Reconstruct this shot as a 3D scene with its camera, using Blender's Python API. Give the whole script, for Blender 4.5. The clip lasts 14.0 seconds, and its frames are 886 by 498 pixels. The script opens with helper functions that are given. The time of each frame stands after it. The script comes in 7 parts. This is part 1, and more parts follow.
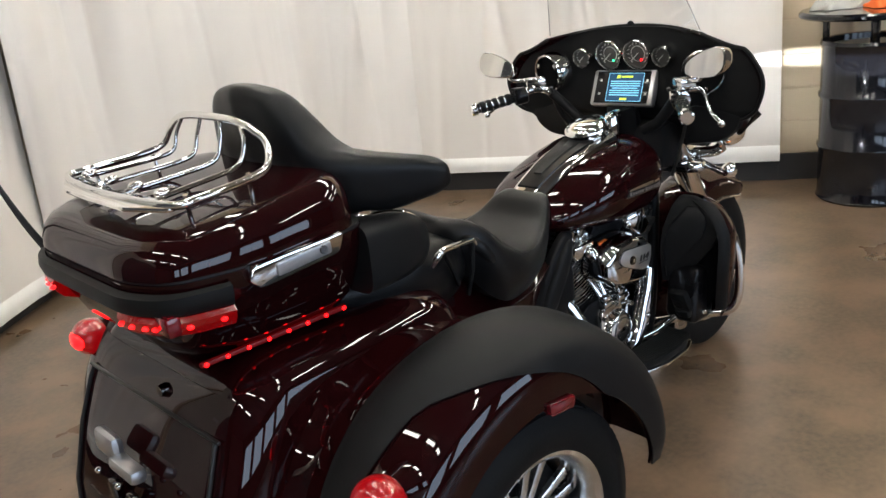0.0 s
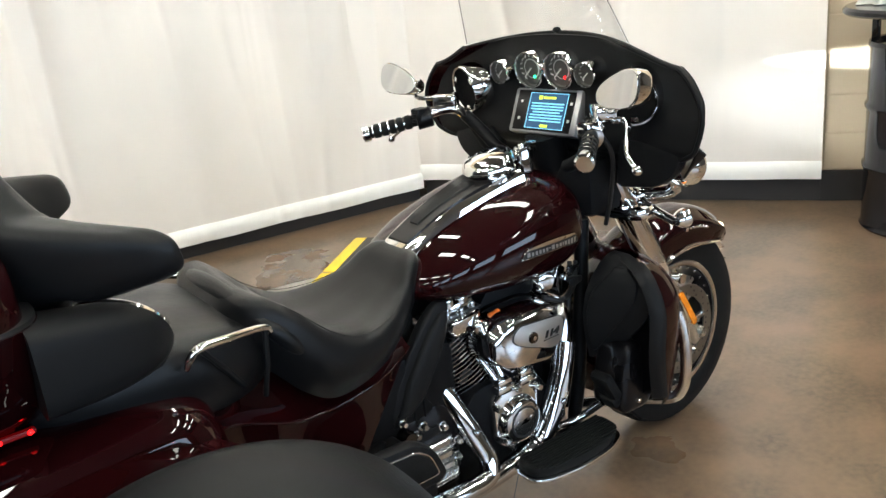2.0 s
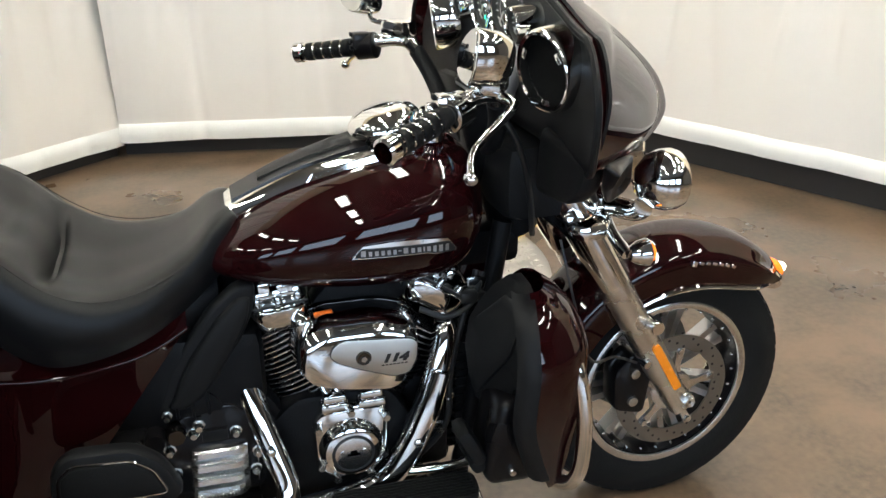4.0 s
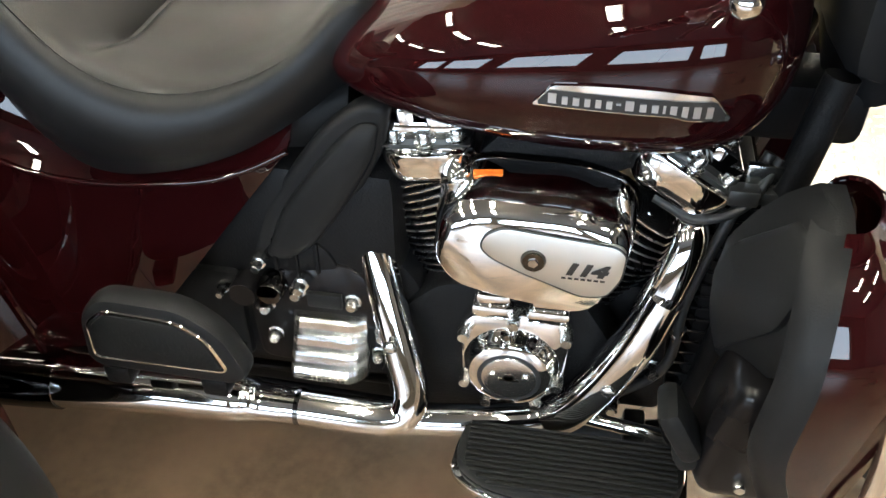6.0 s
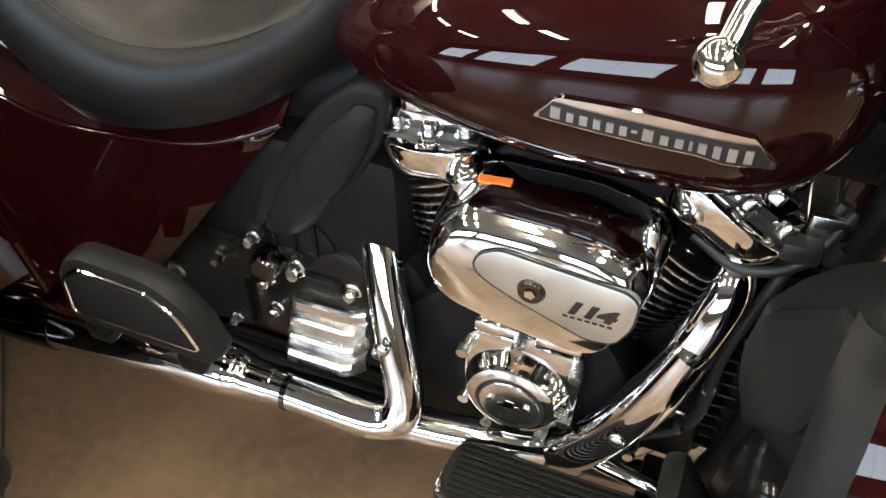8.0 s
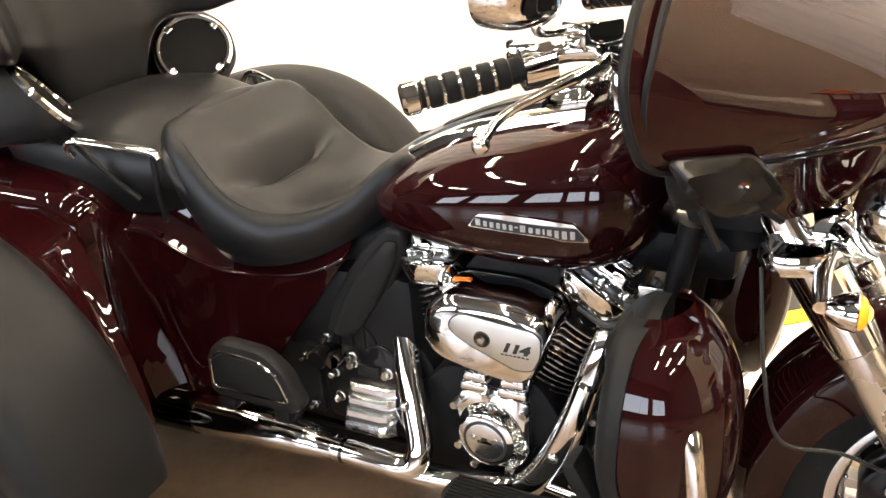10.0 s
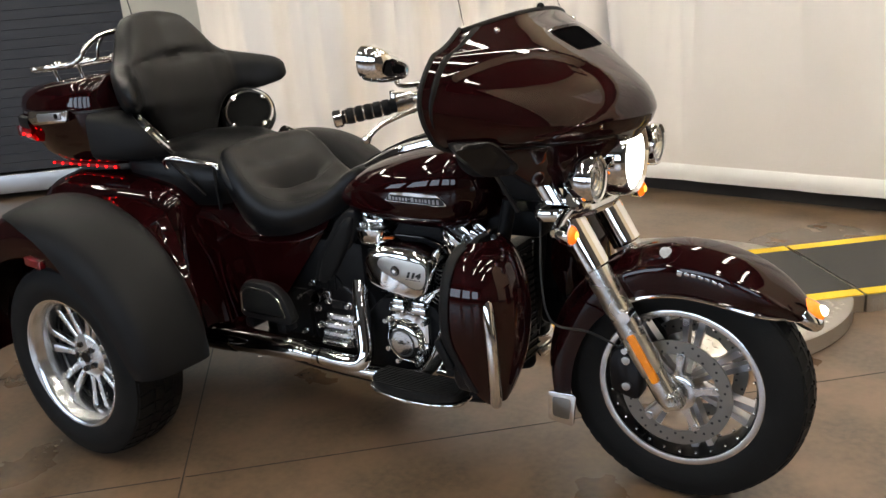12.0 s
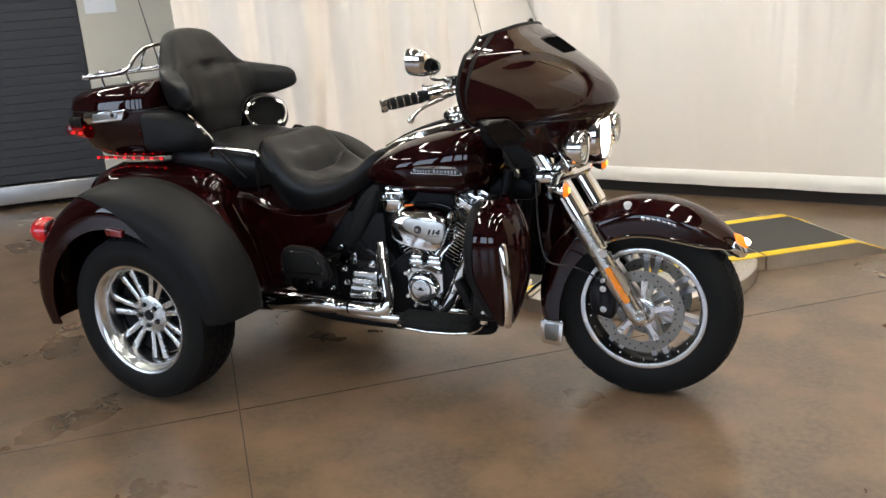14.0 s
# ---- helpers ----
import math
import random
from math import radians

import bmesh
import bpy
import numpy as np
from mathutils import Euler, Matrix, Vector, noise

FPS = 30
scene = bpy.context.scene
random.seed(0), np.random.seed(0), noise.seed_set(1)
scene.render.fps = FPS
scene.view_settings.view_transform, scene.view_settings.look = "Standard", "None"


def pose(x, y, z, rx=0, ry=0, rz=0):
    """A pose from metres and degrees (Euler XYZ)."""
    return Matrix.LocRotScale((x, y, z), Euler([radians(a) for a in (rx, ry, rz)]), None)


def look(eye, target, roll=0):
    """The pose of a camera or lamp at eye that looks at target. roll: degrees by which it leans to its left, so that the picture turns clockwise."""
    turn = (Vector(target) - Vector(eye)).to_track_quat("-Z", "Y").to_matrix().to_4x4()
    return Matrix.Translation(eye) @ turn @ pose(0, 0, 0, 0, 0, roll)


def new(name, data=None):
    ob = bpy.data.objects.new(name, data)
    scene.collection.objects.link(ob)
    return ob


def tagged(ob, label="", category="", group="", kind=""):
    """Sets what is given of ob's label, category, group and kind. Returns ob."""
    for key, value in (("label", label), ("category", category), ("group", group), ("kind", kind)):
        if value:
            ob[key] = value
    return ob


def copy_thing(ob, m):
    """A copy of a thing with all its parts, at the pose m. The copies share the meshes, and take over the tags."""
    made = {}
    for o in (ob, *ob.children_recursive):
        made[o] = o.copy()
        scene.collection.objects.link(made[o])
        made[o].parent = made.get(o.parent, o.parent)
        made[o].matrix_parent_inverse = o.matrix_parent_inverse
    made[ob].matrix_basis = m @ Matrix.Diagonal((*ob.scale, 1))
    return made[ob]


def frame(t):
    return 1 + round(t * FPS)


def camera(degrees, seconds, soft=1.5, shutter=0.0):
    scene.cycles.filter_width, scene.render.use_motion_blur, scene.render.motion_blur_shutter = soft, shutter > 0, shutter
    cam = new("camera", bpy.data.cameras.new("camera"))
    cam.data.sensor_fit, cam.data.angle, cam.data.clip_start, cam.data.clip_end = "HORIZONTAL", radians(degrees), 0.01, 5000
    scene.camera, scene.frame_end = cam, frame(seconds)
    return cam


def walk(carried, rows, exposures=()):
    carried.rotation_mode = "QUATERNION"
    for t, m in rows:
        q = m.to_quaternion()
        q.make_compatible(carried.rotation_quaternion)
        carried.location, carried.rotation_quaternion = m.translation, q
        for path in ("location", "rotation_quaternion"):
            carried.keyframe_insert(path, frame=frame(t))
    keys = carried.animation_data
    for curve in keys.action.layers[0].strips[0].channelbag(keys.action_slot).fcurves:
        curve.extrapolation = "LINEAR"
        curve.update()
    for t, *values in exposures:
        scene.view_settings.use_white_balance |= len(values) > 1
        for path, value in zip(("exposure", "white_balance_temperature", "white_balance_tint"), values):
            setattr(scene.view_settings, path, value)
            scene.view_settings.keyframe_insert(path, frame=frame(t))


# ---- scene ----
PATH = [
    (0, (-1.14, -1.711, 1.522), (0.12, -0.293, 0.89), -6.1),
    (0.5, (-0.962, -1.723, 1.51), (0.279, -0.273, 0.912), -7.0),
    (1, (-0.714, -1.749, 1.497), (0.426, -0.231, 0.871), -5.7),
    (1.5, (-0.508, -1.715, 1.477), (0.606, -0.182, 0.837), -6.0),
    (2, (-0.304, -1.652, 1.487), (0.789, -0.109, 0.833), -6.2),
    (2.5, (-0.068, -1.642, 1.465), (0.942, -0.039, 0.824), -6.2),
    (2.7, (0.053, -1.643, 1.466), (0.997, -0.018, 0.783), -4.4),
    (4.8, (0.861, -1.387, 1.362), (0.971, 0.366, 0.406), -2.4),
    (5, (0.859, -1.313, 1.343), (0.879, 0.392, 0.298), -2.8),
    (5.5, (0.895, -1.146, 1.268), (0.794, 0.47, 0.094), 1.0),
    (6, (0.976, -0.978, 1.222), (0.7, 0.545, -0.044), -0.6),
    (6.5, (1.06, -0.827, 1.196), (0.579, 0.572, -0.15), 3.9),
    (7, (1.077, -0.776, 1.181), (0.576, 0.54, -0.239), 1.3),
    (7.2, (1.077, -0.768, 1.185), (0.563, 0.525, -0.252), 0.2),
    (9.3, (1.189, -1.049, 1.233), (0.552, 0.444, 0.064), -1.3),
    (9.5, (1.258, -1.14, 1.248), (0.576, 0.377, 0.138), -3.0),
    (10, (1.497, -1.314, 1.312), (0.606, 0.274, 0.483), -4.8),
    (10.5, (1.773, -1.465, 1.342), (0.748, 0.084, 0.6), -4.3),
    (11, (1.934, -1.672, 1.356), (0.94, -0.083, 0.657), -5.5),
    (11.5, (2.131, -1.836, 1.371), (1.089, -0.233, 0.783), -5.9),
    (12, (2.322, -2.013, 1.347), (1.249, -0.435, 0.75), -4.7),
    (12.5, (2.395, -2.189, 1.355), (1.317, -0.597, 0.803), -4.6),
    (13, (2.383, -2.429, 1.35), (1.403, -0.788, 0.76), -3.8),
    (13.5, (2.356, -2.606, 1.357), (1.426, -0.915, 0.833), -3.9),
    (14, (2.332, -2.776, 1.345), (1.46, -1.062, 0.796), -4.3),
]
cam = camera(53.4, 14.0)
EXPOSURES = [(0, 0.12, 6300, 6), (0.5, 0.29, 6250, 5), (1.0, 0.38, 6200, 4), (2.0, 0.52, 6200, 2), (2.7, 0.54, 6200, 2), (5.0, 0.5, 6400, 3), (5.5, 1.4, 6800, 6), (6.0, 1.7, 6700, 2), (7.2, 1.55, 6900, 4), (9.5, 1.7, 7400, 8),
             (10.0, 1.6, 7500, 10), (10.5, 1.15, 7200, 9), (11.0, 0.3, 6600, 6), (11.5, 0.16, 6800, 7), (12.5, 0.29, 6650, 7), (14, 0.34, 6500, 6)]
walk(cam, [(t, look(e, g, r)) for t, e, g, r in PATH], EXPOSURES)

# ---- light ----
world = bpy.data.worlds.new("sky")
scene.world = world
world.use_nodes = True
wn = world.node_tree
sky = wn.nodes.new("ShaderNodeTexSky")
sky.sky_type = "NISHITA"
sky.sun_disc = False
sky.sun_elevation = radians(12)
sky.sun_rotation = radians(279)
wn.links.new(sky.outputs["Color"], wn.nodes["Background"].inputs["Color"])
wn.nodes["Background"].inputs["Strength"].default_value = 0.12
sun = new("sun", bpy.data.lights.new("sun", "SUN"))
sun.data.energy, sun.data.angle, sun.data.color = 5.0, radians(0.5), (1.0, 0.93, 0.82)
sun.matrix_basis = look((0, 0, 0), (0.97, 0.15, -0.2))
# the lit headlamp throws a broad flat low beam, with a narrow bright band along its upper edge
for name, watts, degrees, flat, blend, aim in (("headlamp_low_beam", 85.0, 74, 0.200, 0.6, (4.45, 0.0, 0.44)), ("headlamp_bright_band", 700.0, 58, 0.058, 0.35, (4.45, -0.12, 0.705))):
    beam = new(name, bpy.data.lights.new(name, "SPOT"))
    beam.data.energy, beam.data.color, beam.data.shadow_soft_size = watts, (0.95, 0.97, 1.0), 0.01
    beam.data.spot_size, beam.data.spot_blend = radians(degrees), blend
    beam.matrix_basis = look((1.575, 0.014, 0.885), aim) @ Matrix.Diagonal((1, flat, 1, 1))

# ---- materials ----
MATS = {}


def material(name, color=(0.5, 0.5, 0.5), rough=0.5, metal=0.0, coat=0.0, coat_rough=0.03, var=0.15, scale=6.0,
             bump=0.0, bump_scale=200.0, spec=0.5, rough_var=0.08, emit=0.0, emit_color=None, fine=0.0):
    """A principled surface: colour that varies at a broad and a fine scale, uneven roughness, fine relief."""
    m = bpy.data.materials.new(name)
    m.use_nodes = True
    nt = m.node_tree
    b = nt.nodes["Principled BSDF"]
    b.inputs["Metallic"].default_value = metal
    b.inputs["Roughness"].default_value = rough
    b.inputs["Specular IOR Level"].default_value = spec
    b.inputs["Coat Weight"].default_value = coat
    b.inputs["Coat Roughness"].default_value = coat_rough
    co = nt.nodes.new("ShaderNodeTexCoord")
    n1 = nt.nodes.new("ShaderNodeTexNoise")
    n1.inputs["Scale"].default_value = scale
    n1.inputs["Detail"].default_value = 6
    nt.links.new(co.outputs["Object"], n1.inputs["Vector"])
    n2 = nt.nodes.new("ShaderNodeTexNoise")
    n2.inputs["Scale"].default_value = bump_scale
    n2.inputs["Detail"].default_value = 3
    nt.links.new(co.outputs["Object"], n2.inputs["Vector"])
    mix = nt.nodes.new("ShaderNodeMix")
    mix.data_type = "RGBA"
    mix.inputs["A"].default_value = (*[c * (1 - var) for c in color], 1)
    mix.inputs["B"].default_value = (*[min(1, c * (1 + var)) for c in color], 1)
    nt.links.new(n1.outputs["Fac"], mix.inputs["Factor"])
    last = mix.outputs["Result"]
    if fine:
        mul = nt.nodes.new("ShaderNodeMix")
        mul.data_type, mul.blend_type = "RGBA", "OVERLAY"
        mul.inputs["Factor"].default_value = fine
        nt.links.new(last, mul.inputs["A"])
        nt.links.new(n2.outputs["Fac"], mul.inputs["B"])
        last = mul.outputs["Result"]
    nt.links.new(last, b.inputs["Base Color"])
    if rough_var:
        mr = nt.nodes.new("ShaderNodeMapRange")
        mr.inputs["To Min"].default_value = max(0.0, rough - rough_var)
        mr.inputs["To Max"].default_value = min(1.0, rough + rough_var)
        nt.links.new(n1.outputs["Fac"], mr.inputs["Value"])
        nt.links.new(mr.outputs["Result"], b.inputs["Roughness"])
    if bump:
        bp = nt.nodes.new("ShaderNodeBump")
        bp.inputs["Strength"].default_value = bump
        bp.inputs["Distance"].default_value = 0.002
        nt.links.new(n2.outputs["Fac"], bp.inputs["Height"])
        nt.links.new(bp.outputs["Normal"], b.inputs["Normal"])
    if emit:
        b.inputs["Emission Color"].default_value = (*(emit_color or color), 1)
        b.inputs["Emission Strength"].default_value = emit
    MATS[name] = m
    return m


PAINT = material("maroon_paint", (0.0118, 0.0017, 0.0021), 0.5, 0.0, 0.82, 0.012, 0.12, 4, 0.0, 900, 0.0, 0.03, fine=0.25)
CHROME = material("chrome", (0.82, 0.81, 0.79), 0.05, 1.0, var=0.03, rough_var=0.02, scale=20)
ALU = material("brushed_aluminium", (0.74, 0.74, 0.74), 0.22, 1.0, var=0.08, bump=0.08, bump_scale=300)
SATIN_ALU = material("fork_alloy", (0.74, 0.73, 0.71), 0.27, 1.0, var=0.06, scale=12, bump=0.04)
DARK_ALU = material("grey_spoke_alloy", (0.47, 0.47, 0.48), 0.3, 1.0, var=0.1, scale=12)
STEEL = material("brake_steel", (0.27, 0.255, 0.23), 0.38, 1.0, var=0.15, scale=18, bump=0.1, bump_scale=260)
LEATHER = material("black_vinyl", (0.0075, 0.0075, 0.008), 0.33, 0, var=0.25, scale=5, bump=0.14, bump_scale=1100, rough_var=0.08, spec=0.21)
COVER = material("black_fender_vinyl", (0.0105, 0.0105, 0.0112), 0.44, 0, var=0.3, scale=6, bump=0.2, bump_scale=800, rough_var=0.08, spec=0.10)
SATIN = material("black_satin_plastic", (0.0105, 0.0105, 0.011), 0.45, 0, var=0.2, scale=8, bump=0.15, bump_scale=500, spec=0.11)
FABRIC = material("speaker_cloth", (0.007, 0.007, 0.007), 0.9, 0, var=0.2, scale=40, bump=0.5, bump_scale=900, spec=0.05)
GLOSS = material("black_gloss", (0.006, 0.0055, 0.006), 0.3, 0, 0.34, 0.02, 0.2, 6, spec=0.08)
RUBBER = material("tyre_rubber", (0.008, 0.008, 0.008), 0.60, 0, var=0.3, scale=7, bump=0.3, bump_scale=180, rough_var=0.12, spec=0.14)
BLACK_CHROME = material("dark_chrome", (0.10, 0.095, 0.09), 0.08, 1.0, var=0.1, scale=10)
FIN = material("black_engine", (0.006, 0.006, 0.0065), 0.40, 0.0, var=0.3, scale=15, bump=0.3, bump_scale=350, spec=0.09)
INSERT = material("air_cleaner_insert", (0.62, 0.61, 0.58), 0.36, 0.9, var=0.04, scale=20, bump=0.05, bump_scale=300)
CYL = material("black_fin_alloy", (0.05, 0.05, 0.052), 0.26, 0.85, var=0.25, scale=20, bump=0.1, bump_scale=350)
BOLT = material("zinc_bolt", (0.62, 0.62, 0.60), 0.22, 1.0, var=0.1, scale=60)
CABLE = material("cable_black", (0.012, 0.012, 0.012), 0.5, 0, var=0.1)
SILVER = material("silver_paint", (0.45, 0.45, 0.46), 0.32, 0.8, var=0.06, bump=0.05, bump_scale=400)
RED_LENS = material("red_lens", (0.085, 0.001, 0.002), 0.12, 0, 0.45, 0.02, 0.35, 90, 0.8, 120, emit=0.12, emit_color=(1, 0.003, 0.006))
RED_LED = material("red_led", (0.6, 0.01, 0.01), 0.3, emit=4.5, emit_color=(1, 0.004, 0.006))
RED_REFLECTOR = material("red_reflector", (0.13, 0.004, 0.008), 0.15, 0, 0.8, 0.03, 0.2, 60, 0.4, 160)
AMBER = material("amber_reflector", (0.85, 0.26, 0.012), 0.25, 0, 0.6, 0.05, 0.15, 60, 0.3, 160)
AMBER_LED = material("amber_lamp", (0.8, 0.2, 0.02), 0.12, 0, 0.8, 0.03, 0.3, 90, 0.8, 140, emit=0.9, emit_color=(1, 0.16, 0.006))
AMBER_CORE = material("amber_bulb", (1, 0.6, 0.1), 0.3, emit=2.5, emit_color=(1, 0.42, 0.04))
CLEAR_LED = material("white_lamp", (1, 0.95, 0.85), 0.2, emit=10, emit_color=(1, 0.85, 0.6))
HEAD = material("headlamp_glow", (1, 1, 1), 0.2, emit=9, emit_color=(0.95, 0.97, 1.0))
SCREEN_BLUE = material("screen_text_blue", (0.1, 0.4, 0.6), 0.4, emit=0.9, emit_color=(0.25, 0.62, 0.9))
SCREEN_DARK = material("screen_panel", (0.02, 0.05, 0.1), 0.15, emit=0.25, emit_color=(0.03, 0.16, 0.34))
SCREEN_YELLOW = material("screen_yellow", (0.5, 0.6, 0.05), 0.4, emit=0.9, emit_color=(0.6, 0.85, 0.05))
GREEN_LED = material("green_led", (0.05, 0.8, 0.3), 0.4, emit=3, emit_color=(0.05, 0.9, 0.35))
DIAL = material("dial_face", (0.10, 0.098, 0.09), 0.35, 0.3, var=0.2, scale=30)
# near black with no sheen: the shade of open hollows as a colour
VOID = material("opening_shade", (0.003, 0.003, 0.0035), 0.9, spec=0.0)
RED_STRIP = material("red_strip_lens", (0.10, 0.002, 0.003), 0.5, 0, 0.0, 0.02, 0.3, 60, emit=0.06, emit_color=(1, 0.003, 0.006))
TAIL_RED = material("lit_tail_lens", (0.2, 0.003, 0.005), 0.12, 0, 1.0, 0.02, 0.4, 70, 0.8, 120, emit=0.2, emit_color=(1, 0.004, 0.010))
WHITE_MARK = material("white_marking", (0.75, 0.75, 0.72), 0.5)
ORANGE_DECAL = material("orange_label", (0.75, 0.16, 0.02), 0.45, var=0.1, scale=40)
BLACK_MARK = material("black_marking", (0.012, 0.012, 0.012), 0.45)
CLOTH = material("white_drape_cloth", (0.795, 0.745, 0.70), 0.85, 0, var=0.05, scale=1.2, bump=0.25, bump_scale=260, spec=0.2)
HEM = material("drape_hem", (0.86, 0.85, 0.82), 0.8, 0, var=0.04, scale=3, bump=0.2, bump_scale=240, spec=0.2)
BASE_BLACK = material("black_baseboard", (0.022, 0.02, 0.02), 0.55, 0, var=0.3, scale=5, bump=0.2, bump_scale=80)
WALL = material("painted_block", (0.57, 0.465, 0.33), 0.75, 0, var=0.06, scale=2, bump=0.35, bump_scale=120, spec=0.25)
WALL_GREY = material("warm_grey_paint", (0.56, 0.54, 0.47), 0.7, 0, var=0.06, scale=1.5, bump=0.2, bump_scale=100, spec=0.3)
CEIL = material("ceiling_paint", (0.07, 0.062, 0.055), 0.85, 0, var=0.08, scale=1.0, bump=0.15, bump_scale=60)
WALL_FAR = material("dark_taupe_wall", (0.075, 0.063, 0.052), 0.75, 0, var=0.08, scale=1.5, bump=0.2, bump_scale=100, spec=0.3)
SLAT = material("shutter_slat_paint", (0.026, 0.026, 0.030), 0.5, 0.2, var=0.2, scale=3, bump=0.1, bump_scale=70)
DRUM = material("drum_black_enamel", (0.006, 0.006, 0.008), 0.09, 0, 0.0, 0.06, 0.2, 4, 0.08, 40)
YELLOW = material("yellow_tape", (0.78, 0.52, 0.02), 0.55, 0, var=0.14, scale=9, bump=0.25, bump_scale=160)
MAT_BLACK = material("ribbed_rubber_mat", (0.035, 0.034, 0.033), 0.75, 0, var=0.3, scale=6, bump=0.8, bump_scale=110)
PLATE = material("diamond_plate_alloy", (0.56, 0.53, 0.49), 0.34, 1.0, var=0.15, scale=7, bump=0.1, bump_scale=150)
LAMP_GLOW = material("fluorescent_diffuser", (1, 1, 1), 0.5, emit=40, emit_color=(1.0, 0.94, 0.85))
LAMP_BODY = material("lamp_housing", (0.7, 0.7, 0.68), 0.5, var=0.05)
FRAME_DARK = material("window_frame_dark", (0.05, 0.05, 0.055), 0.5, var=0.1)
CLOTH_GREY = material("grey_cloth", (0.42, 0.41, 0.38), 0.9, var=0.15, scale=12, bump=0.4, bump_scale=400)
CLOTH_ORANGE = material("orange_cloth", (0.85, 0.16, 0.03), 0.85, var=0.12, scale=12, bump=0.4, bump_scale=400)
PAPER = material("white_paper", (0.75, 0.77, 0.8), 0.7, var=0.05)
MIRROR = material("mirror_glass", (0.62, 0.62, 0.60), 0.02, 1.0, var=0.01, rough_var=0.0)


def glass(name, tint=(0.95, 0.96, 0.95)):
    m = bpy.data.materials.new(name)
    m.use_nodes = True
    nt = m.node_tree
    nt.nodes.remove(nt.nodes["Principled BSDF"])
    tr, gl, mx, fr, mr = (nt.nodes.new(k) for k in ("ShaderNodeBsdfTransparent", "ShaderNodeBsdfGlossy", "ShaderNodeMixShader", "ShaderNodeLayerWeight", "ShaderNodeMapRange"))
    tr.inputs["Color"].default_value = (*tint, 1)
    gl.inputs["Roughness"].default_value = 0.03
    fr.inputs["Blend"].default_value = 0.25
    mr.inputs["To Min"].default_value, mr.inputs["To Max"].default_value = 0.018, 0.3
    nt.links.new(fr.outputs["Facing"], mr.inputs["Value"])
    nt.links.new(mr.outputs["Result"], mx.inputs[0])
    nt.links.new(tr.outputs[0], mx.inputs[1])
    nt.links.new(gl.outputs[0], mx.inputs[2])
    nt.links.new(mx.outputs[0], nt.nodes["Material Output"].inputs["Surface"])
    return m


GLASS = glass("clear_glass")
SHIELD = glass("windshield_acrylic", (0.975, 0.975, 0.97))


def floor_material():
    m = material("stained_concrete", (0.104, 0.072, 0.046), 0.30, 0, var=0.5, scale=1.6, bump=0.0, bump_scale=46, rough_var=0.12, fine=0.65)
    nt = m.node_tree
    b = nt.nodes["Principled BSDF"]
    src = b.inputs["Base Color"].links[0].from_socket
    co = nt.nodes["Texture Coordinate"]
    n = nt.nodes.new("ShaderNodeTexNoise")
    n.inputs["Scale"].default_value = 3.5
    n.inputs["Detail"].default_value = 5
    n.inputs["Roughness"].default_value = 0.55
    nt.links.new(co.outputs["Object"], n.inputs["Vector"])
    ramp = nt.nodes.new("ShaderNodeMapRange")
    ramp.inputs["From Min"].default_value, ramp.inputs["From Max"].default_value = 0.40, 0.64
    ramp.inputs["To Max"].default_value = 0.8
    nt.links.new(n.outputs["Fac"], ramp.inputs["Value"])
    mx = nt.nodes.new("ShaderNodeMix")
    mx.data_type = "RGBA"
    mx.inputs["B"].default_value = (0.198, 0.127, 0.079, 1)
    nt.links.new(ramp.outputs["Result"], mx.inputs["Factor"])
    nt.links.new(src, mx.inputs["A"])
    nt.links.new(mx.outputs["Result"], b.inputs["Base Color"])
    b.inputs["Coat Weight"].default_value, b.inputs["Coat Roughness"].default_value = 0.25, 0.2
    return m


FLOOR = floor_material()

# ---- mesh helpers ----


def finish(name, bm, mat, parent=None, label="", sharp=40):
    bmesh.ops.recalc_face_normals(bm, faces=bm.faces)
    lim = radians(sharp)
    for f in bm.faces:
        f.smooth = True
    for e in bm.edges:
        e.smooth = len(e.link_faces) == 2 and e.calc_face_angle(0) < lim
    me = bpy.data.meshes.new(name)
    bm.to_mesh(me)
    bm.free()
    me.materials.append(mat)
    ob = new(name, me)
    if parent:
        ob.parent = parent
    if label:
        ob["label"] = label
    return ob


def part(name, bm, mat, parent, label="", sharp=40):
    return finish(name, bm, mat, parent, label, sharp)


def thing(name, label, category, group="", kind=""):
    return tagged(new(name), label, category, group, kind)


def alone(name, bm, mat, label, category, group="", kind="", sharp=40):
    return tagged(finish(name, bm, mat, sharp=sharp), label, category, group, kind)


def spline(keys, n):
    """n rows along a smooth curve through the key rows, evenly in the keys' own order."""
    k = np.array(keys, float)
    m = len(k)
    if m == 2:
        return [list(k[0] + (k[1] - k[0]) * i / (n - 1)) for i in range(n)]
    out = []
    for i in range(n):
        u = i / (n - 1) * (m - 1)
        j = min(int(u), m - 2)
        t = u - j
        p1, p2 = k[j], k[j + 1]
        p0 = k[j - 1] if j else 2 * p1 - p2
        p3 = k[j + 2] if j + 2 < m else 2 * p2 - p1
        out.append(list(0.5 * (2 * p1 + (p2 - p0) * t + (2 * p0 - 5 * p1 + 4 * p2 - p3) * t * t + (3 * p1 - p0 - 3 * p2 + p3) * t ** 3)))
    return out


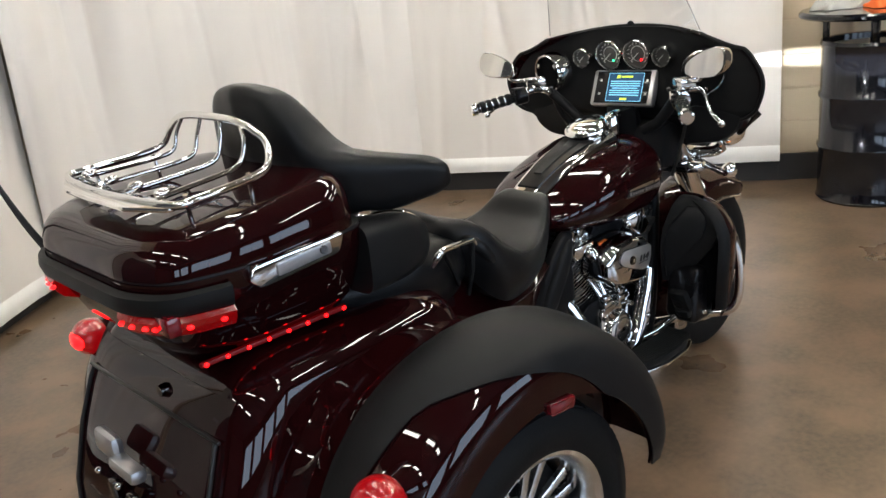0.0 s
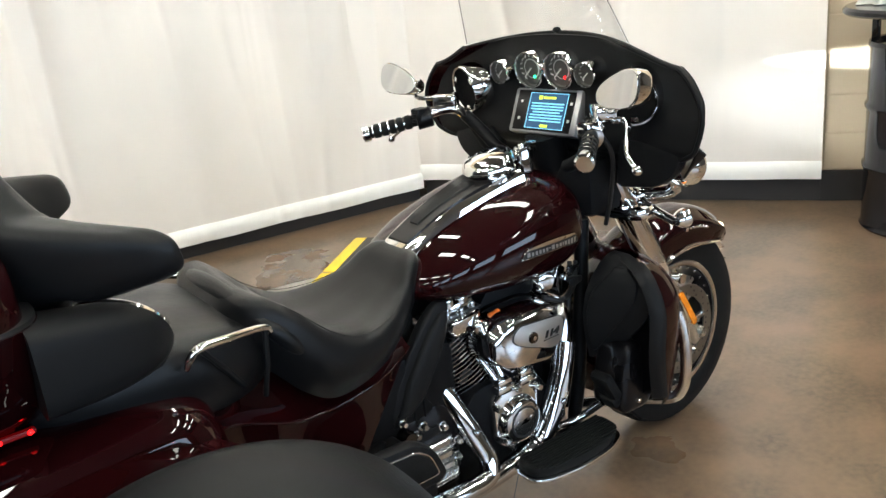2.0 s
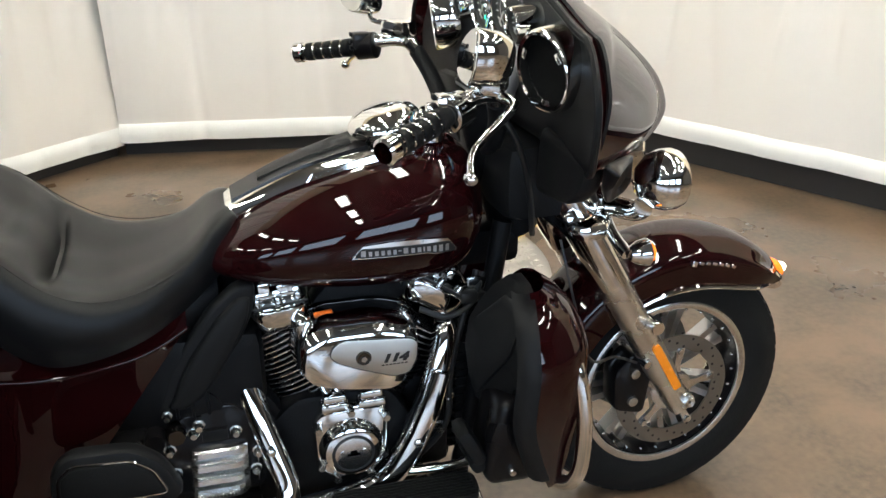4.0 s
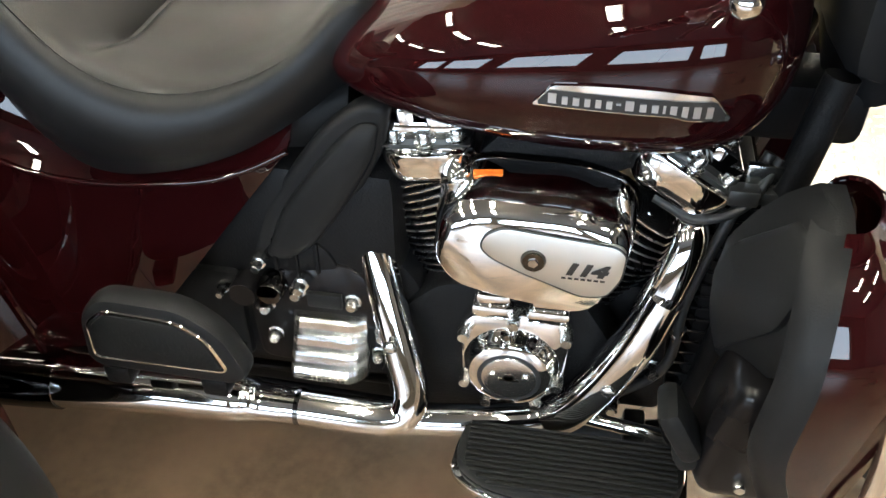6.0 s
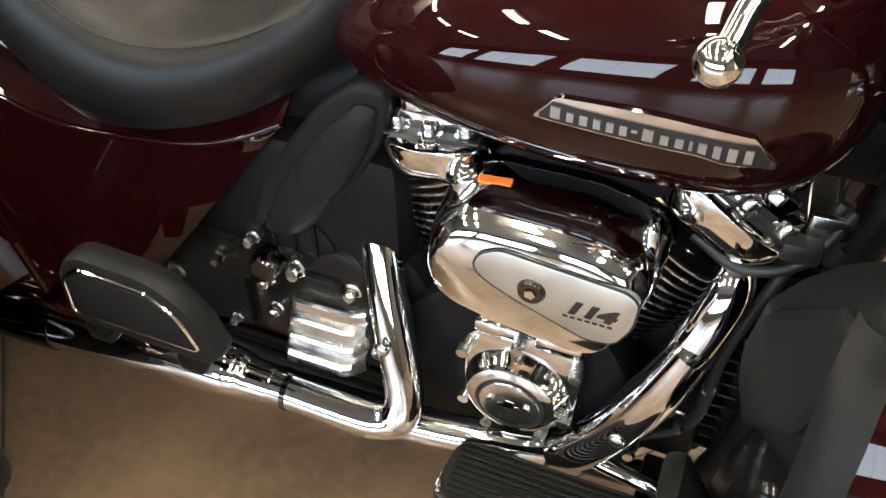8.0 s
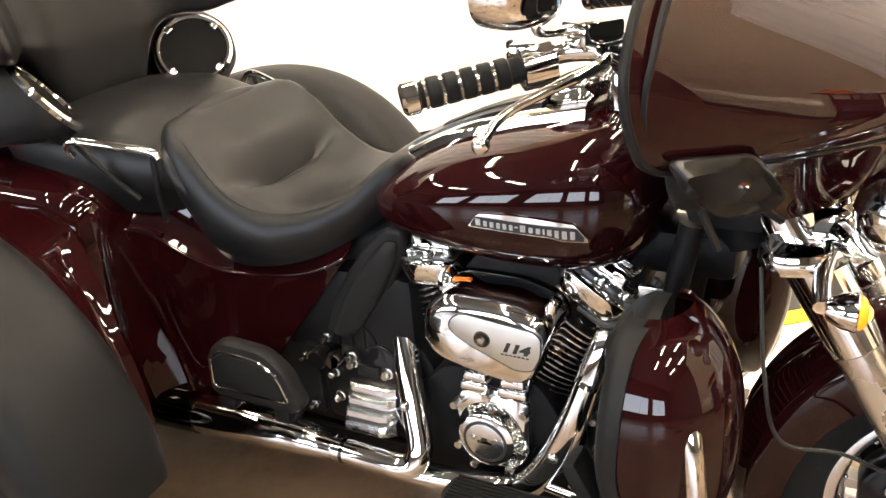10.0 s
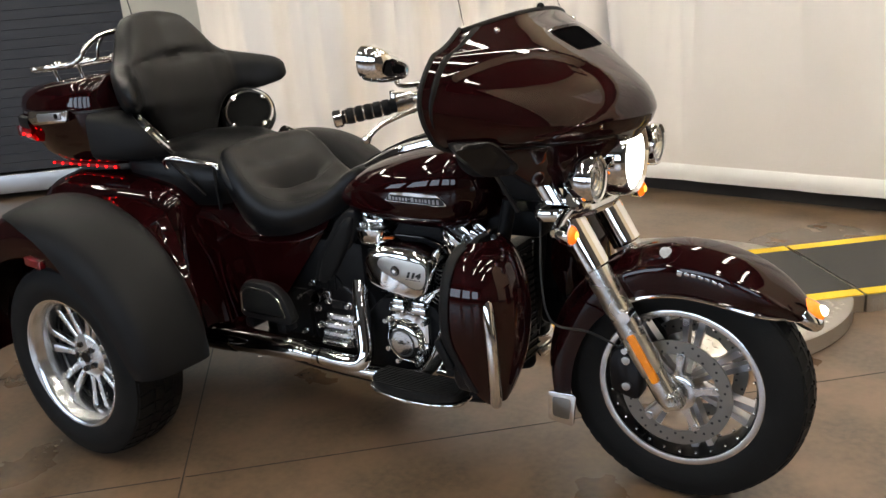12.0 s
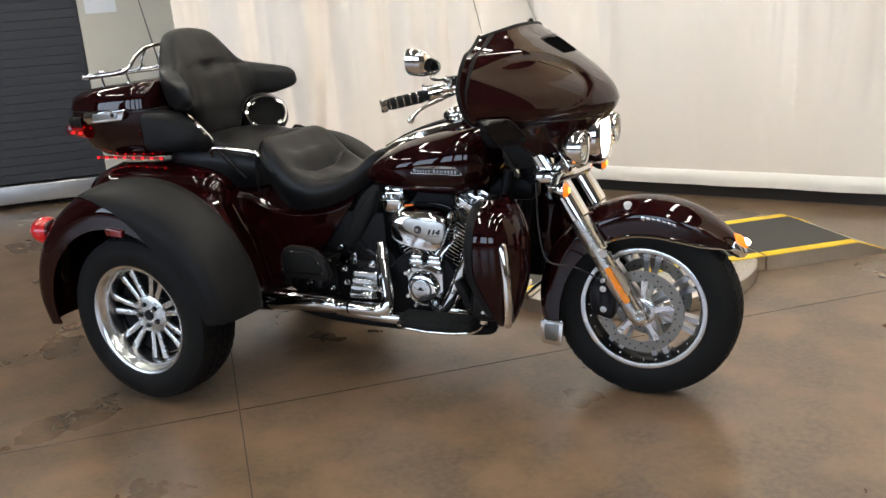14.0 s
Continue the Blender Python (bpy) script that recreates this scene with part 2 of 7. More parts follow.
def loft(rings, closed=True, cap=True, bm=None):
    bm = bm or bmesh.new()
    rows = [[bm.verts.new(p) for p in ring] for ring in rings]
    n = len(rows[0])
    for a, b in zip(rows, rows[1:]):
        for i in range(n if closed else n - 1):
            j = (i + 1) % n
            bm.faces.new((a[i], a[j], b[j], b[i]))
    if cap and closed:
        bm.faces.new(rows[0])
        bm.faces.new(rows[-1])
    return bm


def shell(rings, thick, bm=None):
    """An open sheet with thickness."""
    bm = loft(rings, False, False, bm)
    bmesh.ops.recalc_face_normals(bm, faces=bm.faces)
    bmesh.ops.solidify(bm, geom=list(bm.faces), thickness=thick)
    return bm


def tube(points, r, n=12, steps=0, bm=None, closed=False):
    pts = [Vector(p[:3]) for p in (spline(points, steps) if steps else points)]
    rad = spline([(v,) for v in r], len(pts)) if isinstance(r, (list, tuple)) else [(r,)] * len(pts)
    rings, up = [], None
    for i, p in enumerate(pts):
        a, b = pts[max(0, i - 1)], pts[min(len(pts) - 1, i + 1)]
        if closed:
            a, b = pts[i - 1], pts[(i + 1) % len(pts)]
        d = (b - a).normalized()
        if up is None:
            up = d.orthogonal().normalized()
        up = (up - d * up.dot(d)).normalized()
        side = d.cross(up)
        rings.append([p + (up * math.cos(2 * math.pi * k / n) + side * math.sin(2 * math.pi * k / n)) * rad[i][0] for k in range(n)])
    if closed:
        rings.append(rings[0])
    bm = loft(rings, True, not closed, bm)
    if closed:
        bmesh.ops.remove_doubles(bm, verts=bm.verts, dist=1e-6)
    return bm


def lathe(profile, centre, axis="y", n=48, bm=None, turn=None):
    """A turned body: rows of radius and offset along the axis."""
    c = Vector(centre)
    rings = []
    for k in range(n):
        a = 2 * math.pi * k / n
        ring = []
        for r, h in profile:
            u, v = r * math.cos(a), r * math.sin(a)
            p = {"x": Vector((h, u, v)), "y": Vector((u, h, v)), "z": Vector((u, v, h))}[axis]
            ring.append(c + (turn @ p if turn else p))
        rings.append(ring)
    bm2 = loft(rings + [rings[0]], False, False)
    bmesh.ops.remove_doubles(bm2, verts=bm2.verts, dist=1e-5)
    return join(bm, bm2)


def join(bm, other):
    if bm is None:
        return other
    me = bpy.data.meshes.new("temp")
    other.to_mesh(me)
    other.free()
    bm.from_mesh(me)
    bpy.data.meshes.remove(me)
    return bm


def joined(*bms):
    bm = bms[0]
    for o in bms[1:]:
        bm = join(bm, o)
    return bm


def prism(outline, plane, c0, c1, bevel=0.0, seg=2):
    """An outline in a plane ('xz': across y, 'yz': across x, 'xy': across z), c0 to c1 deep, with rounded edges."""
    def at(u, v, c):
        return {"xz": (u, c, v), "yz": (c, u, v), "xy": (u, v, c)}[plane]
    bm = bmesh.new()
    a = [bm.verts.new(at(u, v, c0)) for u, v in outline]
    b = [bm.verts.new(at(u, v, c1)) for u, v in outline]
    bm.faces.new(a)
    bm.faces.new(b)
    n = len(a)
    for i in range(n):
        bm.faces.new((a[i], a[(i + 1) % n], b[(i + 1) % n], b[i]))
    bmesh.ops.recalc_face_normals(bm, faces=bm.faces)
    if bevel:
        rim = [e for e in bm.edges if any(len(f.verts) == n for f in e.link_faces)]
        bmesh.ops.bevel(bm, geom=rim, offset=bevel, segments=seg, affect="EDGES", profile=0.5, clamp_overlap=True)
    return bm


def rounded(pts, r, n=5):
    """A polygon with its corners rounded by r."""
    out, m = [], len(pts)
    for i in range(m):
        p, a, b = (np.array(pts[k], float) for k in (i, i - 1, (i + 1) % m))
        da, db = (a - p) / np.linalg.norm(a - p), (b - p) / np.linalg.norm(b - p)
        q = min(r, 0.45 * np.linalg.norm(a - p), 0.45 * np.linalg.norm(b - p))
        s, e = p + da * q, p + db * q
        for k in range(n + 1):
            t = k / n
            out.append(tuple((1 - t) ** 2 * s + 2 * t * (1 - t) * p + t * t * e))
    return out


def box(centre, size, bevel=0.0, rot=None, bm=None):
    b = bmesh.new()
    bmesh.ops.create_cube(b, size=1)
    bmesh.ops.scale(b, vec=size, verts=b.verts)
    if bevel:
        bmesh.ops.bevel(b, geom=list(b.edges), offset=bevel, segments=2, affect="EDGES", profile=0.5, clamp_overlap=True)
    m = Matrix.Translation(centre) @ (rot if rot else Matrix())
    bmesh.ops.transform(b, matrix=m, verts=b.verts)
    return join(bm, b)


def ball(centre, size, bm=None, rot=None, u=20, v=12):
    b = bmesh.new()
    bmesh.ops.create_uvsphere(b, u_segments=u, v_segments=v, radius=1)
    m = Matrix.Translation(centre) @ (rot if rot else Matrix()) @ Matrix.Diagonal((*size, 1))
    bmesh.ops.transform(b, matrix=m, verts=b.verts)
    return join(bm, b)


def mirrored(bm):
    """The same body on the other side of the long axis."""
    b = bm.copy()
    bmesh.ops.scale(b, vec=(1, -1, 1), verts=b.verts)
    return b


def pair(name, bm, mat, parent, label="", sharp=40):
    """A part on both sides; bm is given for the right-hand side."""
    b = mirrored(bm)
    return part(name, bm, mat, parent, label, sharp), part(name, b, mat, parent, label, sharp)


def disc_turn(normal):
    """The turn that brings +x onto a normal."""
    return Vector(normal).to_track_quat("X", "Z").to_matrix()

# ---- the room ----
DRAPE_LINE = [(-1.532, 1.465), (0.285, 2.986), (2.661, 2.673), (3.847, 0.764)]


def along(a, b, s):
    return Vector((a[0] + (b[0] - a[0]) * s, a[1] + (b[1] - a[1]) * s, 0))


def wall_bm(a, b, z0, z1, thick, holes=()):
    """An upright wall from a to b; its face lies on the line and its thickness behind (to the left). Holes: (s0, s1, z0, z1) in metres along it."""
    L = math.hypot(b[0] - a[0], b[1] - a[1])
    ss = sorted({0, L, *[h[0] for h in holes], *[h[1] for h in holes]})
    zz = sorted({z0, z1, *[h[2] for h in holes], *[h[3] for h in holes]})
    d = Vector((b[0] - a[0], b[1] - a[1], 0)) / L
    nrm = Vector((-d.y, d.x, 0))
    bm = bmesh.new()
    for s0, s1 in zip(ss, ss[1:]):
        for q0, q1 in zip(zz, zz[1:]):
            if any(h[0] <= s0 and s1 <= h[1] and h[2] <= q0 and q1 <= h[3] for h in holes):
                continue
            o = Vector((a[0], a[1], 0))
            ps = [o + d * s + nrm * t + Vector((0, 0, q)) for t in (0, thick) for q in (q0, q1) for s in (s0, s1)]
            v = [bm.verts.new(p) for p in ps]
            for f in ((0, 1, 3, 2), (4, 6, 7, 5), (0, 2, 6, 4), (1, 5, 7, 3), (0, 4, 5, 1), (2, 3, 7, 6)):
                bm.faces.new([v[i] for i in f])
    bmesh.ops.remove_doubles(bm, verts=bm.verts, dist=1e-5)
    return bm


RX0, RX1, RY0, RY1, RZ = -9.0, 6.5, -7.0, 6.0, 4.0
alone("floor", box(((RX0 + RX1) / 2, (RY0 + RY1) / 2, -0.06), (RX1 - RX0 + 0.6, RY1 - RY0 + 0.6, 0.12)), FLOOR,
      "brown stained polished concrete showroom floor", "floor", kind="structure")
alone("ceiling", box(((RX0 + RX1) / 2, (RY0 + RY1) / 2, RZ + 0.06), (RX1 - RX0 + 0.6, RY1 - RY0 + 0.6, 0.12)), CEIL,
      "plain warm painted showroom ceiling", "ceiling", kind="structure")
WIN = [(1.6 + 2.6 * i, 3.7 + 2.6 * i, 0.9, 3.0) for i in range(5)]
alone("wall_south", wall_bm((RX1, RY0), (RX0, RY0), 0, RZ, 0.2, WIN), WALL_FAR, "painted wall with a row of tall windows", "wall", kind="structure", sharp=20)
alone("wall_north", wall_bm((RX0, RY1), (RX1, RY1), 0, RZ, 0.2), WALL_FAR, "plain painted back wall", "wall", kind="structure", sharp=20)
alone("wall_west", wall_bm((RX0, RY0), (RX0, RY1), 0, RZ, 0.2), WALL_FAR, "plain painted side wall", "wall", kind="structure", sharp=20)
alone("wall_east", wall_bm((RX1, RY1), (RX1, RY0), 0, RZ, 0.2), WALL_FAR, "plain painted side wall", "wall", kind="structure", sharp=20)


def window(i, s0, s1, z0, z1):
    x0, x1 = RX1 - s1, RX1 - s0
    y = RY0 - 0.1
    w = thing("window_%d" % (i + 1), "tall dark-framed showroom window with daylight behind it", "window", "showroom windows", "structure")
    fr = [box(((x0 + x1) / 2, y, z0 + 0.03), (x1 - x0, 0.08, 0.06)), box(((x0 + x1) / 2, y, z1 - 0.03), (x1 - x0, 0.08, 0.06)),
          box((x0 + 0.03, y, (z0 + z1) / 2), (0.06, 0.076, z1 - z0 - 0.12)), box((x1 - 0.03, y, (z0 + z1) / 2), (0.06, 0.076, z1 - z0 - 0.12)),
          box(((x0 + x1) / 2, y, (z0 + z1) / 2), (0.06, 0.07, z1 - z0 - 0.12))]
    part("window_frame", joined(*fr), FRAME_DARK, w)
    for k in (0, 1):
        a, b = (x0 + 0.06, (x0 + x1) / 2 - 0.03) if k == 0 else ((x0 + x1) / 2 + 0.03, x1 - 0.06)
        g = part("pane", box(((a + b) / 2, y, (z0 + z1) / 2), (b - a, 0.006, z1 - z0 - 0.12)), GLASS, w)
        g.visible_shadow = False
    lamp = new("window_daylight", bpy.data.lights.new("window_daylight", "AREA"))
    lamp.data.shape, lamp.data.size, lamp.data.size_y = "RECTANGLE", x1 - x0 - 0.15, z1 - z0 - 0.15
    lamp.data.energy, lamp.data.color = WINDOW_WATTS, (0.64, 0.76, 1.0)
    lamp.matrix_basis = look(((x0 + x1) / 2, RY0 - 0.03, (z0 + z1) / 2), ((x0 + x1) / 2, 0, (z0 + z1) / 2))


WINDOW_WATTS = 53.0
for i, h in enumerate(WIN):
    window(i, *h)


def strip_light(x, y, turn):
    t = thing("ceiling_strip_light", "long white fluorescent strip light under the ceiling", "ceiling light", "showroom strip lights")
    part("housing", box((0, 0, 0.05), (1.25, 0.16, 0.06), 0.01), LAMP_BODY, t)
    part("diffuser", box((0, 0, 0.0), (1.2, 0.12, 0.04), 0.012), LAMP_GLOW, t, "glowing white diffuser")
    t.matrix_basis = pose(x, y, RZ - 0.09, 0, 0, turn)
    return t


first_light = strip_light(-4.0, -3.2, 90)
for x in (-4.0, -1.9, 0.2, 2.3, 4.4):
    for y in (-3.2, -1.2, 0.8):
        if (x, y) != (-4.0, -3.2):
            copy_thing(first_light, pose(x, y, RZ - 0.09, 0, 0, 90))

# four more strips, unseen, added to brighten the drapes and the wall beside them
for x, y in ((1.0, 2.0), (2.3, 1.9), (3.3, -0.2), (3.3, -2.2)):
    copy_thing(first_light, pose(x, y, RZ - 0.09, 0, 0, 90))

# block wall and black baseboard behind the drapes
for i in range(3):
    a, b = DRAPE_LINE[i], DRAPE_LINE[i + 1]
    d = (Vector((*b, 0)) - Vector((*a, 0))).normalized()
    off = Vector((-d.y, d.x, 0)) * 0.10
    alone("wall_behind_drape_%d" % (i + 1), wall_bm((a[0] + off.x, a[1] + off.y), (b[0] + off.x, b[1] + off.y), 0.16, RZ, 0.15), WALL,
          "cream painted block wall behind the drapes", "wall", kind="structure", sharp=20)
    alone("baseboard", wall_bm((a[0] + off.x * 0.55, a[1] + off.y * 0.55), (b[0] + off.x * 0.55, b[1] + off.y * 0.55), 0, 0.16, 0.12), BASE_BLACK,
          "black rubber baseboard along the floor", "baseboard", kind="structure", sharp=20)


def drape(i, seed):
    """A hung cloth with soft folds that run from top to bottom, and a heavy white hem."""
    a, b = DRAPE_LINE[i], DRAPE_LINE[i + 1]
    L = math.hypot(b[0] - a[0], b[1] - a[1])
    d = Vector((b[0] - a[0], b[1] - a[1], 0)) / L
    nrm = Vector((-d.y, d.x, 0))
    n, m = int(L / 0.012), 36
    rnd = random.Random(seed)
    waves = [(rnd.uniform(5, 30), rnd.uniform(0, 6.3), rnd.uniform(0.4, 1.0), rnd.uniform(-0.5, 0.5)) for _ in range(10)]

    def crease(a, j):
        return math.sin(a) if j % 2 else 1.5 * (1 - abs(math.sin(a / 2))) ** 2 - 0.4

    ridges = [(rnd.uniform(0, L), rnd.uniform(-0.22, 0.22), rnd.uniform(0.006, 0.016), rnd.uniform(0.018, 0.040), rnd.uniform(0, 6.3)) for _ in range(int(L * 6))]

    def depth(s, z):
        fold = sum(amp * 9.0 / (6 + k) * crease(k * s + ph + lean * (z - 1.4), j) for j, (k, ph, amp, lean) in enumerate(waves))
        sag = 0.7 * noise.noise((s * 1.1 + seed, z * 0.8, 0.3))
        gather = 0.55 + 0.9 * noise.noise((s * 0.9 + 3 * seed, z * 0.35, 1.7))
        d = (0.10, 0.085, 0.04)[i] * fold * max(0.2, gather) * (0.10 + 0.90 * min(1, z / 1.5)) + 0.05 * sag
        d += sum(h * math.exp(-((s - s0 - lean * (z - 1.2)) / w) ** 2) * (0.6 + 0.6 * math.sin(1.9 * z + ph)) for s0, lean, h, w, ph in ridges)
        return max(-0.14, min(0.07, d)) * (0.25 + 0.75 * min(1, z / 1.1))
    rings = []
    for j in range(m + 1):
        z = 0.15 + (3.2 - 0.15) * j / m
        rings.append([along(a, b, k / n) + nrm * depth(k / n * L, z) + Vector((0, 0, z)) for k in range(n + 1)])
    t = thing("drape", "off-white fabric drape hung in soft folds along the wall", "curtain", "drapes round the display")
    part("cloth", shell(rings, 0.004), CLOTH, t, sharp=60)
    drop = (0.068, 0.050, 0.0)[i]
    hem = [along(a, b, k / n) + nrm * depth(k / n * L, 0.22) for k in range(n + 1)]
    rows = []
    for z, o in ((0.24, 0.010), (0.225, -0.012), (0.17, -0.016), (0.135, -0.010), (0.13, 0.004), (0.135, 0.012), (0.23, 0.016)):
        rows.append([p + nrm * o + Vector((0, 0, z - drop + 0.004 * noise.noise((p.x * 3, p.y * 3, seed)))) for p in hem])
    part("hem", loft(rows, False, False), HEM, t, "heavy white bottom hem", sharp=60)
    return t


for i in range(3):
    drape(i, 11 + 7 * i)

# block wall to the side of the drapes, where the drum table stands
BW0, BW1 = Vector((3.889, 0.792, 0)), Vector((5.3, -1.199, 0))
BD = (BW1 - BW0).normalized()
BN = Vector((-BD.y, BD.x, 0))
wall_blocks = alone("wall_blocks", wall_bm((BW0 + BN * 0.025)[:2], (BW1 + BN * 0.025)[:2], 0.16, RZ, 0.2), WALL, "cream painted concrete block wall", "wall", kind="structure", sharp=20)
alone("baseboard", wall_bm(BW0[:2], BW1[:2], 0, 0.16, 0.02), BASE_BLACK, "black rubber baseboard along the floor", "baseboard", kind="structure", sharp=20)

# roller shutter and post on the far side
S0, S1 = Vector((-6.104, -0.414, 0)), Vector((-3.153, 2.226, 0))
SD = (S1 - S0).normalized()
SN = Vector((-SD.y, SD.x, 0))
SL = (S1 - S0).length


def roller_shutter():
    t = thing("roller_shutter", "closed dark grey roller shutter with narrow slats", "roller shutter")
    prof = [(0.0, 0.0), (0.010, 0.007), (0.014, 0.032), (0.010, 0.057), (0.0, 0.064), (-0.02, 0.064), (-0.02, 0.0)]
    bm = loft([[Vector((-o, 0, z)) + Vector((0, s, 0)) for o, z in prof] for s in (0, SL)])
    first = part("slat", bm, SLAT, t, sharp=25)
    turn = Matrix.Translation(S0) @ Matrix.Rotation(math.atan2(SD.y, SD.x) - math.pi / 2, 4, "Z")
    first.matrix_basis = turn @ Matrix.Translation((0, 0, 0.2))
    for k in range(1, 47):
        o = new("slat", first.data)
        o.parent = t
        o.matrix_basis = turn @ Matrix.Translation((0, 0, 0.2 + 0.0667 * k))
    bar = part("bottom_bar", box((0, SL / 2, 0.11), (0.05, SL, 0.14), 0.01), SILVER, t, "grey steel bottom bar")
    bar.matrix_basis = turn
    return t


roller_shutter()
p0, p1 = S1 + SD * 0.02, S1 + SD * 1.7
alone("wall_post", wall_bm((p0 - SN * 0.15)[:2], (p1 - SN * 0.15)[:2], 0, RZ, 0.3), WALL_GREY, "warm grey painted wall post beside the shutter", "wall", kind="structure", sharp=20)
alone("wall_lintel", wall_bm((S0 + SN * 0.03)[:2], (S1 + SN * 0.03)[:2], 3.25, RZ, 0.2), WALL_GREY, "warm grey wall over the shutter", "wall", kind="structure", sharp=20)
q = S1 + SD * 0.18 - SN * 0.153
notice = alone("paper_notice", box((0, 0, 0), (0.22, 0.003, 0.17)), PAPER, "white paper notice fixed to the post", "notice")
notice.matrix_basis = Matrix.Translation((q.x, q.y, 1.50)) @ Matrix.Rotation(math.atan2(SD.y, SD.x), 4, "Z")



# turntable with its ramp
TC, TR, TZ = Vector((1.2, 1.252, 0)), 0.67, 0.07
RD = Vector((0.7763, 0.6308, 0)).normalized()
RN = Vector((-RD.y, RD.x, 0))


def turntable():
    t = thing("turntable", "round diamond-plate display turntable with yellow lines", "turntable")
    part("plate", lathe([(0.0, TZ), (TR - 0.01, TZ), (TR, TZ - 0.008), (TR, 0.004), (TR - 0.02, 0.0), (0, 0.0)], TC, "z", 96), PLATE, t, "worn diamond-plate aluminium")

    def strip(n0, n1, z):
        e = lambda n: 0.63
        b = lambda n: math.sqrt((TR - 0.015) ** 2 - n * n)
        ps = [TC + RN * n + RD * s for n, s in ((n0, -b(n0)), (n1, -b(n1)), (n1, e(n1)), (n0, e(n0)))]
        return loft([[p + Vector((0, 0, z)) for p in ps], [p + Vector((0, 0, z + 0.004)) for p in ps]])
    part("line", strip(-0.316, -0.256, TZ), YELLOW, t, "yellow edge line")
    part("line", strip(0.255, 0.315, TZ), YELLOW, t, "yellow edge line")
    part("mat", strip(-0.254, 0.253, TZ), MAT_BLACK, t, "black ribbed rubber mat")
    part("bridge", loft([[TC + RN * n + RD * q + Vector((0, 0, z)) for n, q in ((-0.319, 0.5), (0.318, 0.5), (0.318, 0.632), (-0.319, 0.632))] for z in (0.004, TZ - 0.001)]), PLATE, t, "straight plate towards the ramp")
    bm = bmesh.new()
    rnd = random.Random(5)
    step = 0.034
    for i in range(-21, 22):
        for j in range(-21, 22):
            p = RD * (i * step) + RN * (j * step)
            if p.length > TR - 0.03 or -0.32 < p.dot(RN) < 0.35:
                continue
            d = (RD + RN if (i + j) % 2 else RD - RN).normalized()
            s = Vector((-d.y, d.x, 0))
            c = TC + p
            v = [bm.verts.new(c + q) for q in (d * 0.014 + Vector((0, 0, TZ)), s * 0.006 + Vector((0, 0, TZ)), -d * 0.014 + Vector((0, 0, TZ)), -s * 0.006 + Vector((0, 0, TZ)), Vector((0, 0, TZ + 0.005)))]
            for k in range(4):
                bm.faces.new((v[k], v[(k + 1) % 4], v[4]))
    tread = part("raised_tread", bm, PLATE, t, sharp=10)
    tread["kind"] = "stuff"
    return t


turntable()


def access_ramp():
    t = thing("access_ramp", "low aluminium ramp with black mat and yellow edges", "ramp")
    flat, end = 1.135, 1.29

    def top(q):
        return TZ if q <= flat else TZ - (TZ - 0.012) * (q - flat) / (end - flat)

    def slab(n0, n1, q0, q1, lift, thick=None):
        rows = []
        for n in (n0, n1):
            qs = [q0] + ([flat] if q0 < flat < q1 else []) + [q1]
            up = [TC + RN * n + RD * q + Vector((0, 0, top(q) + lift)) for q in qs]
            down = [TC + RN * n + RD * q + Vector((0, 0, 0.0 if thick is None else top(q) + lift - thick)) for q in reversed(qs)]
            rows.append(up + down)
        return loft(rows)
    part("plate", slab(-0.319, 0.318, 0.642, end, 0), PLATE, t, "diamond-plate aluminium body", sharp=20)
    part("line", slab(-0.316, -0.256, 0.644, end - 0.01, 0.004, 0.003), YELLOW, t, "yellow edge line")
    part("line", slab(0.255, 0.315, 0.644, end - 0.01, 0.004, 0.003), YELLOW, t, "yellow edge line")
    part("mat", slab(-0.254, 0.253, 0.644, flat + 0.02, 0.004, 0.003), MAT_BLACK, t, "black ribbed rubber mat")
    bm = bmesh.new()
    for i in range(17):
        for j in range(2):
            c = TC + RN * -0.3195 + RD * (0.665 + 0.026 * i) + Vector((0, 0, 0.02 + 0.026 * j))
            d = (RD + Vector((0, 0, 1 if (i + j) % 2 else -1))).normalized()
            e = d.cross(RN)
            v = [bm.verts.new(c + q) for q in (d * 0.011, e * 0.004, d * -0.011, e * -0.004, RN * -0.0025)]
            for k in range(4):
                bm.faces.new((v[k], v[(k + 1) % 4], v[4]))
    o = part("raised_tread", bm, PLATE, t, sharp=10)
    o["kind"] = "stuff"
    return t


access_ramp()


def floor_joint(a, b, w=0.0036):
    a, b = Vector((*a, 0)), Vector((*b, 0))
    d = (b - a).normalized()
    s = Vector((-d.y, d.x, 0)) * w / 2
    return alone("floor_joint", loft([[p - s, p + s, p + s + Vector((0, 0, 0.0012)), p - s + Vector((0, 0, 0.0012))] for p in (a, b)]), BASE_BLACK,
                 "thin dark saw-cut joint in the concrete floor", "floor joint", kind="structure")


floor_joint((-2.65, 2.789), (3.195, -3.746))
floor_joint((-3.639, -4.167), (0.361, -0.589))
floor_joint((0.372, -0.579), (2.685, 1.49), 0.0025)


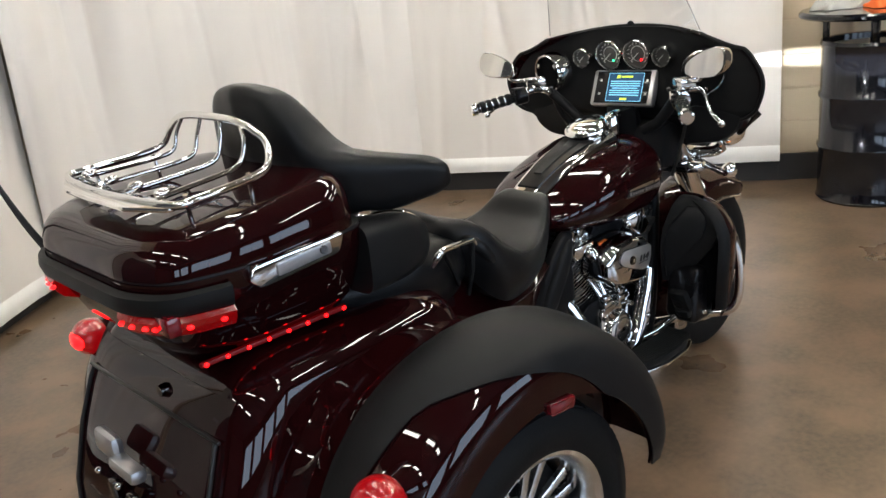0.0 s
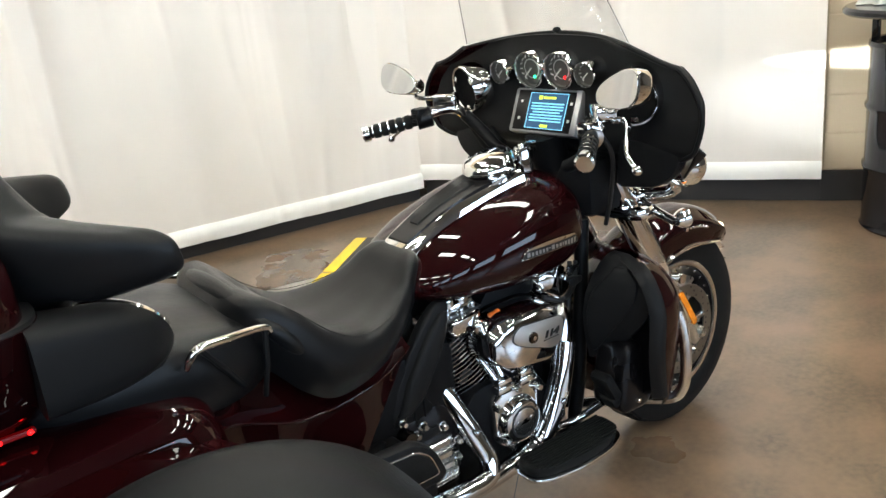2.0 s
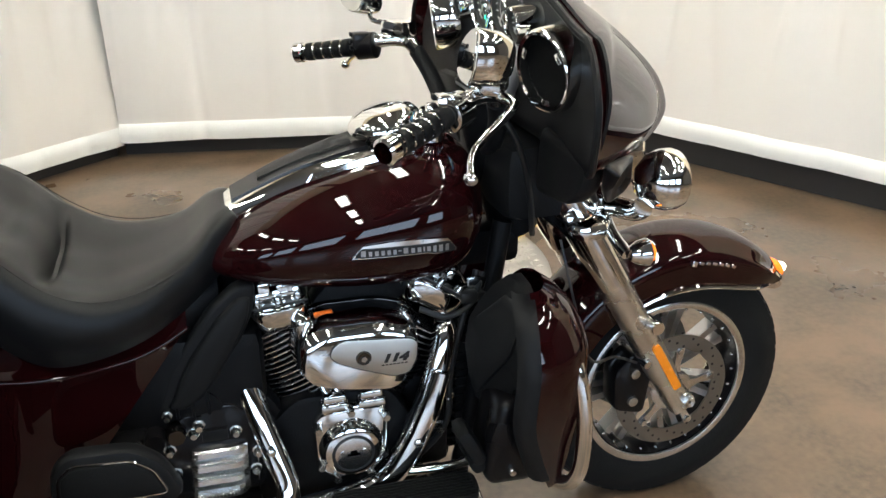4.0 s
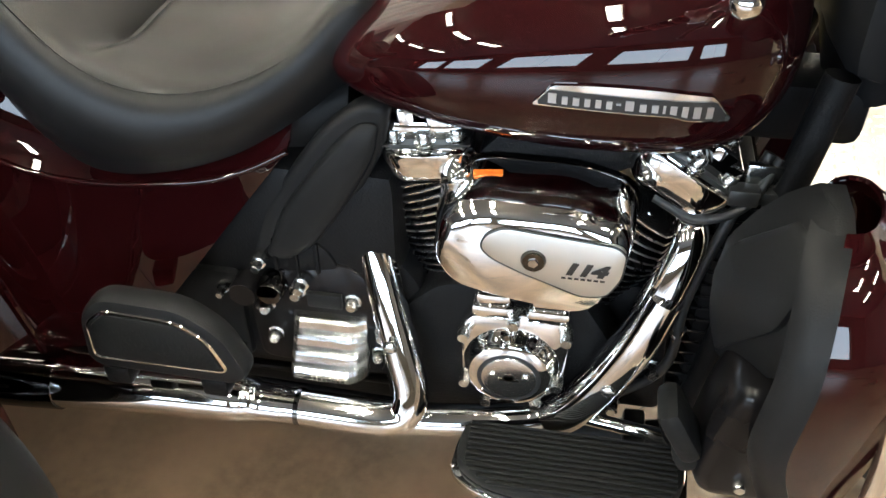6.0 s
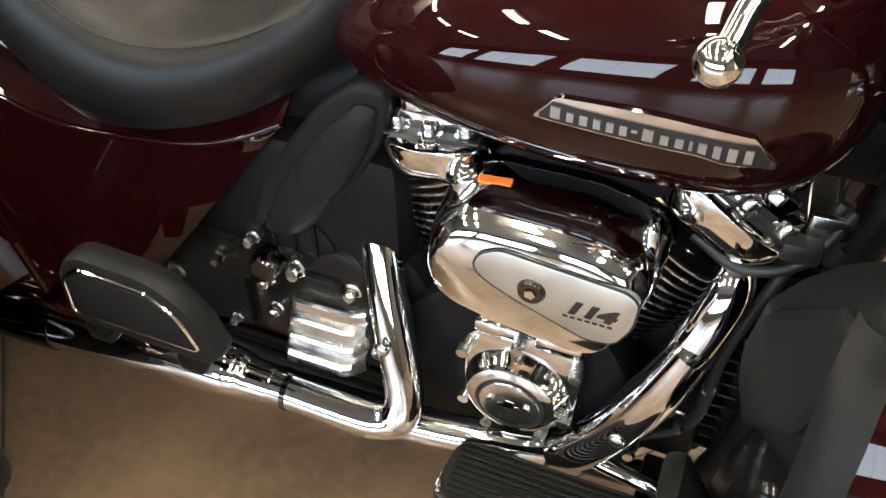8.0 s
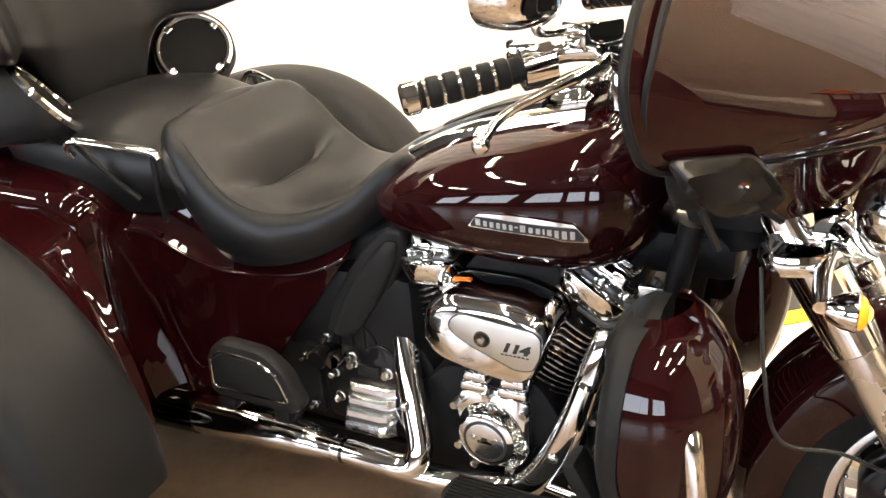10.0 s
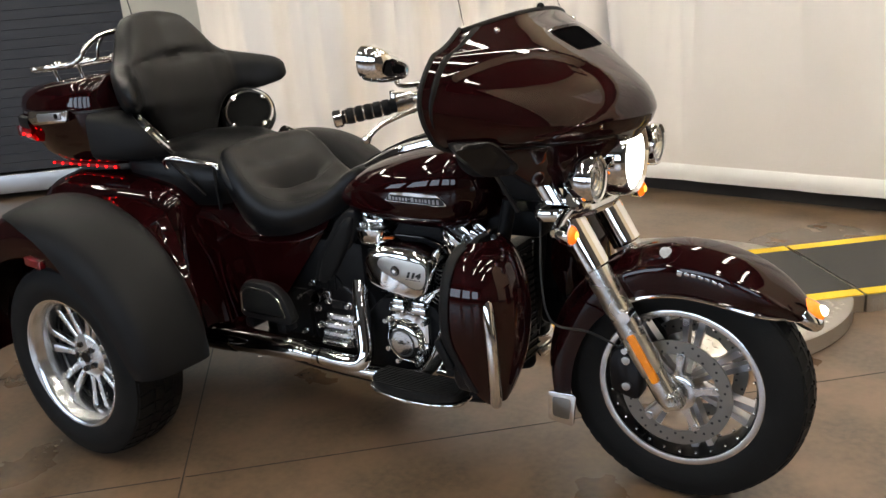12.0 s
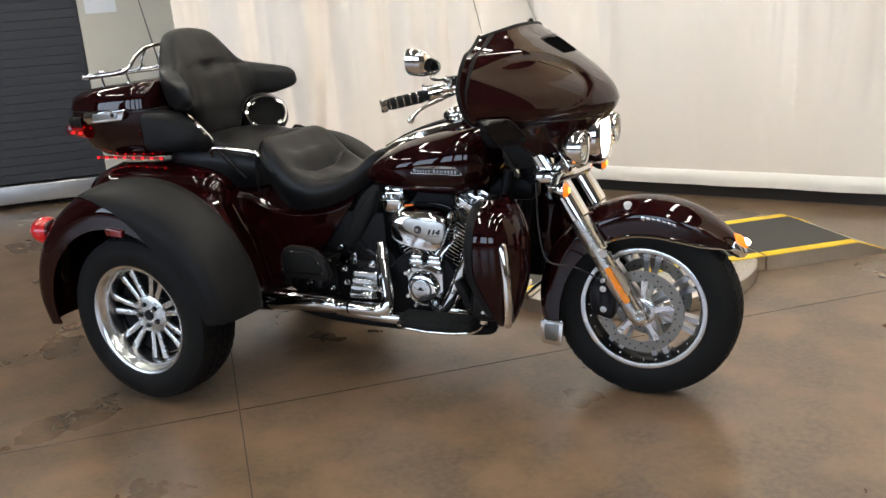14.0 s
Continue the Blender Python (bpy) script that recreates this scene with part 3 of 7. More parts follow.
# drum table
def drum_table(x, y):
    t = thing("drum_table", "black enamelled oil drum with a round black tabletop", "table")
    prof = [(0, 0.0), (0.285, 0.0), (0.295, 0.012), (0.287, 0.03), (0.287, 0.28), (0.297, 0.295), (0.297, 0.31), (0.287, 0.325), (0.287, 0.56), (0.297, 0.575),
            (0.297, 0.59), (0.287, 0.605), (0.287, 0.84), (0.295, 0.855), (0.29, 0.875), (0.27, 0.872), (0.27, 0.855), (0, 0.855)]
    part("drum", lathe([(max(0, r - 0.024), z) for r, z in prof], (x, y, 0), "z", 64), DRUM, t)
    part("tabletop", lathe([(0, 0.995), (0.372, 0.995), (0.384, 1.005), (0.384, 1.02), (0.372, 1.031), (0, 1.031)], (x, y, 0), "z", 64), DRUM, t, "round black tabletop")
    for k in range(4):
        a = 2 * math.pi * k / 4 + 0.4
        part("post", box((x + 0.24 * math.cos(a), y + 0.24 * math.sin(a), 0.932), (0.03, 0.03, 0.126), 0.004), DRUM, t)
    return t


DX, DY = 3.807, 0.226
drum_table(DX, DY)


def cloth_heap(name, mat, label, cx, cy, rx, ry, h, seed, rot=0):
    n, m = 40, 14
    rings = []
    for j in range(m + 1):
        v = j / m
        ring = []
        for k in range(n):
            a = 2 * math.pi * k / n
            wob = 1 + 0.25 * noise.noise((math.cos(a) * 1.5, math.sin(a) * 1.5, seed)) + 0.08 * math.sin(7 * a + seed)
            r = math.sin(v * math.pi / 2) if j else 0.02
            z = h * math.cos(v * math.pi / 2) * (0.7 + 0.5 * noise.noise((3 * r * math.cos(a), 3 * r * math.sin(a), seed + 2))) + 0.012 * math.sin(5 * a + 9 * v + seed) * v * (1 - v) * 4
            u, w = rx * wob * r * math.cos(a), ry * wob * r * math.sin(a)
            ring.append(Vector((cx + u * math.cos(rot) - w * math.sin(rot), cy + u * math.sin(rot) + w * math.cos(rot), 1.032 + max(0.002, z))))
        rings.append(ring)
    return alone(name, loft(rings), mat, label, "folded clothes", sharp=70)


cloth_heap("folded_shirt", CLOTH_GREY, "crumpled grey shirt lying on the drum table", DX + 0.02, DY + 0.20, 0.20, 0.13, 0.07, 3)
cloth_heap("folded_shirt", CLOTH_ORANGE, "folded bright orange shirt on the drum table", DX + 0.05, DY - 0.12, 0.2, 0.17, 0.11, 8)

# ---- the trike ----
trike = thing("motor_trike", "dark maroon touring motor trike with chrome engine and black seat", "motor trike")
FW = Vector((1.665, 0, 0.308))


def oval(cx, cz, rx, rz, n=32, p=2.0):
    out = []
    for k in range(n):
        a = 2 * math.pi * k / n
        c, s = math.cos(a), math.sin(a)
        out.append((cx + rx * math.copysign(abs(c) ** (2 / p), c), cz + rz * math.copysign(abs(s) ** (2 / p), s)))
    return out


def ring_yz(x, w, z0, z1, n=32, p=2.6):
    return [(x, y, z) for y, z in oval(0, (z0 + z1) / 2, w, (z1 - z0) / 2, n, p)]


# wheels
def tyre_bm(c, R, r, w, y0):
    h = w / 2
    prof = [(r, -h * 0.80), (r + 0.02, -h * 0.93), (r + (R - r) * 0.5, -h), (R - 0.035, -h * 0.95), (R - 0.012, -h * 0.84), (R - 0.003, -h * 0.6),
            (R, 0), (R - 0.003, h * 0.6), (R - 0.012, h * 0.84), (R - 0.035, h * 0.95), (r + (R - r) * 0.5, h), (r + 0.02, h * 0.93), (r, h * 0.80)]
    return lathe(prof, (c.x, y0, c.z), "y", 72)


def tread_bm(c, R, w, y0, n=44):
    """Raised tread blocks round the tyre."""
    bm = bmesh.new()
    for k in range(n):
        for row, (u0, u1, sk) in enumerate(((-0.78, -0.36, 0.5), (-0.30, -0.03, -0.4), (0.03, 0.30, 0.4), (0.36, 0.78, -0.5))):
            a0 = 2 * math.pi * (k + 0.25 * row) / n
            a1 = a0 + 2 * math.pi / n * 0.74
            vs = []
            for lift in (-0.004, 0.0035):
                for a, u in ((a0, u0), (a1, u0), (a1 + sk * 0.06, u1), (a0 + sk * 0.06, u1)):
                    rr = R + lift - (0.012 * max(0, abs(u) - 0.55) / 0.3)
                    vs.append(bm.verts.new((c.x + rr * math.cos(a), y0 + u * w / 2, c.z + rr * math.sin(a))))
            for f in ((4, 5, 6, 7), (0, 1, 5, 4), (1, 2, 6, 5), (2, 3, 7, 6), (3, 0, 4, 7)):
                bm.faces.new([vs[i] for i in f])
    return bm


def rear_wheel(s):
    c, y0 = Vector((0.012, 0, 0.322)), s * 0.552
    o = s * 0.86
    rim = part("rear_wheel", lathe([(0.192, y0 - o * 0.085), (0.20, y0 - o * 0.10), (0.192, y0 - o * 0.08), (0.172, y0 - o * 0.02), (0.170, y0 + o * 0.02), (0.176, y0 + o * 0.06),
                                    (0.190, y0 + o * 0.085), (0.200, y0 + o * 0.093), (0.206, y0 + o * 0.098), (0.204, y0 + o * 0.102), (0.197, y0 + o * 0.1),
                                    (0.186, y0 + o * 0.09), (0.176, y0 + o * 0.06), (0.170, y0 + o * 0.0), (0.162, y0 - o * 0.02), (0.185, y0 - o * 0.085)],
                                   (c.x, 0, c.z), "y", 72), ALU, trike, "deep polished aluminium wheel rim")
    part("tyre", tyre_bm(c, 0.305, 0.192, 0.200, y0), RUBBER, rim, "black rubber tyre")
    part("tread", tread_bm(c, 0.305, 0.200, y0), RUBBER, rim)
    part("barrel", lathe([(0.155, y0 - o * 0.08), (0.155, y0 + o * 0.0), (0.03, y0 - o * 0.015), (0.03, y0 - o * 0.08)], (c.x, 0, c.z), "y", 48), FIN, rim, "dark inner wheel")
    part("hub", lathe([(0, y0 + o * 0.035), (0.02, y0 + o * 0.036), (0.022, y0 + o * 0.032), (0.058, y0 + o * 0.032), (0.070, y0 + o * 0.026), (0.074, y0 + o * 0.012), (0.066, y0 - o * 0.02), (0, y0 - o * 0.02)],
                      (c.x, 0, c.z), "y", 48), SATIN_ALU, rim)
    part("hub_cap", lathe([(0, y0 + o * 0.041), (0.017, y0 + o * 0.041), (0.02, y0 + o * 0.037), (0.02, y0 + o * 0.03)], (c.x, 0, c.z), "y", 32), GLOSS, rim, "black centre cap")
    for k in range(7):
        for e in (-1, 1):
            a = 2 * math.pi * k / 7 + 0.3
            d = Vector((math.cos(a), 0, math.sin(a)))
            n = Vector((-d.z, 0, d.x))
            pts = [Vector((c.x, y0 + o * 0.018, c.z)) + d * 0.052 + n * 0.011 * e, Vector((c.x, y0 + o * 0.022, c.z)) + d * 0.11 + n * 0.018 * e, Vector((c.x, y0 + o * 0.026, c.z)) + d * 0.166 + n * 0.027 * e]
            rows = []
            for p, w in zip(pts, (0.0095, 0.010, 0.0125)):
                rows.append([p + n * u + Vector((0, o * v, 0)) for u, v in ((-w, -0.012), (w, -0.012), (w, 0.003), (w * 0.7, 0.006), (-w * 0.7, 0.006), (-w, 0.003))])
            part("spoke", loft(rows), SATIN_ALU, rim)
    for k in range(5):
        a = 2 * math.pi * k / 5 + 0.7
        part("lug_nut", lathe([(0, 0.046 * o), (0.007, 0.046 * o), (0.009, 0.041 * o), (0.0095, 0.026 * o)], (c.x + 0.041 * math.cos(a), y0, c.z + 0.041 * math.sin(a)), "y", 6), BLACK_CHROME, rim)
    return rim


rear_wheel(-1)
rear_wheel(1)


def front_wheel():
    c = FW
    rim = part("front_wheel", lathe([(0.193, -0.060), (0.204, -0.0625), (0.209, -0.060), (0.209, -0.052), (0.199, -0.040), (0.188, -0.012), (0.188, 0.012), (0.199, 0.04), (0.209, 0.052), (0.209, 0.060), (0.204, 0.0625), (0.193, 0.060),
                                     (0.191, 0.042), (0.181, 0.014), (0.181, -0.014), (0.190, -0.045), (0.193, -0.060)], c, "y", 80), ALU, trike, "polished aluminium front wheel rim")
    part("tyre", tyre_bm(c, 0.307, 0.196, 0.130, 0.0), RUBBER, rim, "black rubber tyre")
    part("tread", tread_bm(c, 0.307, 0.127, 0.0, 40), RUBBER, rim)
    part("rim_well", lathe([(0.190, -0.054), (0.1785, -0.013), (0.1785, 0.013), (0.190, 0.054)], c, "y", 80), GLOSS, rim, "black inner rim")
    studs = None
    for k in range(28):
        a = 2 * math.pi * k / 28
        for y in (-0.050, 0.050):
            studs = ball(c + Vector((0.184 * math.cos(a), y * 0.9, 0.184 * math.sin(a))), (0.004, 0.004, 0.004), studs, u=8, v=6)
    st = part("rim_stud", studs, CHROME, rim, "ring of small bright rim studs")
    st["kind"] = "stuff"
    part("hub", lathe([(0.0, -0.08), (0.03, -0.08), (0.036, -0.074), (0.036, -0.06), (0.028, -0.05), (0.028, 0.05), (0.036, 0.06), (0.036, 0.074), (0.03, 0.08), (0, 0.08)], c, "y", 40), ALU, rim)
    for s in (-1, 1):
        part("hub_flange", lathe([(0.030, s * 0.088), (0.044, s * 0.088), (0.050, s * 0.084), (0.050, s * 0.074), (0.030, s * 0.072)], c, "y", 40), ALU, rim)
    for k in range(7):
        for e in (-1, 1):
            a = 2 * math.pi * k / 7 + 0.52
            d = Vector((math.cos(a), 0, math.sin(a)))
            n = Vector((-d.z, 0, d.x))
            rows = []
            for rr, off, w in ((0.028, 0.008, 0.006), (0.11, 0.014, 0.0068), (0.186, 0.022, 0.009)):
                p = c + d * rr + n * off * e
                rows.append([p + n * u + Vector((0, v, 0)) for u, v in ((-w, -0.018), (w, -0.018), (w, 0.018), (-w, 0.018))])
            part("spoke", loft(rows), DARK_ALU, rim)
    for s in (-1, 1):
        y = 0.082 * s
        bm = bmesh.new()
        n = 90
        ro, ri = 0.139, 0.103
        rings = []
        for r, h in ((ro, -0.0025), (ro, 0.0025), (ri, 0.0025), (ri, -0.0025), (ro, -0.0025)):
            rings.append([c + Vector((r * (1 + 0.012 * math.sin(a * 15) * (r == ri)) * math.cos(a), y + h, r * (1 + 0.012 * math.sin(a * 15) * (r == ri)) * math.sin(a))) for a in [2 * math.pi * k / n for k in range(n)]])
        bm = loft(rings, True, False)
        bmesh.ops.remove_doubles(bm, verts=bm.verts, dist=1e-5)
        disc = part("brake_disc", bm, STEEL, rim, "drilled steel brake disc")
        holes = bmesh.new()
        for k in range(40):
            a = 2 * math.pi * k / 40
            r = (0.111, 0.121, 0.131)[k % 3]
            for side in (-1, 1):
                vs = [holes.verts.new(c + Vector((r * math.cos(a) + 0.0034 * math.cos(q), y + side * 0.0032, r * math.sin(a) + 0.0034 * math.sin(q)))) for q in [2 * math.pi * i / 8 for i in range(8)]]
                holes.faces.new(vs)
        h = part("drill_hole", holes, BLACK_MARK, rim)
        h["kind"] = "stuff"
        for k in range(5):
            a = 2 * math.pi * k / 5 + 0.2
            d = Vector((math.cos(a), 0, math.sin(a)))
            nn = Vector((-d.z, 0, d.x))
            rows = [[c + d * rr + nn * u + Vector((0, y + v, 0)) for u, v in ((-w, -0.004), (w, -0.004), (w, 0.004), (-w, 0.004))] for rr, w in ((0.03, 0.016), (0.066, 0.007), (0.107, 0.010))]
            part("disc_carrier", loft(rows), ALU, rim)
            part("disc_bolt", lathe([(0, 0.009 * s), (0.007, 0.009 * s), (0.008, 0.004 * s)], c + d * 0.099 + Vector((0, y, 0)), "y", 8), BOLT, rim)
    return rim


front_wheel()

# front fork: sliders, covers, triple clamp
FK = Vector((-0.50, 0, 0.866)).normalized()


def fork_leg(s):
    base = Vector((1.652, s * 0.115, 0.314))

    def on(d, o=0):
        return base + FK * d + Vector((o, 0, 0))
    leg = part("fork_leg", tube([on(-0.03), on(0.0), on(0.05), on(0.10), on(0.30), on(0.305), on(0.36)], [0.024, 0.031, 0.030, 0.033, 0.033, 0.034, 0.034], 24), SATIN_ALU, trike, "satin alloy fork slider")
    part("fork_cover", tube([on(0.355), on(0.36), on(0.60), on(0.64)], [0.034, 0.039, 0.041, 0.039], 24), CHROME, leg, "chrome upper fork cover")
    part("axle_clamp", joined(box(base + Vector((0.012, 0, -0.012)), (0.06, 0.042, 0.05), 0.012, Matrix.Rotation(-0.5, 4, "Y")), lathe([(0, s * 0.03), (0.016, s * 0.03), (0.018, s * 0.022), (0.018, -0.02 * s)], base + Vector((0.018, 0, 0)), "y", 20)), SATIN_ALU, leg)
    part("axle_nut", lathe([(0.004, s * 0.036), (0.013, s * 0.038), (0.0145, s * 0.028)], base + Vector((0.018, 0, 0)), "y", 6), BOLT, leg)
    r = on(0.115) + Vector((0.008, s * 0.032, 0.0))
    side = Vector((FK.z, 0, -FK.x))
    ps = rounded([(-0.0098, -0.066), (0.0098, -0.066), (0.0098, 0.066), (-0.0098, 0.066)], 0.007)
    part("side_reflector", loft([[r + side * u + FK * v + Vector((0, s * h, 0)) for u, v in ps] for h in (-0.006, 0.004)]), AMBER, leg, "long amber side reflector")
    part("fender_bolt", lathe([(0, s * 0.05), (0.014, s * 0.05), (0.016, s * 0.044), (0.012, s * 0.03), (0.012, 0)], on(0.24, 0.03), "y", 16), CHROME, leg)
    part("fender_bolt", lathe([(0, s * 0.034), (0.008, s * 0.034), (0.009, s * 0.028), (0.009, 0)], on(0.13, -0.032), "y", 12), CHROME, leg)
    return leg


fork_leg(-1)
fork_leg(1)


def caliper(s):
    c = FW + Vector((-0.105, s * 0.082, 0.045))
    b = prism(rounded([(c.x - 0.055, c.z - 0.055), (c.x + 0.02, c.z - 0.075), (c.x + 0.035, c.z + 0.05), (c.x - 0.02, c.z + 0.085), (c.x - 0.06, c.z + 0.04)], 0.02), "xz", c.y - 0.03, c.y + 0.03, 0.008)
    o = part("brake_caliper", b, GLOSS, trike, "black brake caliper")
    for dz in (-0.035, 0.035):
        part("caliper_bolt", lathe([(0, s * 0.037), (0.011, s * 0.036), (0.013, s * 0.03)], c + Vector((-0.012, 0, dz)), "y", 14), BOLT, o)


caliper(-1)
caliper(1)


def front_fender():
    c = FW
    rows = []
    for ang, R, hw, skirt in spline([(194, 0.357, 0.098, 0.075), (170, 0.362, 0.098, 0.095), (140, 0.366, 0.097, 0.105), (110, 0.37, 0.095, 0.112), (80, 0.374, 0.093, 0.112), (60, 0.377, 0.088, 0.100), (48, 0.378, 0.075, 0.075), (38, 0.376, 0.045, 0.035)], 60):
        a = radians(ang)
        sec = spline([(R - skirt, -hw), (R - skirt * 0.45, -hw * 1.03), (R - 0.028, -hw * 0.86), (R - 0.005, -hw * 0.45), (R, 0), (R - 0.005, hw * 0.45), (R - 0.028, hw * 0.86), (R - skirt * 0.45, hw * 1.03), (R - skirt, hw)], 29)
        rows.append([c + Vector((r * math.cos(a), y, r * math.sin(a))) for r, y in sec])
    f = part("front_fender", shell(rows, 0.004), PAINT, trike, "dark maroon front mudguard")
    for s in (-1, 1):
        pts = []
        for ang, R, hw, skirt in spline([(118, 0.37, 0.097, 0.112), (95, 0.372, 0.096, 0.114), (75, 0.375, 0.094, 0.112), (60, 0.377, 0.089, 0.100), (48, 0.378, 0.077, 0.075), (37, 0.376, 0.03, 0.03)], 24):
            a = radians(ang)
            pts.append(c + Vector(((R - skirt) * math.cos(a), s * hw * 1.02, (R - skirt) * math.sin(a))))
        part("trim_strip", tube(pts, 0.005, 8), CHROME, f, "chrome trim strip along the lower edge")
        bars = None
        for k in range(7):
            a = radians(88 - 3.0 * k)
            p = c + Vector((0.318 * math.cos(a), s * 0.0995, 0.318 * math.sin(a)))
            bars = box(p, (0.012, 0.004, 0.007 + 0.006 * (k == 0)), 0.001, Matrix.Rotation(-a + math.pi / 2 + 0.25, 4, "Y"), bars)
        part("script_badge", bars, CHROME, f, "small chrome script badge")
        foot = c + Vector((-0.302, s * 0.103, -0.082))
        part("tip_guard", prism(rounded([(foot.x - 0.038, foot.z - 0.05), (foot.x + 0.035, foot.z - 0.058), (foot.x + 0.045, foot.z + 0.035), (foot.x - 0.036, foot.z + 0.035)], 0.012), "xz", foot.y - 0.003, foot.y + 0.003, 0.002), CHROME, f, "chrome guard at the fender's rear end")
        part("tip_insert", prism(rounded([(foot.x - 0.024, foot.z - 0.035), (foot.x + 0.024, foot.z - 0.041), (foot.x + 0.03, foot.z + 0.022), (foot.x - 0.023, foot.z + 0.022)], 0.010), "xz", foot.y - 0.004, foot.y + 0.005, 0.001), STEEL, f)
    a = radians(38)
    tip = c + Vector((0.368 * math.cos(a), 0, 0.368 * math.sin(a)))
    part("fender_lamp_base", ball(tip + Vector((-0.012, 0, -0.012)), (0.05, 0.036, 0.028), rot=Matrix.Rotation(radians(40), 4, "Y")), CHROME, f)
    part("fender_lamp", ball(tip + Vector((0.004, 0, 0.003)), (0.032, 0.024, 0.019), rot=Matrix.Rotation(radians(40), 4, "Y")), AMBER_LED, f, "lit amber running lamp")
    part("fender_bulb", ball(tip + Vector((0.022, 0, 0.001)), (0.016, 0.013, 0.013)), CLEAR_LED, f)
    return f


front_fender()


# fairing
def fairing_rows():
    keys = [  # z, half width, rear edge x, nose x, power, waist of the curve
        (0.845, 0.22, 1.37, 1.47, 2.0), (0.875, 0.255, 1.345, 1.500, 2.0), (0.915, 0.30, 1.31, 1.530, 2.0), (0.945, 0.345, 1.285, 1.552, 1.95), (0.962, 0.405, 1.258, 1.566, 1.9), (0.98, 0.440, 1.244, 1.575, 1.85),
        (1.0, 0.455, 1.238, 1.578, 1.85), (1.04, 0.472, 1.232, 1.560, 1.8), (1.08, 0.476, 1.230, 1.522, 1.8), (1.12, 0.460, 1.232, 1.472, 1.85),
        (1.16, 0.428, 1.236, 1.415, 1.9), (1.20, 0.372, 1.236, 1.358, 2.0), (1.228, 0.325, 1.234, 1.316, 2.1), (1.245, 0.285, 1.230, 1.298, 2.1)]
    return spline(keys, 72)


def fair_x(y, z):
    """How far forward the shell reaches at a height and distance from the middle."""
    rows = fairing_rows()
    zs = [r[0] for r in rows]
    w, xr, xf, p = (float(np.interp(z, zs, [r[i] for r in rows])) for i in (1, 2, 3, 4))
    return xr + (xf - xr) * (1 - min(1, abs(y) / w) ** p)


def droop(y, z):
    """The top edge bends down towards its ends."""
    return z - 0.030 * min(1, max(0, (z - 1.17) / 0.075)) * (y / 0.29) ** 2


def scallop(y, z):
    """The shallow dished panel on each side of the nose."""
    e = ((abs(y) - 0.30) / 0.205) ** 2 + ((z - 1.062 - 0.12 * (0.3 - abs(y))) / 0.088) ** 2
    t = min(1, max(0, (1.06 - e) / 0.22))
    return 0.014 * t * t * (3 - 2 * t)


def fairing():
    rows = []
    for z, w, xr, xf, p in fairing_rows():
        row = []
        for k in range(91):
            u = -1 + 2 * k / 90
            u = math.copysign(abs(u) ** 0.8, u)
            q = (1 - abs(u) ** p)
            x = xr + (xf - xr) * q - scallop(u * w, z) * q
            row.append(Vector((x, u * w, droop(u * w, z))))
        rows.append(row)
    f = part("fairing", shell(rows, 0.006), PAINT, trike, "glossy maroon batwing front fairing")
    # rolled black edge of the shell
    for s in (-1, 1):
        pts = [Vector((xr - 0.004, s * w, droop(w, z))) for z, w, xr, xf, p in fairing_rows()]
        part("edge_trim", tube(pts, 0.006, 8), SATIN, f, "black rubber edge trim")
    # inner dash
    rows = []
    for z, w, xr, xf, p in fairing_rows():
        row = []
        for k in range(41):
            u = -1 + 2 * k / 40
            bulge = 0.022 * (1 - u * u) + 0.02 * math.exp(-((abs(u) - 0.58) / 0.2) ** 2)
            lean = 0.30 * max(0, z - 0.93) - 0.045 if z < 1.09 else 0.0045
            x = xr + 0.02 + bulge * 0.5 + min(0.012, lean * 0.5)
            row.append(Vector((x, u * (w - 0.008), droop(u * w, z))))
        rows.append(row)
    d = part("dash", shell(rows, 0.005), SATIN, f, "black inner fairing dash")
    # intake above the nose
    zc = 1.172
    slot = rounded([(-0.098, zc + 0.012), (-0.074, zc - 0.024), (0.074, zc - 0.024), (0.098, zc + 0.012), (0.088, zc + 0.022), (-0.088, zc + 0.022)], 0.010)

    rows = []
    for v in np.linspace(-1, 1, 7):
        z = zc + 0.023 * v
        half = 0.074 + 0.022 * (v + 1) / 2 - 0.012 * max(0, v) ** 4
        rows.append([Vector((fair_x(u * half, z) + 0.0028, u * half, z)) for u in np.linspace(-1, 1, 21)])
    # a black sheet on the shell; the slot's inner shade is its colour
    part("air_intake", shell(rows, 0.002), VOID, f, "black intake slot")
    brow = [Vector((fair_x(y, zc + 0.026) + 0.004, y, zc + 0.026 - 0.010 * (abs(y) / 0.105) ** 3)) for y in np.linspace(-0.105, 0.105, 21)]
    part("intake_lip", tube(brow, [0.002, 0.007, 0.009, 0.007, 0.002], 8), PAINT, f)
    for s in (-1, 1):
        part("windshield_screw", ball((fair_x(0.225, 1.222) + 0.003, s * 0.225, 1.207), (0.007, 0.007, 0.007)), BOLT, f)
        part("crease_strip", tube([(fair_x(y, 0.952) + 0.001, s * y, 0.952) for y in np.linspace(0.12, 0.34, 14)], 0.0025, 6), GLOSS, f)
    part("shield_trim", joined(tube([(1.230 + 0.068 * (1 - (u / 0.3) ** 2), u, 1.243 - 0.030 * (u / 0.29) ** 2) for u in np.linspace(-0.29, 0.29, 25)], 0.006, 8), ball((1.297, 0, 1.250), (0.009, 0.012, 0.008))), SATIN, f, "black trim under the windshield")
    return f, d


fair, dash = fairing()


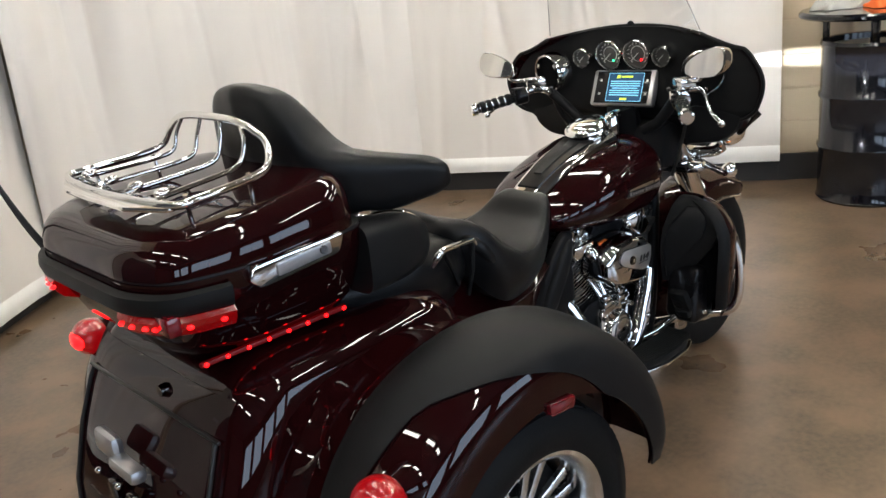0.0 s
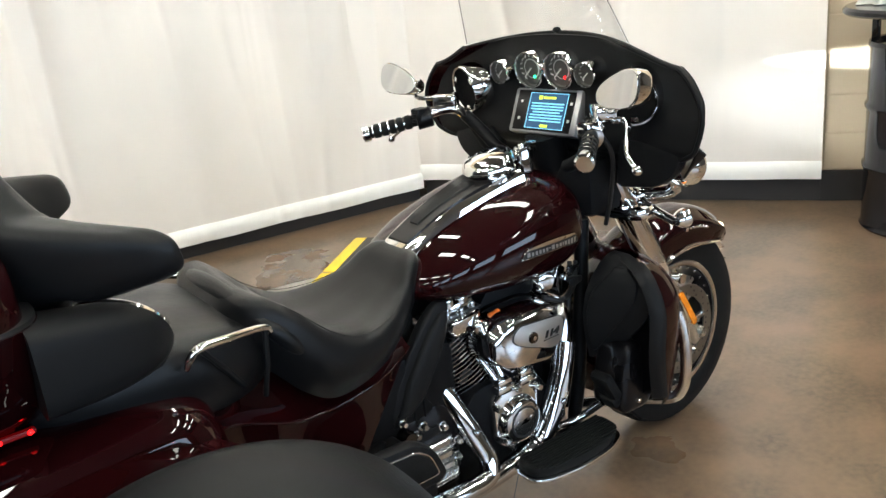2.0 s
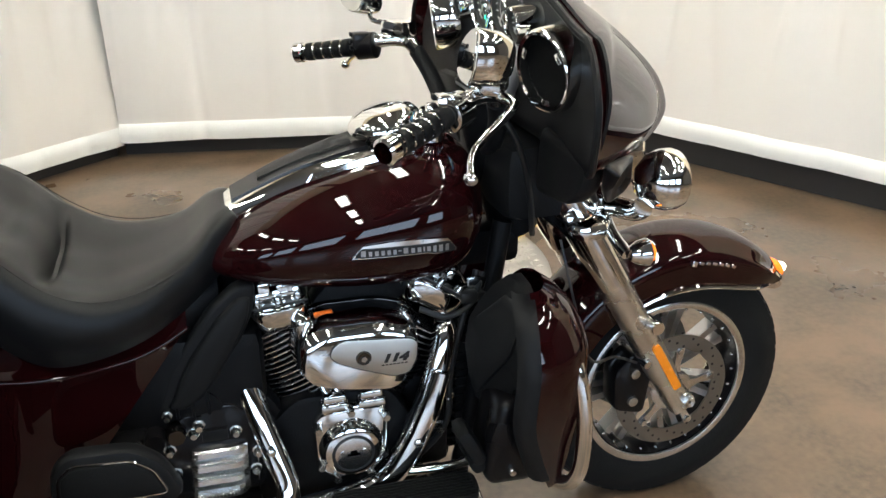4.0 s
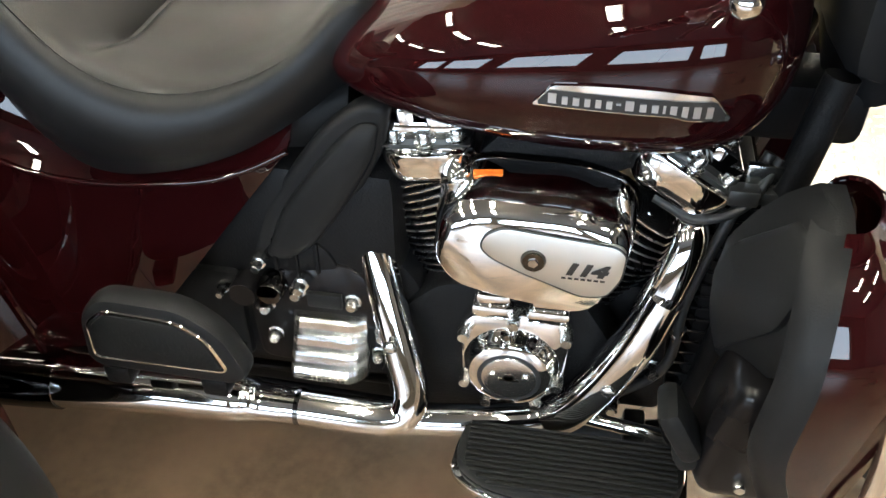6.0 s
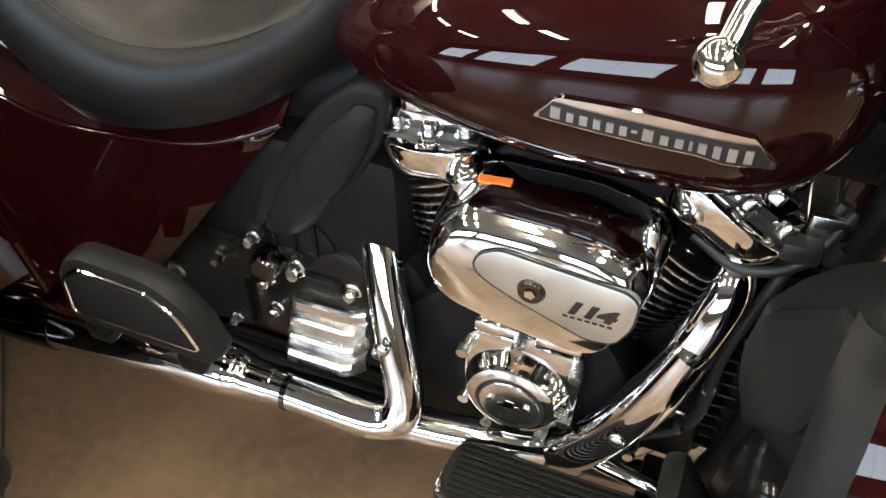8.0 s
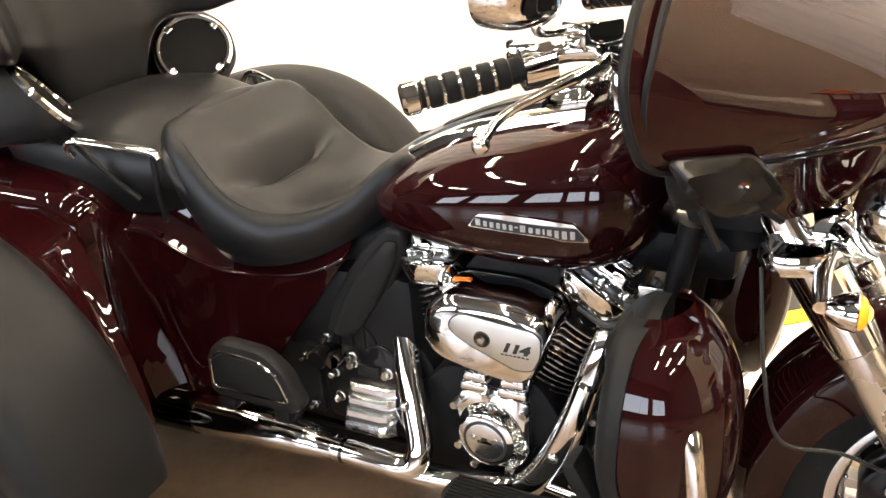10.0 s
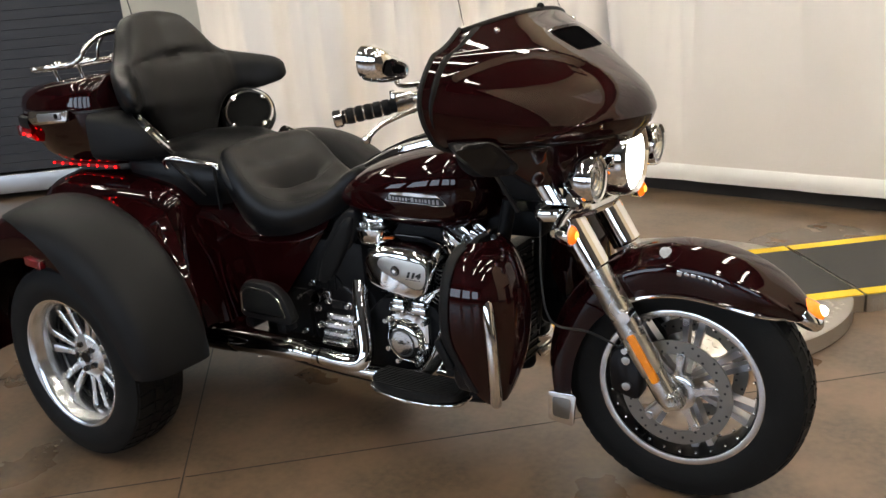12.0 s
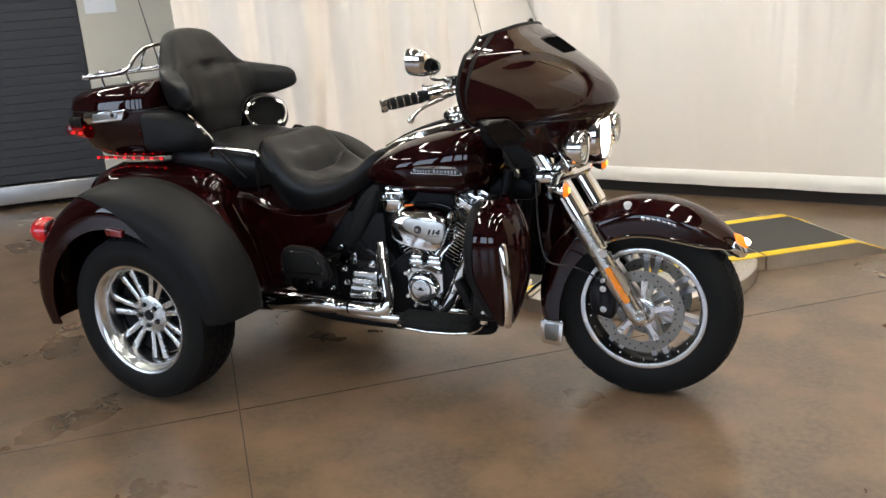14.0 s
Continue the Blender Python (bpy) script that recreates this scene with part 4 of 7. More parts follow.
def windshield():
    rows = []
    for v in np.linspace(0, 1, 14):
        z = 1.225 + 0.32 * v
        w = 0.280 - 0.085 * v - 0.07 * v ** 5
        row = []
        for u in np.linspace(-1, 1, 33):
            x = 1.234 - 0.105 * v + 0.072 * (1 - u * u)
            row.append(Vector((x, u * w, z - 0.06 * v ** 3 * u * u)))
        rows.append(row)
    o = part("windshield", shell(rows, 0.004), SHIELD, trike, "clear curved acrylic windshield")
    for col in (0, -1):
        part("shield_edge", tube([r[col] for r in rows[::2]], 0.0010, 6, 24), BLACK_CHROME, o, "dark cut edge of the acrylic")
    o.visible_shadow = False
    return o


windshield()


def gauge(y, z, r, x):
    t = Matrix.Rotation(radians(-8), 3, "Y")
    g = part("gauge", lathe([(0, 0.012), (r * 0.92, 0.012), (r * 0.92, 0.002)], (x, y, z), "x", 40, turn=t), DIAL, trike, "round dark dial with chrome bezel")
    part("bezel", lathe([(r * 0.95, 0.010), (r * 0.96, -0.004), (r * 0.985, -0.006), (r * 1.02, -0.002), (r * 1.05, 0.05)], (x, y, z), "x", 48, turn=t), CHROME, g, "chrome bezel ring")
    marks = None
    for k in range(13):
        a = radians(225 - 22.5 * k)
        p = Vector((x, y, z)) + t @ Vector((0.009, -r * 0.74 * math.cos(a), r * 0.74 * math.sin(a)))
        marks = box(p, (0.002, r * 0.04, r * 0.17), 0, t.to_4x4() @ Matrix.Rotation(a - math.pi / 2, 4, "X"), marks)
    part("marking", marks, WHITE_MARK, g)
    part("needle", box(Vector((x, y, z)) + t @ Vector((0.006, 0.2 * r, -0.18 * r)), (0.002, r * 0.06, r * 0.75), 0, t.to_4x4() @ Matrix.Rotation(radians(50), 4, "X")), WHITE_MARK, g)
    if r > 0.04:
        part("indicator", ball(Vector((x, y, z)) + t @ Vector((0.004, -0.3 * r, -0.4 * r)), (0.002, 0.004, 0.004), u=8, v=6), GREEN_LED if y > 0 else RED_LED, g)
        part("glare_ring", lathe([(r * 0.5, 0.0105), (r * 0.54, 0.0105), (r * 0.54, 0.012)], (x, y, z), "x", 32, turn=t), WHITE_MARK, g)


GX = 1.238
gauge(0.052, 1.158, 0.047, GX)
gauge(-0.052, 1.158, 0.047, GX)
gauge(0.150, 1.152, 0.032, GX - 0.012)
gauge(-0.150, 1.152, 0.032, GX - 0.012)
for s in (-1, 1):
    tt = Matrix.Rotation(radians(-8), 3, "Y") @ Matrix.Rotation(radians(-14 * s), 3, "Z")
    sp = part("dash_speaker", lathe([(0, 0.012), (0.058, 0.012), (0.06, 0.0)], (1.222, s * 0.292, 1.102), "x", 40, turn=tt), FABRIC, trike, "round dash speaker in a chrome ring")
    part("speaker_ring", lathe([(0.058, 0.012), (0.059, -0.004), (0.064, -0.006), (0.068, 0.0), (0.070, 0.05)], (1.222, s * 0.292, 1.102), "x", 48, turn=tt), CHROME, sp)
    for k in range(3):
        a = 2 * math.pi * k / 3 + 0.5
        part("speaker_tab", box(Vector((1.222, s * 0.292, 1.102)) + tt @ Vector((-0.002, 0.05 * math.cos(a), 0.05 * math.sin(a))), (0.004, 0.010, 0.018), 0.001, tt.to_4x4() @ Matrix.Rotation(a, 4, "X")), CHROME, sp)


def info_screen():
    c = Vector((1.232, 0.0, 1.054))
    t = Matrix.Rotation(radians(24), 4, "Y")

    def slab(x, y, z, sx, sy, sz, bev=0.0):
        return box(c + t.to_3x3() @ Vector((x, y, z)), (sx, sy, sz), bev, t)
    o = part("info_screen", slab(0.012, 0, 0, 0.03, 0.235, 0.118, 0.008), SILVER, trike, "dashboard display in a silver bezel")
    part("screen_glass", slab(-0.004, 0, 0, 0.004, 0.20, 0.104, 0.001), GLOSS, o, "black glass")
    part("screen_panel", slab(-0.0062, -0.012, 0, 0.001, 0.132, 0.092), SCREEN_DARK, o)
    edge = joined(slab(-0.0068, -0.012, 0.0455, 0.0012, 0.132, 0.0015), slab(-0.0068, -0.012, -0.0455, 0.0012, 0.132, 0.0015), slab(-0.0068, 0.0535, 0, 0.0012, 0.0015, 0.092), slab(-0.0068, -0.0775, 0, 0.0012, 0.0015, 0.092))
    part("screen_frame", edge, SCREEN_BLUE, o)
    part("screen_title", joined(slab(-0.0068, -0.016, 0.034, 0.0012, 0.042, 0.006), slab(-0.0068, 0.016, 0.034, 0.0012, 0.012, 0.010)), SCREEN_YELLOW, o, "yellow title bar")
    rnd = random.Random(3)
    for k in range(7):
        w = 0.112 - 0.03 * rnd.random() * (k in (3, 6))
        part("screen_text", slab(-0.0068, -0.012, 0.019 - 0.0075 * k, 0.0012, w, 0.0034), SCREEN_BLUE, o, "line of small blue text")
    part("screen_button", slab(-0.0068, -0.012, -0.039, 0.0012, 0.026, 0.007), SCREEN_YELLOW, o)
    for k in (-1, 1):
        part("screen_key", slab(-0.0066, 0.082, 0.022 * k, 0.0012, 0.007, 0.007), WHITE_MARK, o)
        part("screen_key", slab(-0.0066, -0.092, 0.022 * k, 0.0012, 0.007, 0.007), WHITE_MARK, o)


info_screen()


# headlamp cluster
def head_lamps():
    c = Vector((1.530, 0, 0.880))
    h = part("headlamp", lathe([(0.0, 0.014), (0.05, 0.012), (0.078, 0.0), (0.08, -0.03), (0.0, -0.04)], c, "x", 48), HEAD, trike, "lit white headlamp")
    part("headlamp_ring", lathe([(0.076, 0.004), (0.085, 0.012), (0.094, 0.0), (0.097, -0.05), (0.085, -0.10)], c, "x", 48), CHROME, h, "chrome headlamp ring")
    part("nacelle", lathe([(0.097, -0.05), (0.105, -0.08), (0.11, -0.16), (0.08, -0.22)], c, "x", 40), CHROME, h)
    for s in (-1, 1):
        p = Vector((1.505, s * 0.222, 0.872))
        l = part("spot_lamp", lathe([(0.0, 0.0), (0.03, 0.012), (0.048, 0.016), (0.048, 0.004), (0.0, -0.02)], p, "x", 36), SILVER, trike, "round auxiliary lamp in a chrome shell")
        part("lamp_shell", lathe([(0.046, 0.020), (0.053, 0.022), (0.057, 0.012), (0.057, -0.008), (0.050, -0.03), (0.03, -0.052), (0.0, -0.060)], p, "x", 40), CHROME, l, "chrome lamp shell")
        part("lamp_lens", lathe([(0.0, 0.026), (0.03, 0.024), (0.047, 0.018)], p, "x", 32), GLASS, l)
        for r in (0.012, 0.024, 0.036):
            part("reflector_ring", lathe([(r, 0.006 + r * 0.2), (r + 0.004, 0.010 + r * 0.2), (r + 0.006, 0.004 + r * 0.2)], p, "x", 28), CHROME, l)
        part("lamp_bar", tube([p + Vector((-0.04, 0, -0.05)), (1.46, s * 0.19, 0.805), (1.43, s * 0.10, 0.80), (1.43, 0, 0.80)], 0.02, 12, 16), CHROME, l)
        q = Vector((1.466, s * 0.246, 0.742))
        g = part("turn_signal", lathe([(0.0, -0.038), (0.013, -0.036), (0.023, -0.018), (0.0265, 0.0), (0.024, 0.002)], q, "x", 28), CHROME, trike, "bullet turn signal with lit amber lens")
        sl = part("signal_lens", ball(q + Vector((0.002, 0, 0)), (0.013, 0.0225, 0.0225)), AMBER_LED, g, "lit amber lens")
        part("signal_bulb", ball(q + Vector((0.012, 0, 0)), (0.006, 0.010, 0.010)), AMBER_CORE, sl)
        part("signal_arm", tube([q + Vector((-0.04, 0, 0)), q + Vector((-0.045, -s * 0.05, 0.02)), q + Vector((-0.04, -s * 0.1, 0.04))], 0.012, 10, 8), CHROME, g)
    part("clamp_cover", joined(prism(rounded([(1.335, -0.17), (1.36, -0.205), (1.42, -0.19), (1.47, -0.10), (1.485, 0.0), (1.47, 0.10), (1.42, 0.19), (1.36, 0.205), (1.335, 0.17)], 0.02), "xy", 0.752, 0.788, 0.012), prism(rounded([(-0.15, 0.79), (-0.12, 0.765), (0.12, 0.765), (0.15, 0.79), (0.13, 0.83), (-0.13, 0.83)], 0.015), "yz", 1.37, 1.45, 0.012)), CHROME, trike, "chrome fork clamp cover")


head_lamps()


# tank
TANK = spline([  # x, half width, bottom, top, roundness
    (0.683, 0.070, 0.736, 0.762, 2.1), (0.70, 0.122, 0.724, 0.790, 2.3), (0.75, 0.166, 0.710, 0.826, 2.5), (0.83, 0.197, 0.695, 0.866, 2.6), (0.93, 0.213, 0.684, 0.897, 2.7),
    (1.03, 0.218, 0.681, 0.920, 2.7), (1.10, 0.213, 0.687, 0.930, 2.7), (1.15, 0.192, 0.704, 0.926, 2.5), (1.185, 0.142, 0.738, 0.905, 2.2), (1.20, 0.060, 0.78, 0.87, 2.0)], 44)


def tank_side(x, z):
    """Half the tank's width at a place along it and a height."""
    w, z0, z1, p = (float(np.interp(x, [r[0] for r in TANK], [r[i] for r in TANK])) for i in (1, 2, 3, 4))
    return w * (1 - min(0.98, abs(2 * (z - (z0 + z1) / 2) / (z1 - z0))) ** p) ** (1 / p)


def tank():
    t = part("fuel_tank", loft([ring_yz(x, w, z0, z1, 48, p) for x, w, z0, z1, p in TANK]), PAINT, trike, "glossy dark maroon fuel tank")
    top = [(0.715, 0.812), (0.78, 0.846), (0.86, 0.880), (0.94, 0.902), (1.02, 0.921), (1.07, 0.932)]
    rows = []
    for (x, z), w in zip(spline(top, 20), np.linspace(0.056, 0.084, 20)):
        rows.append([Vector((x, y * w, z + h)) for y, h in ((-1.08, -0.02), (-1.0, 0.006), (-0.85, 0.014), (-0.6, 0.017), (0.6, 0.017), (0.85, 0.014), (1.0, 0.006), (1.08, -0.02))])
    c = part("console", loft(rows), CHROME, t, "long chrome tank console")
    rows = []
    for (x, z), w in zip(spline([(0.74, 0.8455), (0.84, 0.891), (0.93, 0.9195), (0.99, 0.9345)], 16), np.linspace(0.040, 0.060, 16)):
        rows.append([Vector((x, y * w, z + h)) for y, h in ((-1, -0.006), (-0.95, 0.002), (0.95, 0.002), (1, -0.006))])
    part("console_insert", loft(rows), GLOSS, c, "black console inlay")
    rows = []
    for (x, z), w in zip(spline([(0.79, 0.872), (0.88, 0.907), (0.965, 0.9315)], 10), np.linspace(0.016, 0.024, 10)):
        rows.append([Vector((x, y * w, z + h)) for y, h in ((-1, 0.0), (-0.8, 0.004), (0.8, 0.004), (1, 0.0))])
    part("console_slot", loft(rows), SATIN, c)
    tt = Matrix.Rotation(radians(-14), 3, "Y")
    part("fuel_cap", lathe([(0, 0.036), (0.035, 0.034), (0.058, 0.027), (0.068, 0.016), (0.070, 0.006), (0.066, 0.0), (0.05, -0.02)], (1.035, 0, 0.955), "z", 48, turn=tt), CHROME, t, "round chrome filler cap")
    part("ignition_switch", joined(lathe([(0, 0.03), (0.02, 0.03), (0.024, 0.02), (0.024, -0.03)], (1.115, -0.035, 0.962), "z", 20), box((1.13, -0.035, 0.987), (0.05, 0.018, 0.028), 0.005)), CHROME, t)
    for s in (-1, 1):
        def plaque(xs, z0f, z1f, lift, th, n=2):
            rows = []
            for x in xs:
                zs = [z0f(x) + (z1f(x) - z0f(x)) * k / (n - 1) for k in range(n)]
                ys = [tank_side(x, z) for z in zs]
                rows.append([Vector((x, s * (y + lift - th), z)) for y, z in zip(ys, zs)] + [Vector((x, s * (y + lift), z)) for y, z in reversed(list(zip(ys, zs)))])
            return loft(rows)
        B0, B1 = 0.929, 1.117
        xs = np.linspace(B0, B1, 40)
        u = lambda x: (x - B0) / (B1 - B0)
        low = lambda x: 0.7865 - 0.004 * max(0.0, min(1.0, (u(x) - 0.70) / 0.10)) - 0.001 * u(x)
        band = lambda x: 0.8035 - 0.001 * u(x)
        up = lambda x: low(x) + min(1.0, u(x) / 0.09, (1.015 - u(x)) / 0.11) * (0.0175 + 0.0080 * math.sin(math.pi * min(1, u(x) * 0.97 + 0.02)) ** 0.8 - low(x) + 0.7865)
        b = part("tank_badge", plaque(xs, lambda x: low(x) - 0.0018, up, 0.004, 0.012, 5), CHROME, t, "chrome tank badge with a dark band of raised silver marks")
        part("badge_band", plaque(xs[1:-1], low, lambda x: min(band(x), up(x) - 0.0012), 0.0052, 0.004, 3), BLACK_MARK, b, "black band of the badge")
        x0 = 0.9415
        for k, w in enumerate((13, 9, 10, 9, 9, 9, 5, 13, 10, 10, 4, 10, 9, 11, 10)):
            w1 = w * 0.000905
            tall = 0.0 if k in (0, 7) else 0.0020
            if k == 6:
                part("badge_mark", plaque((x0, x0 + w1), lambda x: low(x) + 0.0085, lambda x: low(x) + 0.0105, 0.0066, 0.003), SILVER, b)
            else:
                part("badge_mark", plaque((x0 + w1 * 0.16, x0 + w1 * 0.84), lambda x: low(x) + 0.0036, lambda x: band(x) - 0.0032 - tall, 0.0066, 0.003), SILVER, b)
            x0 += w1 + 0.0023
    return t


tank()


# seats
def cushion(keys, n=30, m=33):
    rows = []
    for x, w, zb, ze, zc in spline(keys, n):
        sec = spline([(-w * 0.86, zb), (-w * 0.98, zb + (ze - zb) * 0.35), (-w, zb + (ze - zb) * 0.68), (-w * 0.90, ze), (-w * 0.62, ze * 0.55 + zc * 0.45 + 0.004), (-w * 0.3, zc), (0, zc),
                      (w * 0.3, zc), (w * 0.62, ze * 0.55 + zc * 0.45 + 0.004), (w * 0.90, ze), (w, zb + (ze - zb) * 0.68), (w * 0.98, zb + (ze - zb) * 0.35), (w * 0.86, zb)], m)
        rows.append([Vector((x, y, z)) for y, z in sec])
    return loft(rows)


rider_bm = cushion([(0.755, 0.045, 0.79, 0.846, 0.850), (0.735, 0.085, 0.775, 0.862, 0.869), (0.70, 0.112, 0.755, 0.848, 0.857), (0.65, 0.145, 0.72, 0.806, 0.813), (0.58, 0.185, 0.686, 0.778, 0.780), (0.50, 0.212, 0.668, 0.778, 0.770),
                                    (0.42, 0.222, 0.668, 0.822, 0.798), (0.36, 0.218, 0.705, 0.882, 0.864), (0.315, 0.205, 0.755, 0.914, 0.912), (0.275, 0.175, 0.80, 0.912, 0.922), (0.25, 0.13, 0.85, 0.888, 0.898)], 110, 41)
for v in rider_bm.verts:
    # stitched crease across the dish, where the back of the seat rises
    if v.co.z > 0.74:
        c = v.co.x - 0.425
        v.co.z -= (0.024 * math.exp(-(c / 0.010) ** 2) - 0.022 * math.exp(-((c + 0.034) / 0.022) ** 2)) * math.exp(-(v.co.y / 0.145) ** 4)
rider = part("rider_seat", rider_bm, LEATHER, trike, "black vinyl bucket seat for the rider")
rider.location.z = -0.033
for s in (-1, 1):
    part("seam", tube([(0.30, s * 0.165, 0.918), (0.35, s * 0.19, 0.893), (0.43, s * 0.205, 0.818), (0.50, s * 0.196, 0.782), (0.58, s * 0.170, 0.780), (0.66, s * 0.126, 0.808), (0.715, s * 0.075, 0.858)], 0.0010, 6, 40), LEATHER, rider)
part("seat_roll", tube([(0.30, 0.19, 0.868), (0.285, 0.12, 0.900), (0.28, 0, 0.912), (0.285, -0.12, 0.900), (0.31, -0.19, 0.866), (0.35, -0.205, 0.815), (0.37, -0.195, 0.79)], [0.016, 0.02, 0.02, 0.02, 0.019, 0.017, 0.008], 12, 40), LEATHER, rider)
part("passenger_seat", cushion([(0.33, 0.10, 0.77, 0.825, 0.840), (0.30, 0.17, 0.755, 0.862, 0.876), (0.22, 0.215, 0.745, 0.890, 0.910), (0.10, 0.235, 0.75, 0.912, 0.938), (0.0, 0.235, 0.76, 0.912, 0.936), (-0.08, 0.225, 0.80, 0.905, 0.928), (-0.13, 0.20, 0.82, 0.89, 0.91)], 28), LEATHER, trike, "black vinyl passenger seat").location.z = -0.036
for s in (-1, 1):
    g = part("seat_rail", tube([(0.125, s * 0.272, 0.855), (0.13, s * 0.284, 0.873), (0.15, s * 0.286, 0.888), (0.21, s * 0.268, 0.880), (0.29, s * 0.238, 0.864), (0.304, s * 0.234, 0.850)], 0.0078, 12, 20), CHROME, trike, "chrome passenger hand rail")
    g.location = (-0.004, -0.024 * s, -0.016)
    part("rail_strap", tube([(0.294, s * 0.238, 0.858), (0.288, s * 0.235, 0.79), (0.278, s * 0.222, 0.72)], 0.006, 8), SATIN, g)
    part("rail_strap", tube([(0.155, s * 0.284, 0.88), (0.205, s * 0.258, 0.81), (0.235, s * 0.236, 0.765)], 0.006, 8), SATIN, g)


# passenger backrest
def backrest():
    path = [  # y, bottom, top, half thickness, how far it wraps forward
        (-0.336, 1.112, 1.122, 0.006, 0.176), (-0.330, 1.088, 1.142, 0.024, 0.170), (-0.312, 1.072, 1.158, 0.040, 0.150), (-0.288, 1.062, 1.168, 0.050, 0.118), (-0.260, 1.052, 1.178, 0.055, 0.082), (-0.230, 1.056, 1.188, 0.058, 0.048),
        (-0.200, 1.048, 1.202, 0.058, 0.022), (-0.172, 1.030, 1.232, 0.057, 0.008), (-0.142, 0.985, 1.286, 0.055, 0.002), (-0.105, 0.900, 1.325, 0.058, 0.0), (-0.05, 0.865, 1.340, 0.056, 0.0), (0, 0.865, 1.344, 0.056, 0.0)]
    path = path + [(-y, *rest) for y, *rest in path[-2::-1]]
    rings = []
    for y, a, b, h, wrap in spline(path, 97):
        crease = 0.020 * math.exp(-(y / 0.075) ** 2)
        ring = []
        for o, z in oval(0, (a + b) / 2, h, (b - a) / 2, 120, 3.2):
            dent = crease * math.exp(-((z - 1.200) / 0.014) ** 2) + 0.005 * math.exp(-((z - 1.196 + 0.25 * y * y) / 0.006) ** 2) * (abs(y) < 0.19) + 0.004 * math.exp(-((abs(y) - 0.205) / 0.006) ** 2) if o > 0 else 0
            full = (0.35 if o > 0 else 0) * min(1, max(0, (1.27 - z) / 0.12)) * min(1, max(0, (z - 1.0) / 0.14)) * max(0, 1 - abs(y) / 0.25)
            ring.append(Vector((-0.034 + wrap + o * (1 + full) - dent - 0.31 * (max(z, 1.06) - 0.95) * max(0.4, 1 - abs(y)), y - 0.006, z)))
        rings.append(ring)
    bk = part("backrest", loft(rings), LEATHER, trike, "black padded wrap-around passenger backrest")
    bk.location.z = -0.042
    for s in (-1, 1):
        n = Vector((0.50, -s * 0.62, 0.58)).normalized()
        tt = disc_turn(n)
        c = Vector((0.036, s * 0.208, 0.976))
        sp = part("speaker_pod", lathe([(0, 0.0), (0.074, 0.0), (0.086, -0.004), (0.090, -0.02), (0.086, -0.045), (0.06, -0.06), (0, -0.065)], c, "x", 40, turn=tt), SATIN, bk, "black rear speaker pod")
        part("speaker_cloth", lathe([(0, 0.004), (0.06, 0.003), (0.074, 0.001)], c, "x", 40, turn=tt), FABRIC, sp)
        part("speaker_ring", lathe([(0.073, 0.0), (0.075, 0.007), (0.081, 0.009), (0.087, 0.004), (0.089, -0.008)], c, "x", 48, turn=tt), CHROME, sp, "chrome speaker ring")
        for k in range(4):
            a = math.pi / 4 + math.pi / 2 * k
            part("ring_tab", box(c + tt @ Vector((0.006, 0.073 * math.cos(a), 0.073 * math.sin(a))), (0.006, 0.014, 0.018), 0.002, tt.to_4x4() @ Matrix.Rotation(a, 4, "X")), CHROME, sp)
        # side pod that carries the speaker, from an upright back end to the round front
        across = Vector((n.y * -s, n.x * s, 0)).normalized() * 1.0
        rise = n.cross(across)
        if rise.z < 0:
            rise = -rise
        rings = []
        for v in np.linspace(0, 1, 12):
            p = 4.6 - 1.9 * v
            ring = []
            for (a, b), (a1, b1) in zip(oval(0, 0, 1, 1, 48, p), oval(0, 0, 1, 1, 48, 2.2)):
                back = Vector((-0.120, s * (0.268 + 0.070 * a), 0.983 + 0.076 * b))
                mid = Vector((0.0, s * (0.262 + 0.074 * a) , 0.978 + 0.078 * b)) + Vector((0.060 * a - 0.050 * b, 0, 0))
                front = c + across * (0.090 * a1) + rise * (0.090 * b1) - n * 0.004
                ring.append(back * (1 - v) ** 2 + mid * (2 * v * (1 - v)) + front * v * v)
            rings.append(ring)
        part("side_pod", loft(rings), SATIN, bk, "matt black side pod")
    return bk


backrest()


# top box
def plan_ring(z, inset, front=-0.085):
    base = rounded([(-0.575, -0.20), (-0.53, -0.295), (-0.38, -0.338), (front, -0.325), (front, 0.325), (-0.38, 0.338), (-0.53, 0.295), (-0.575, 0.20)], 0.09, 8)
    cx = -0.33
    kx, ky = 1 - inset / 0.245, 1 - inset / 0.33
    kf = 1 - 0.25 * inset / 0.245
    return [Vector((cx + (x - cx) * (kx if x < cx else kf), y * ky, z)) for x, y in base]


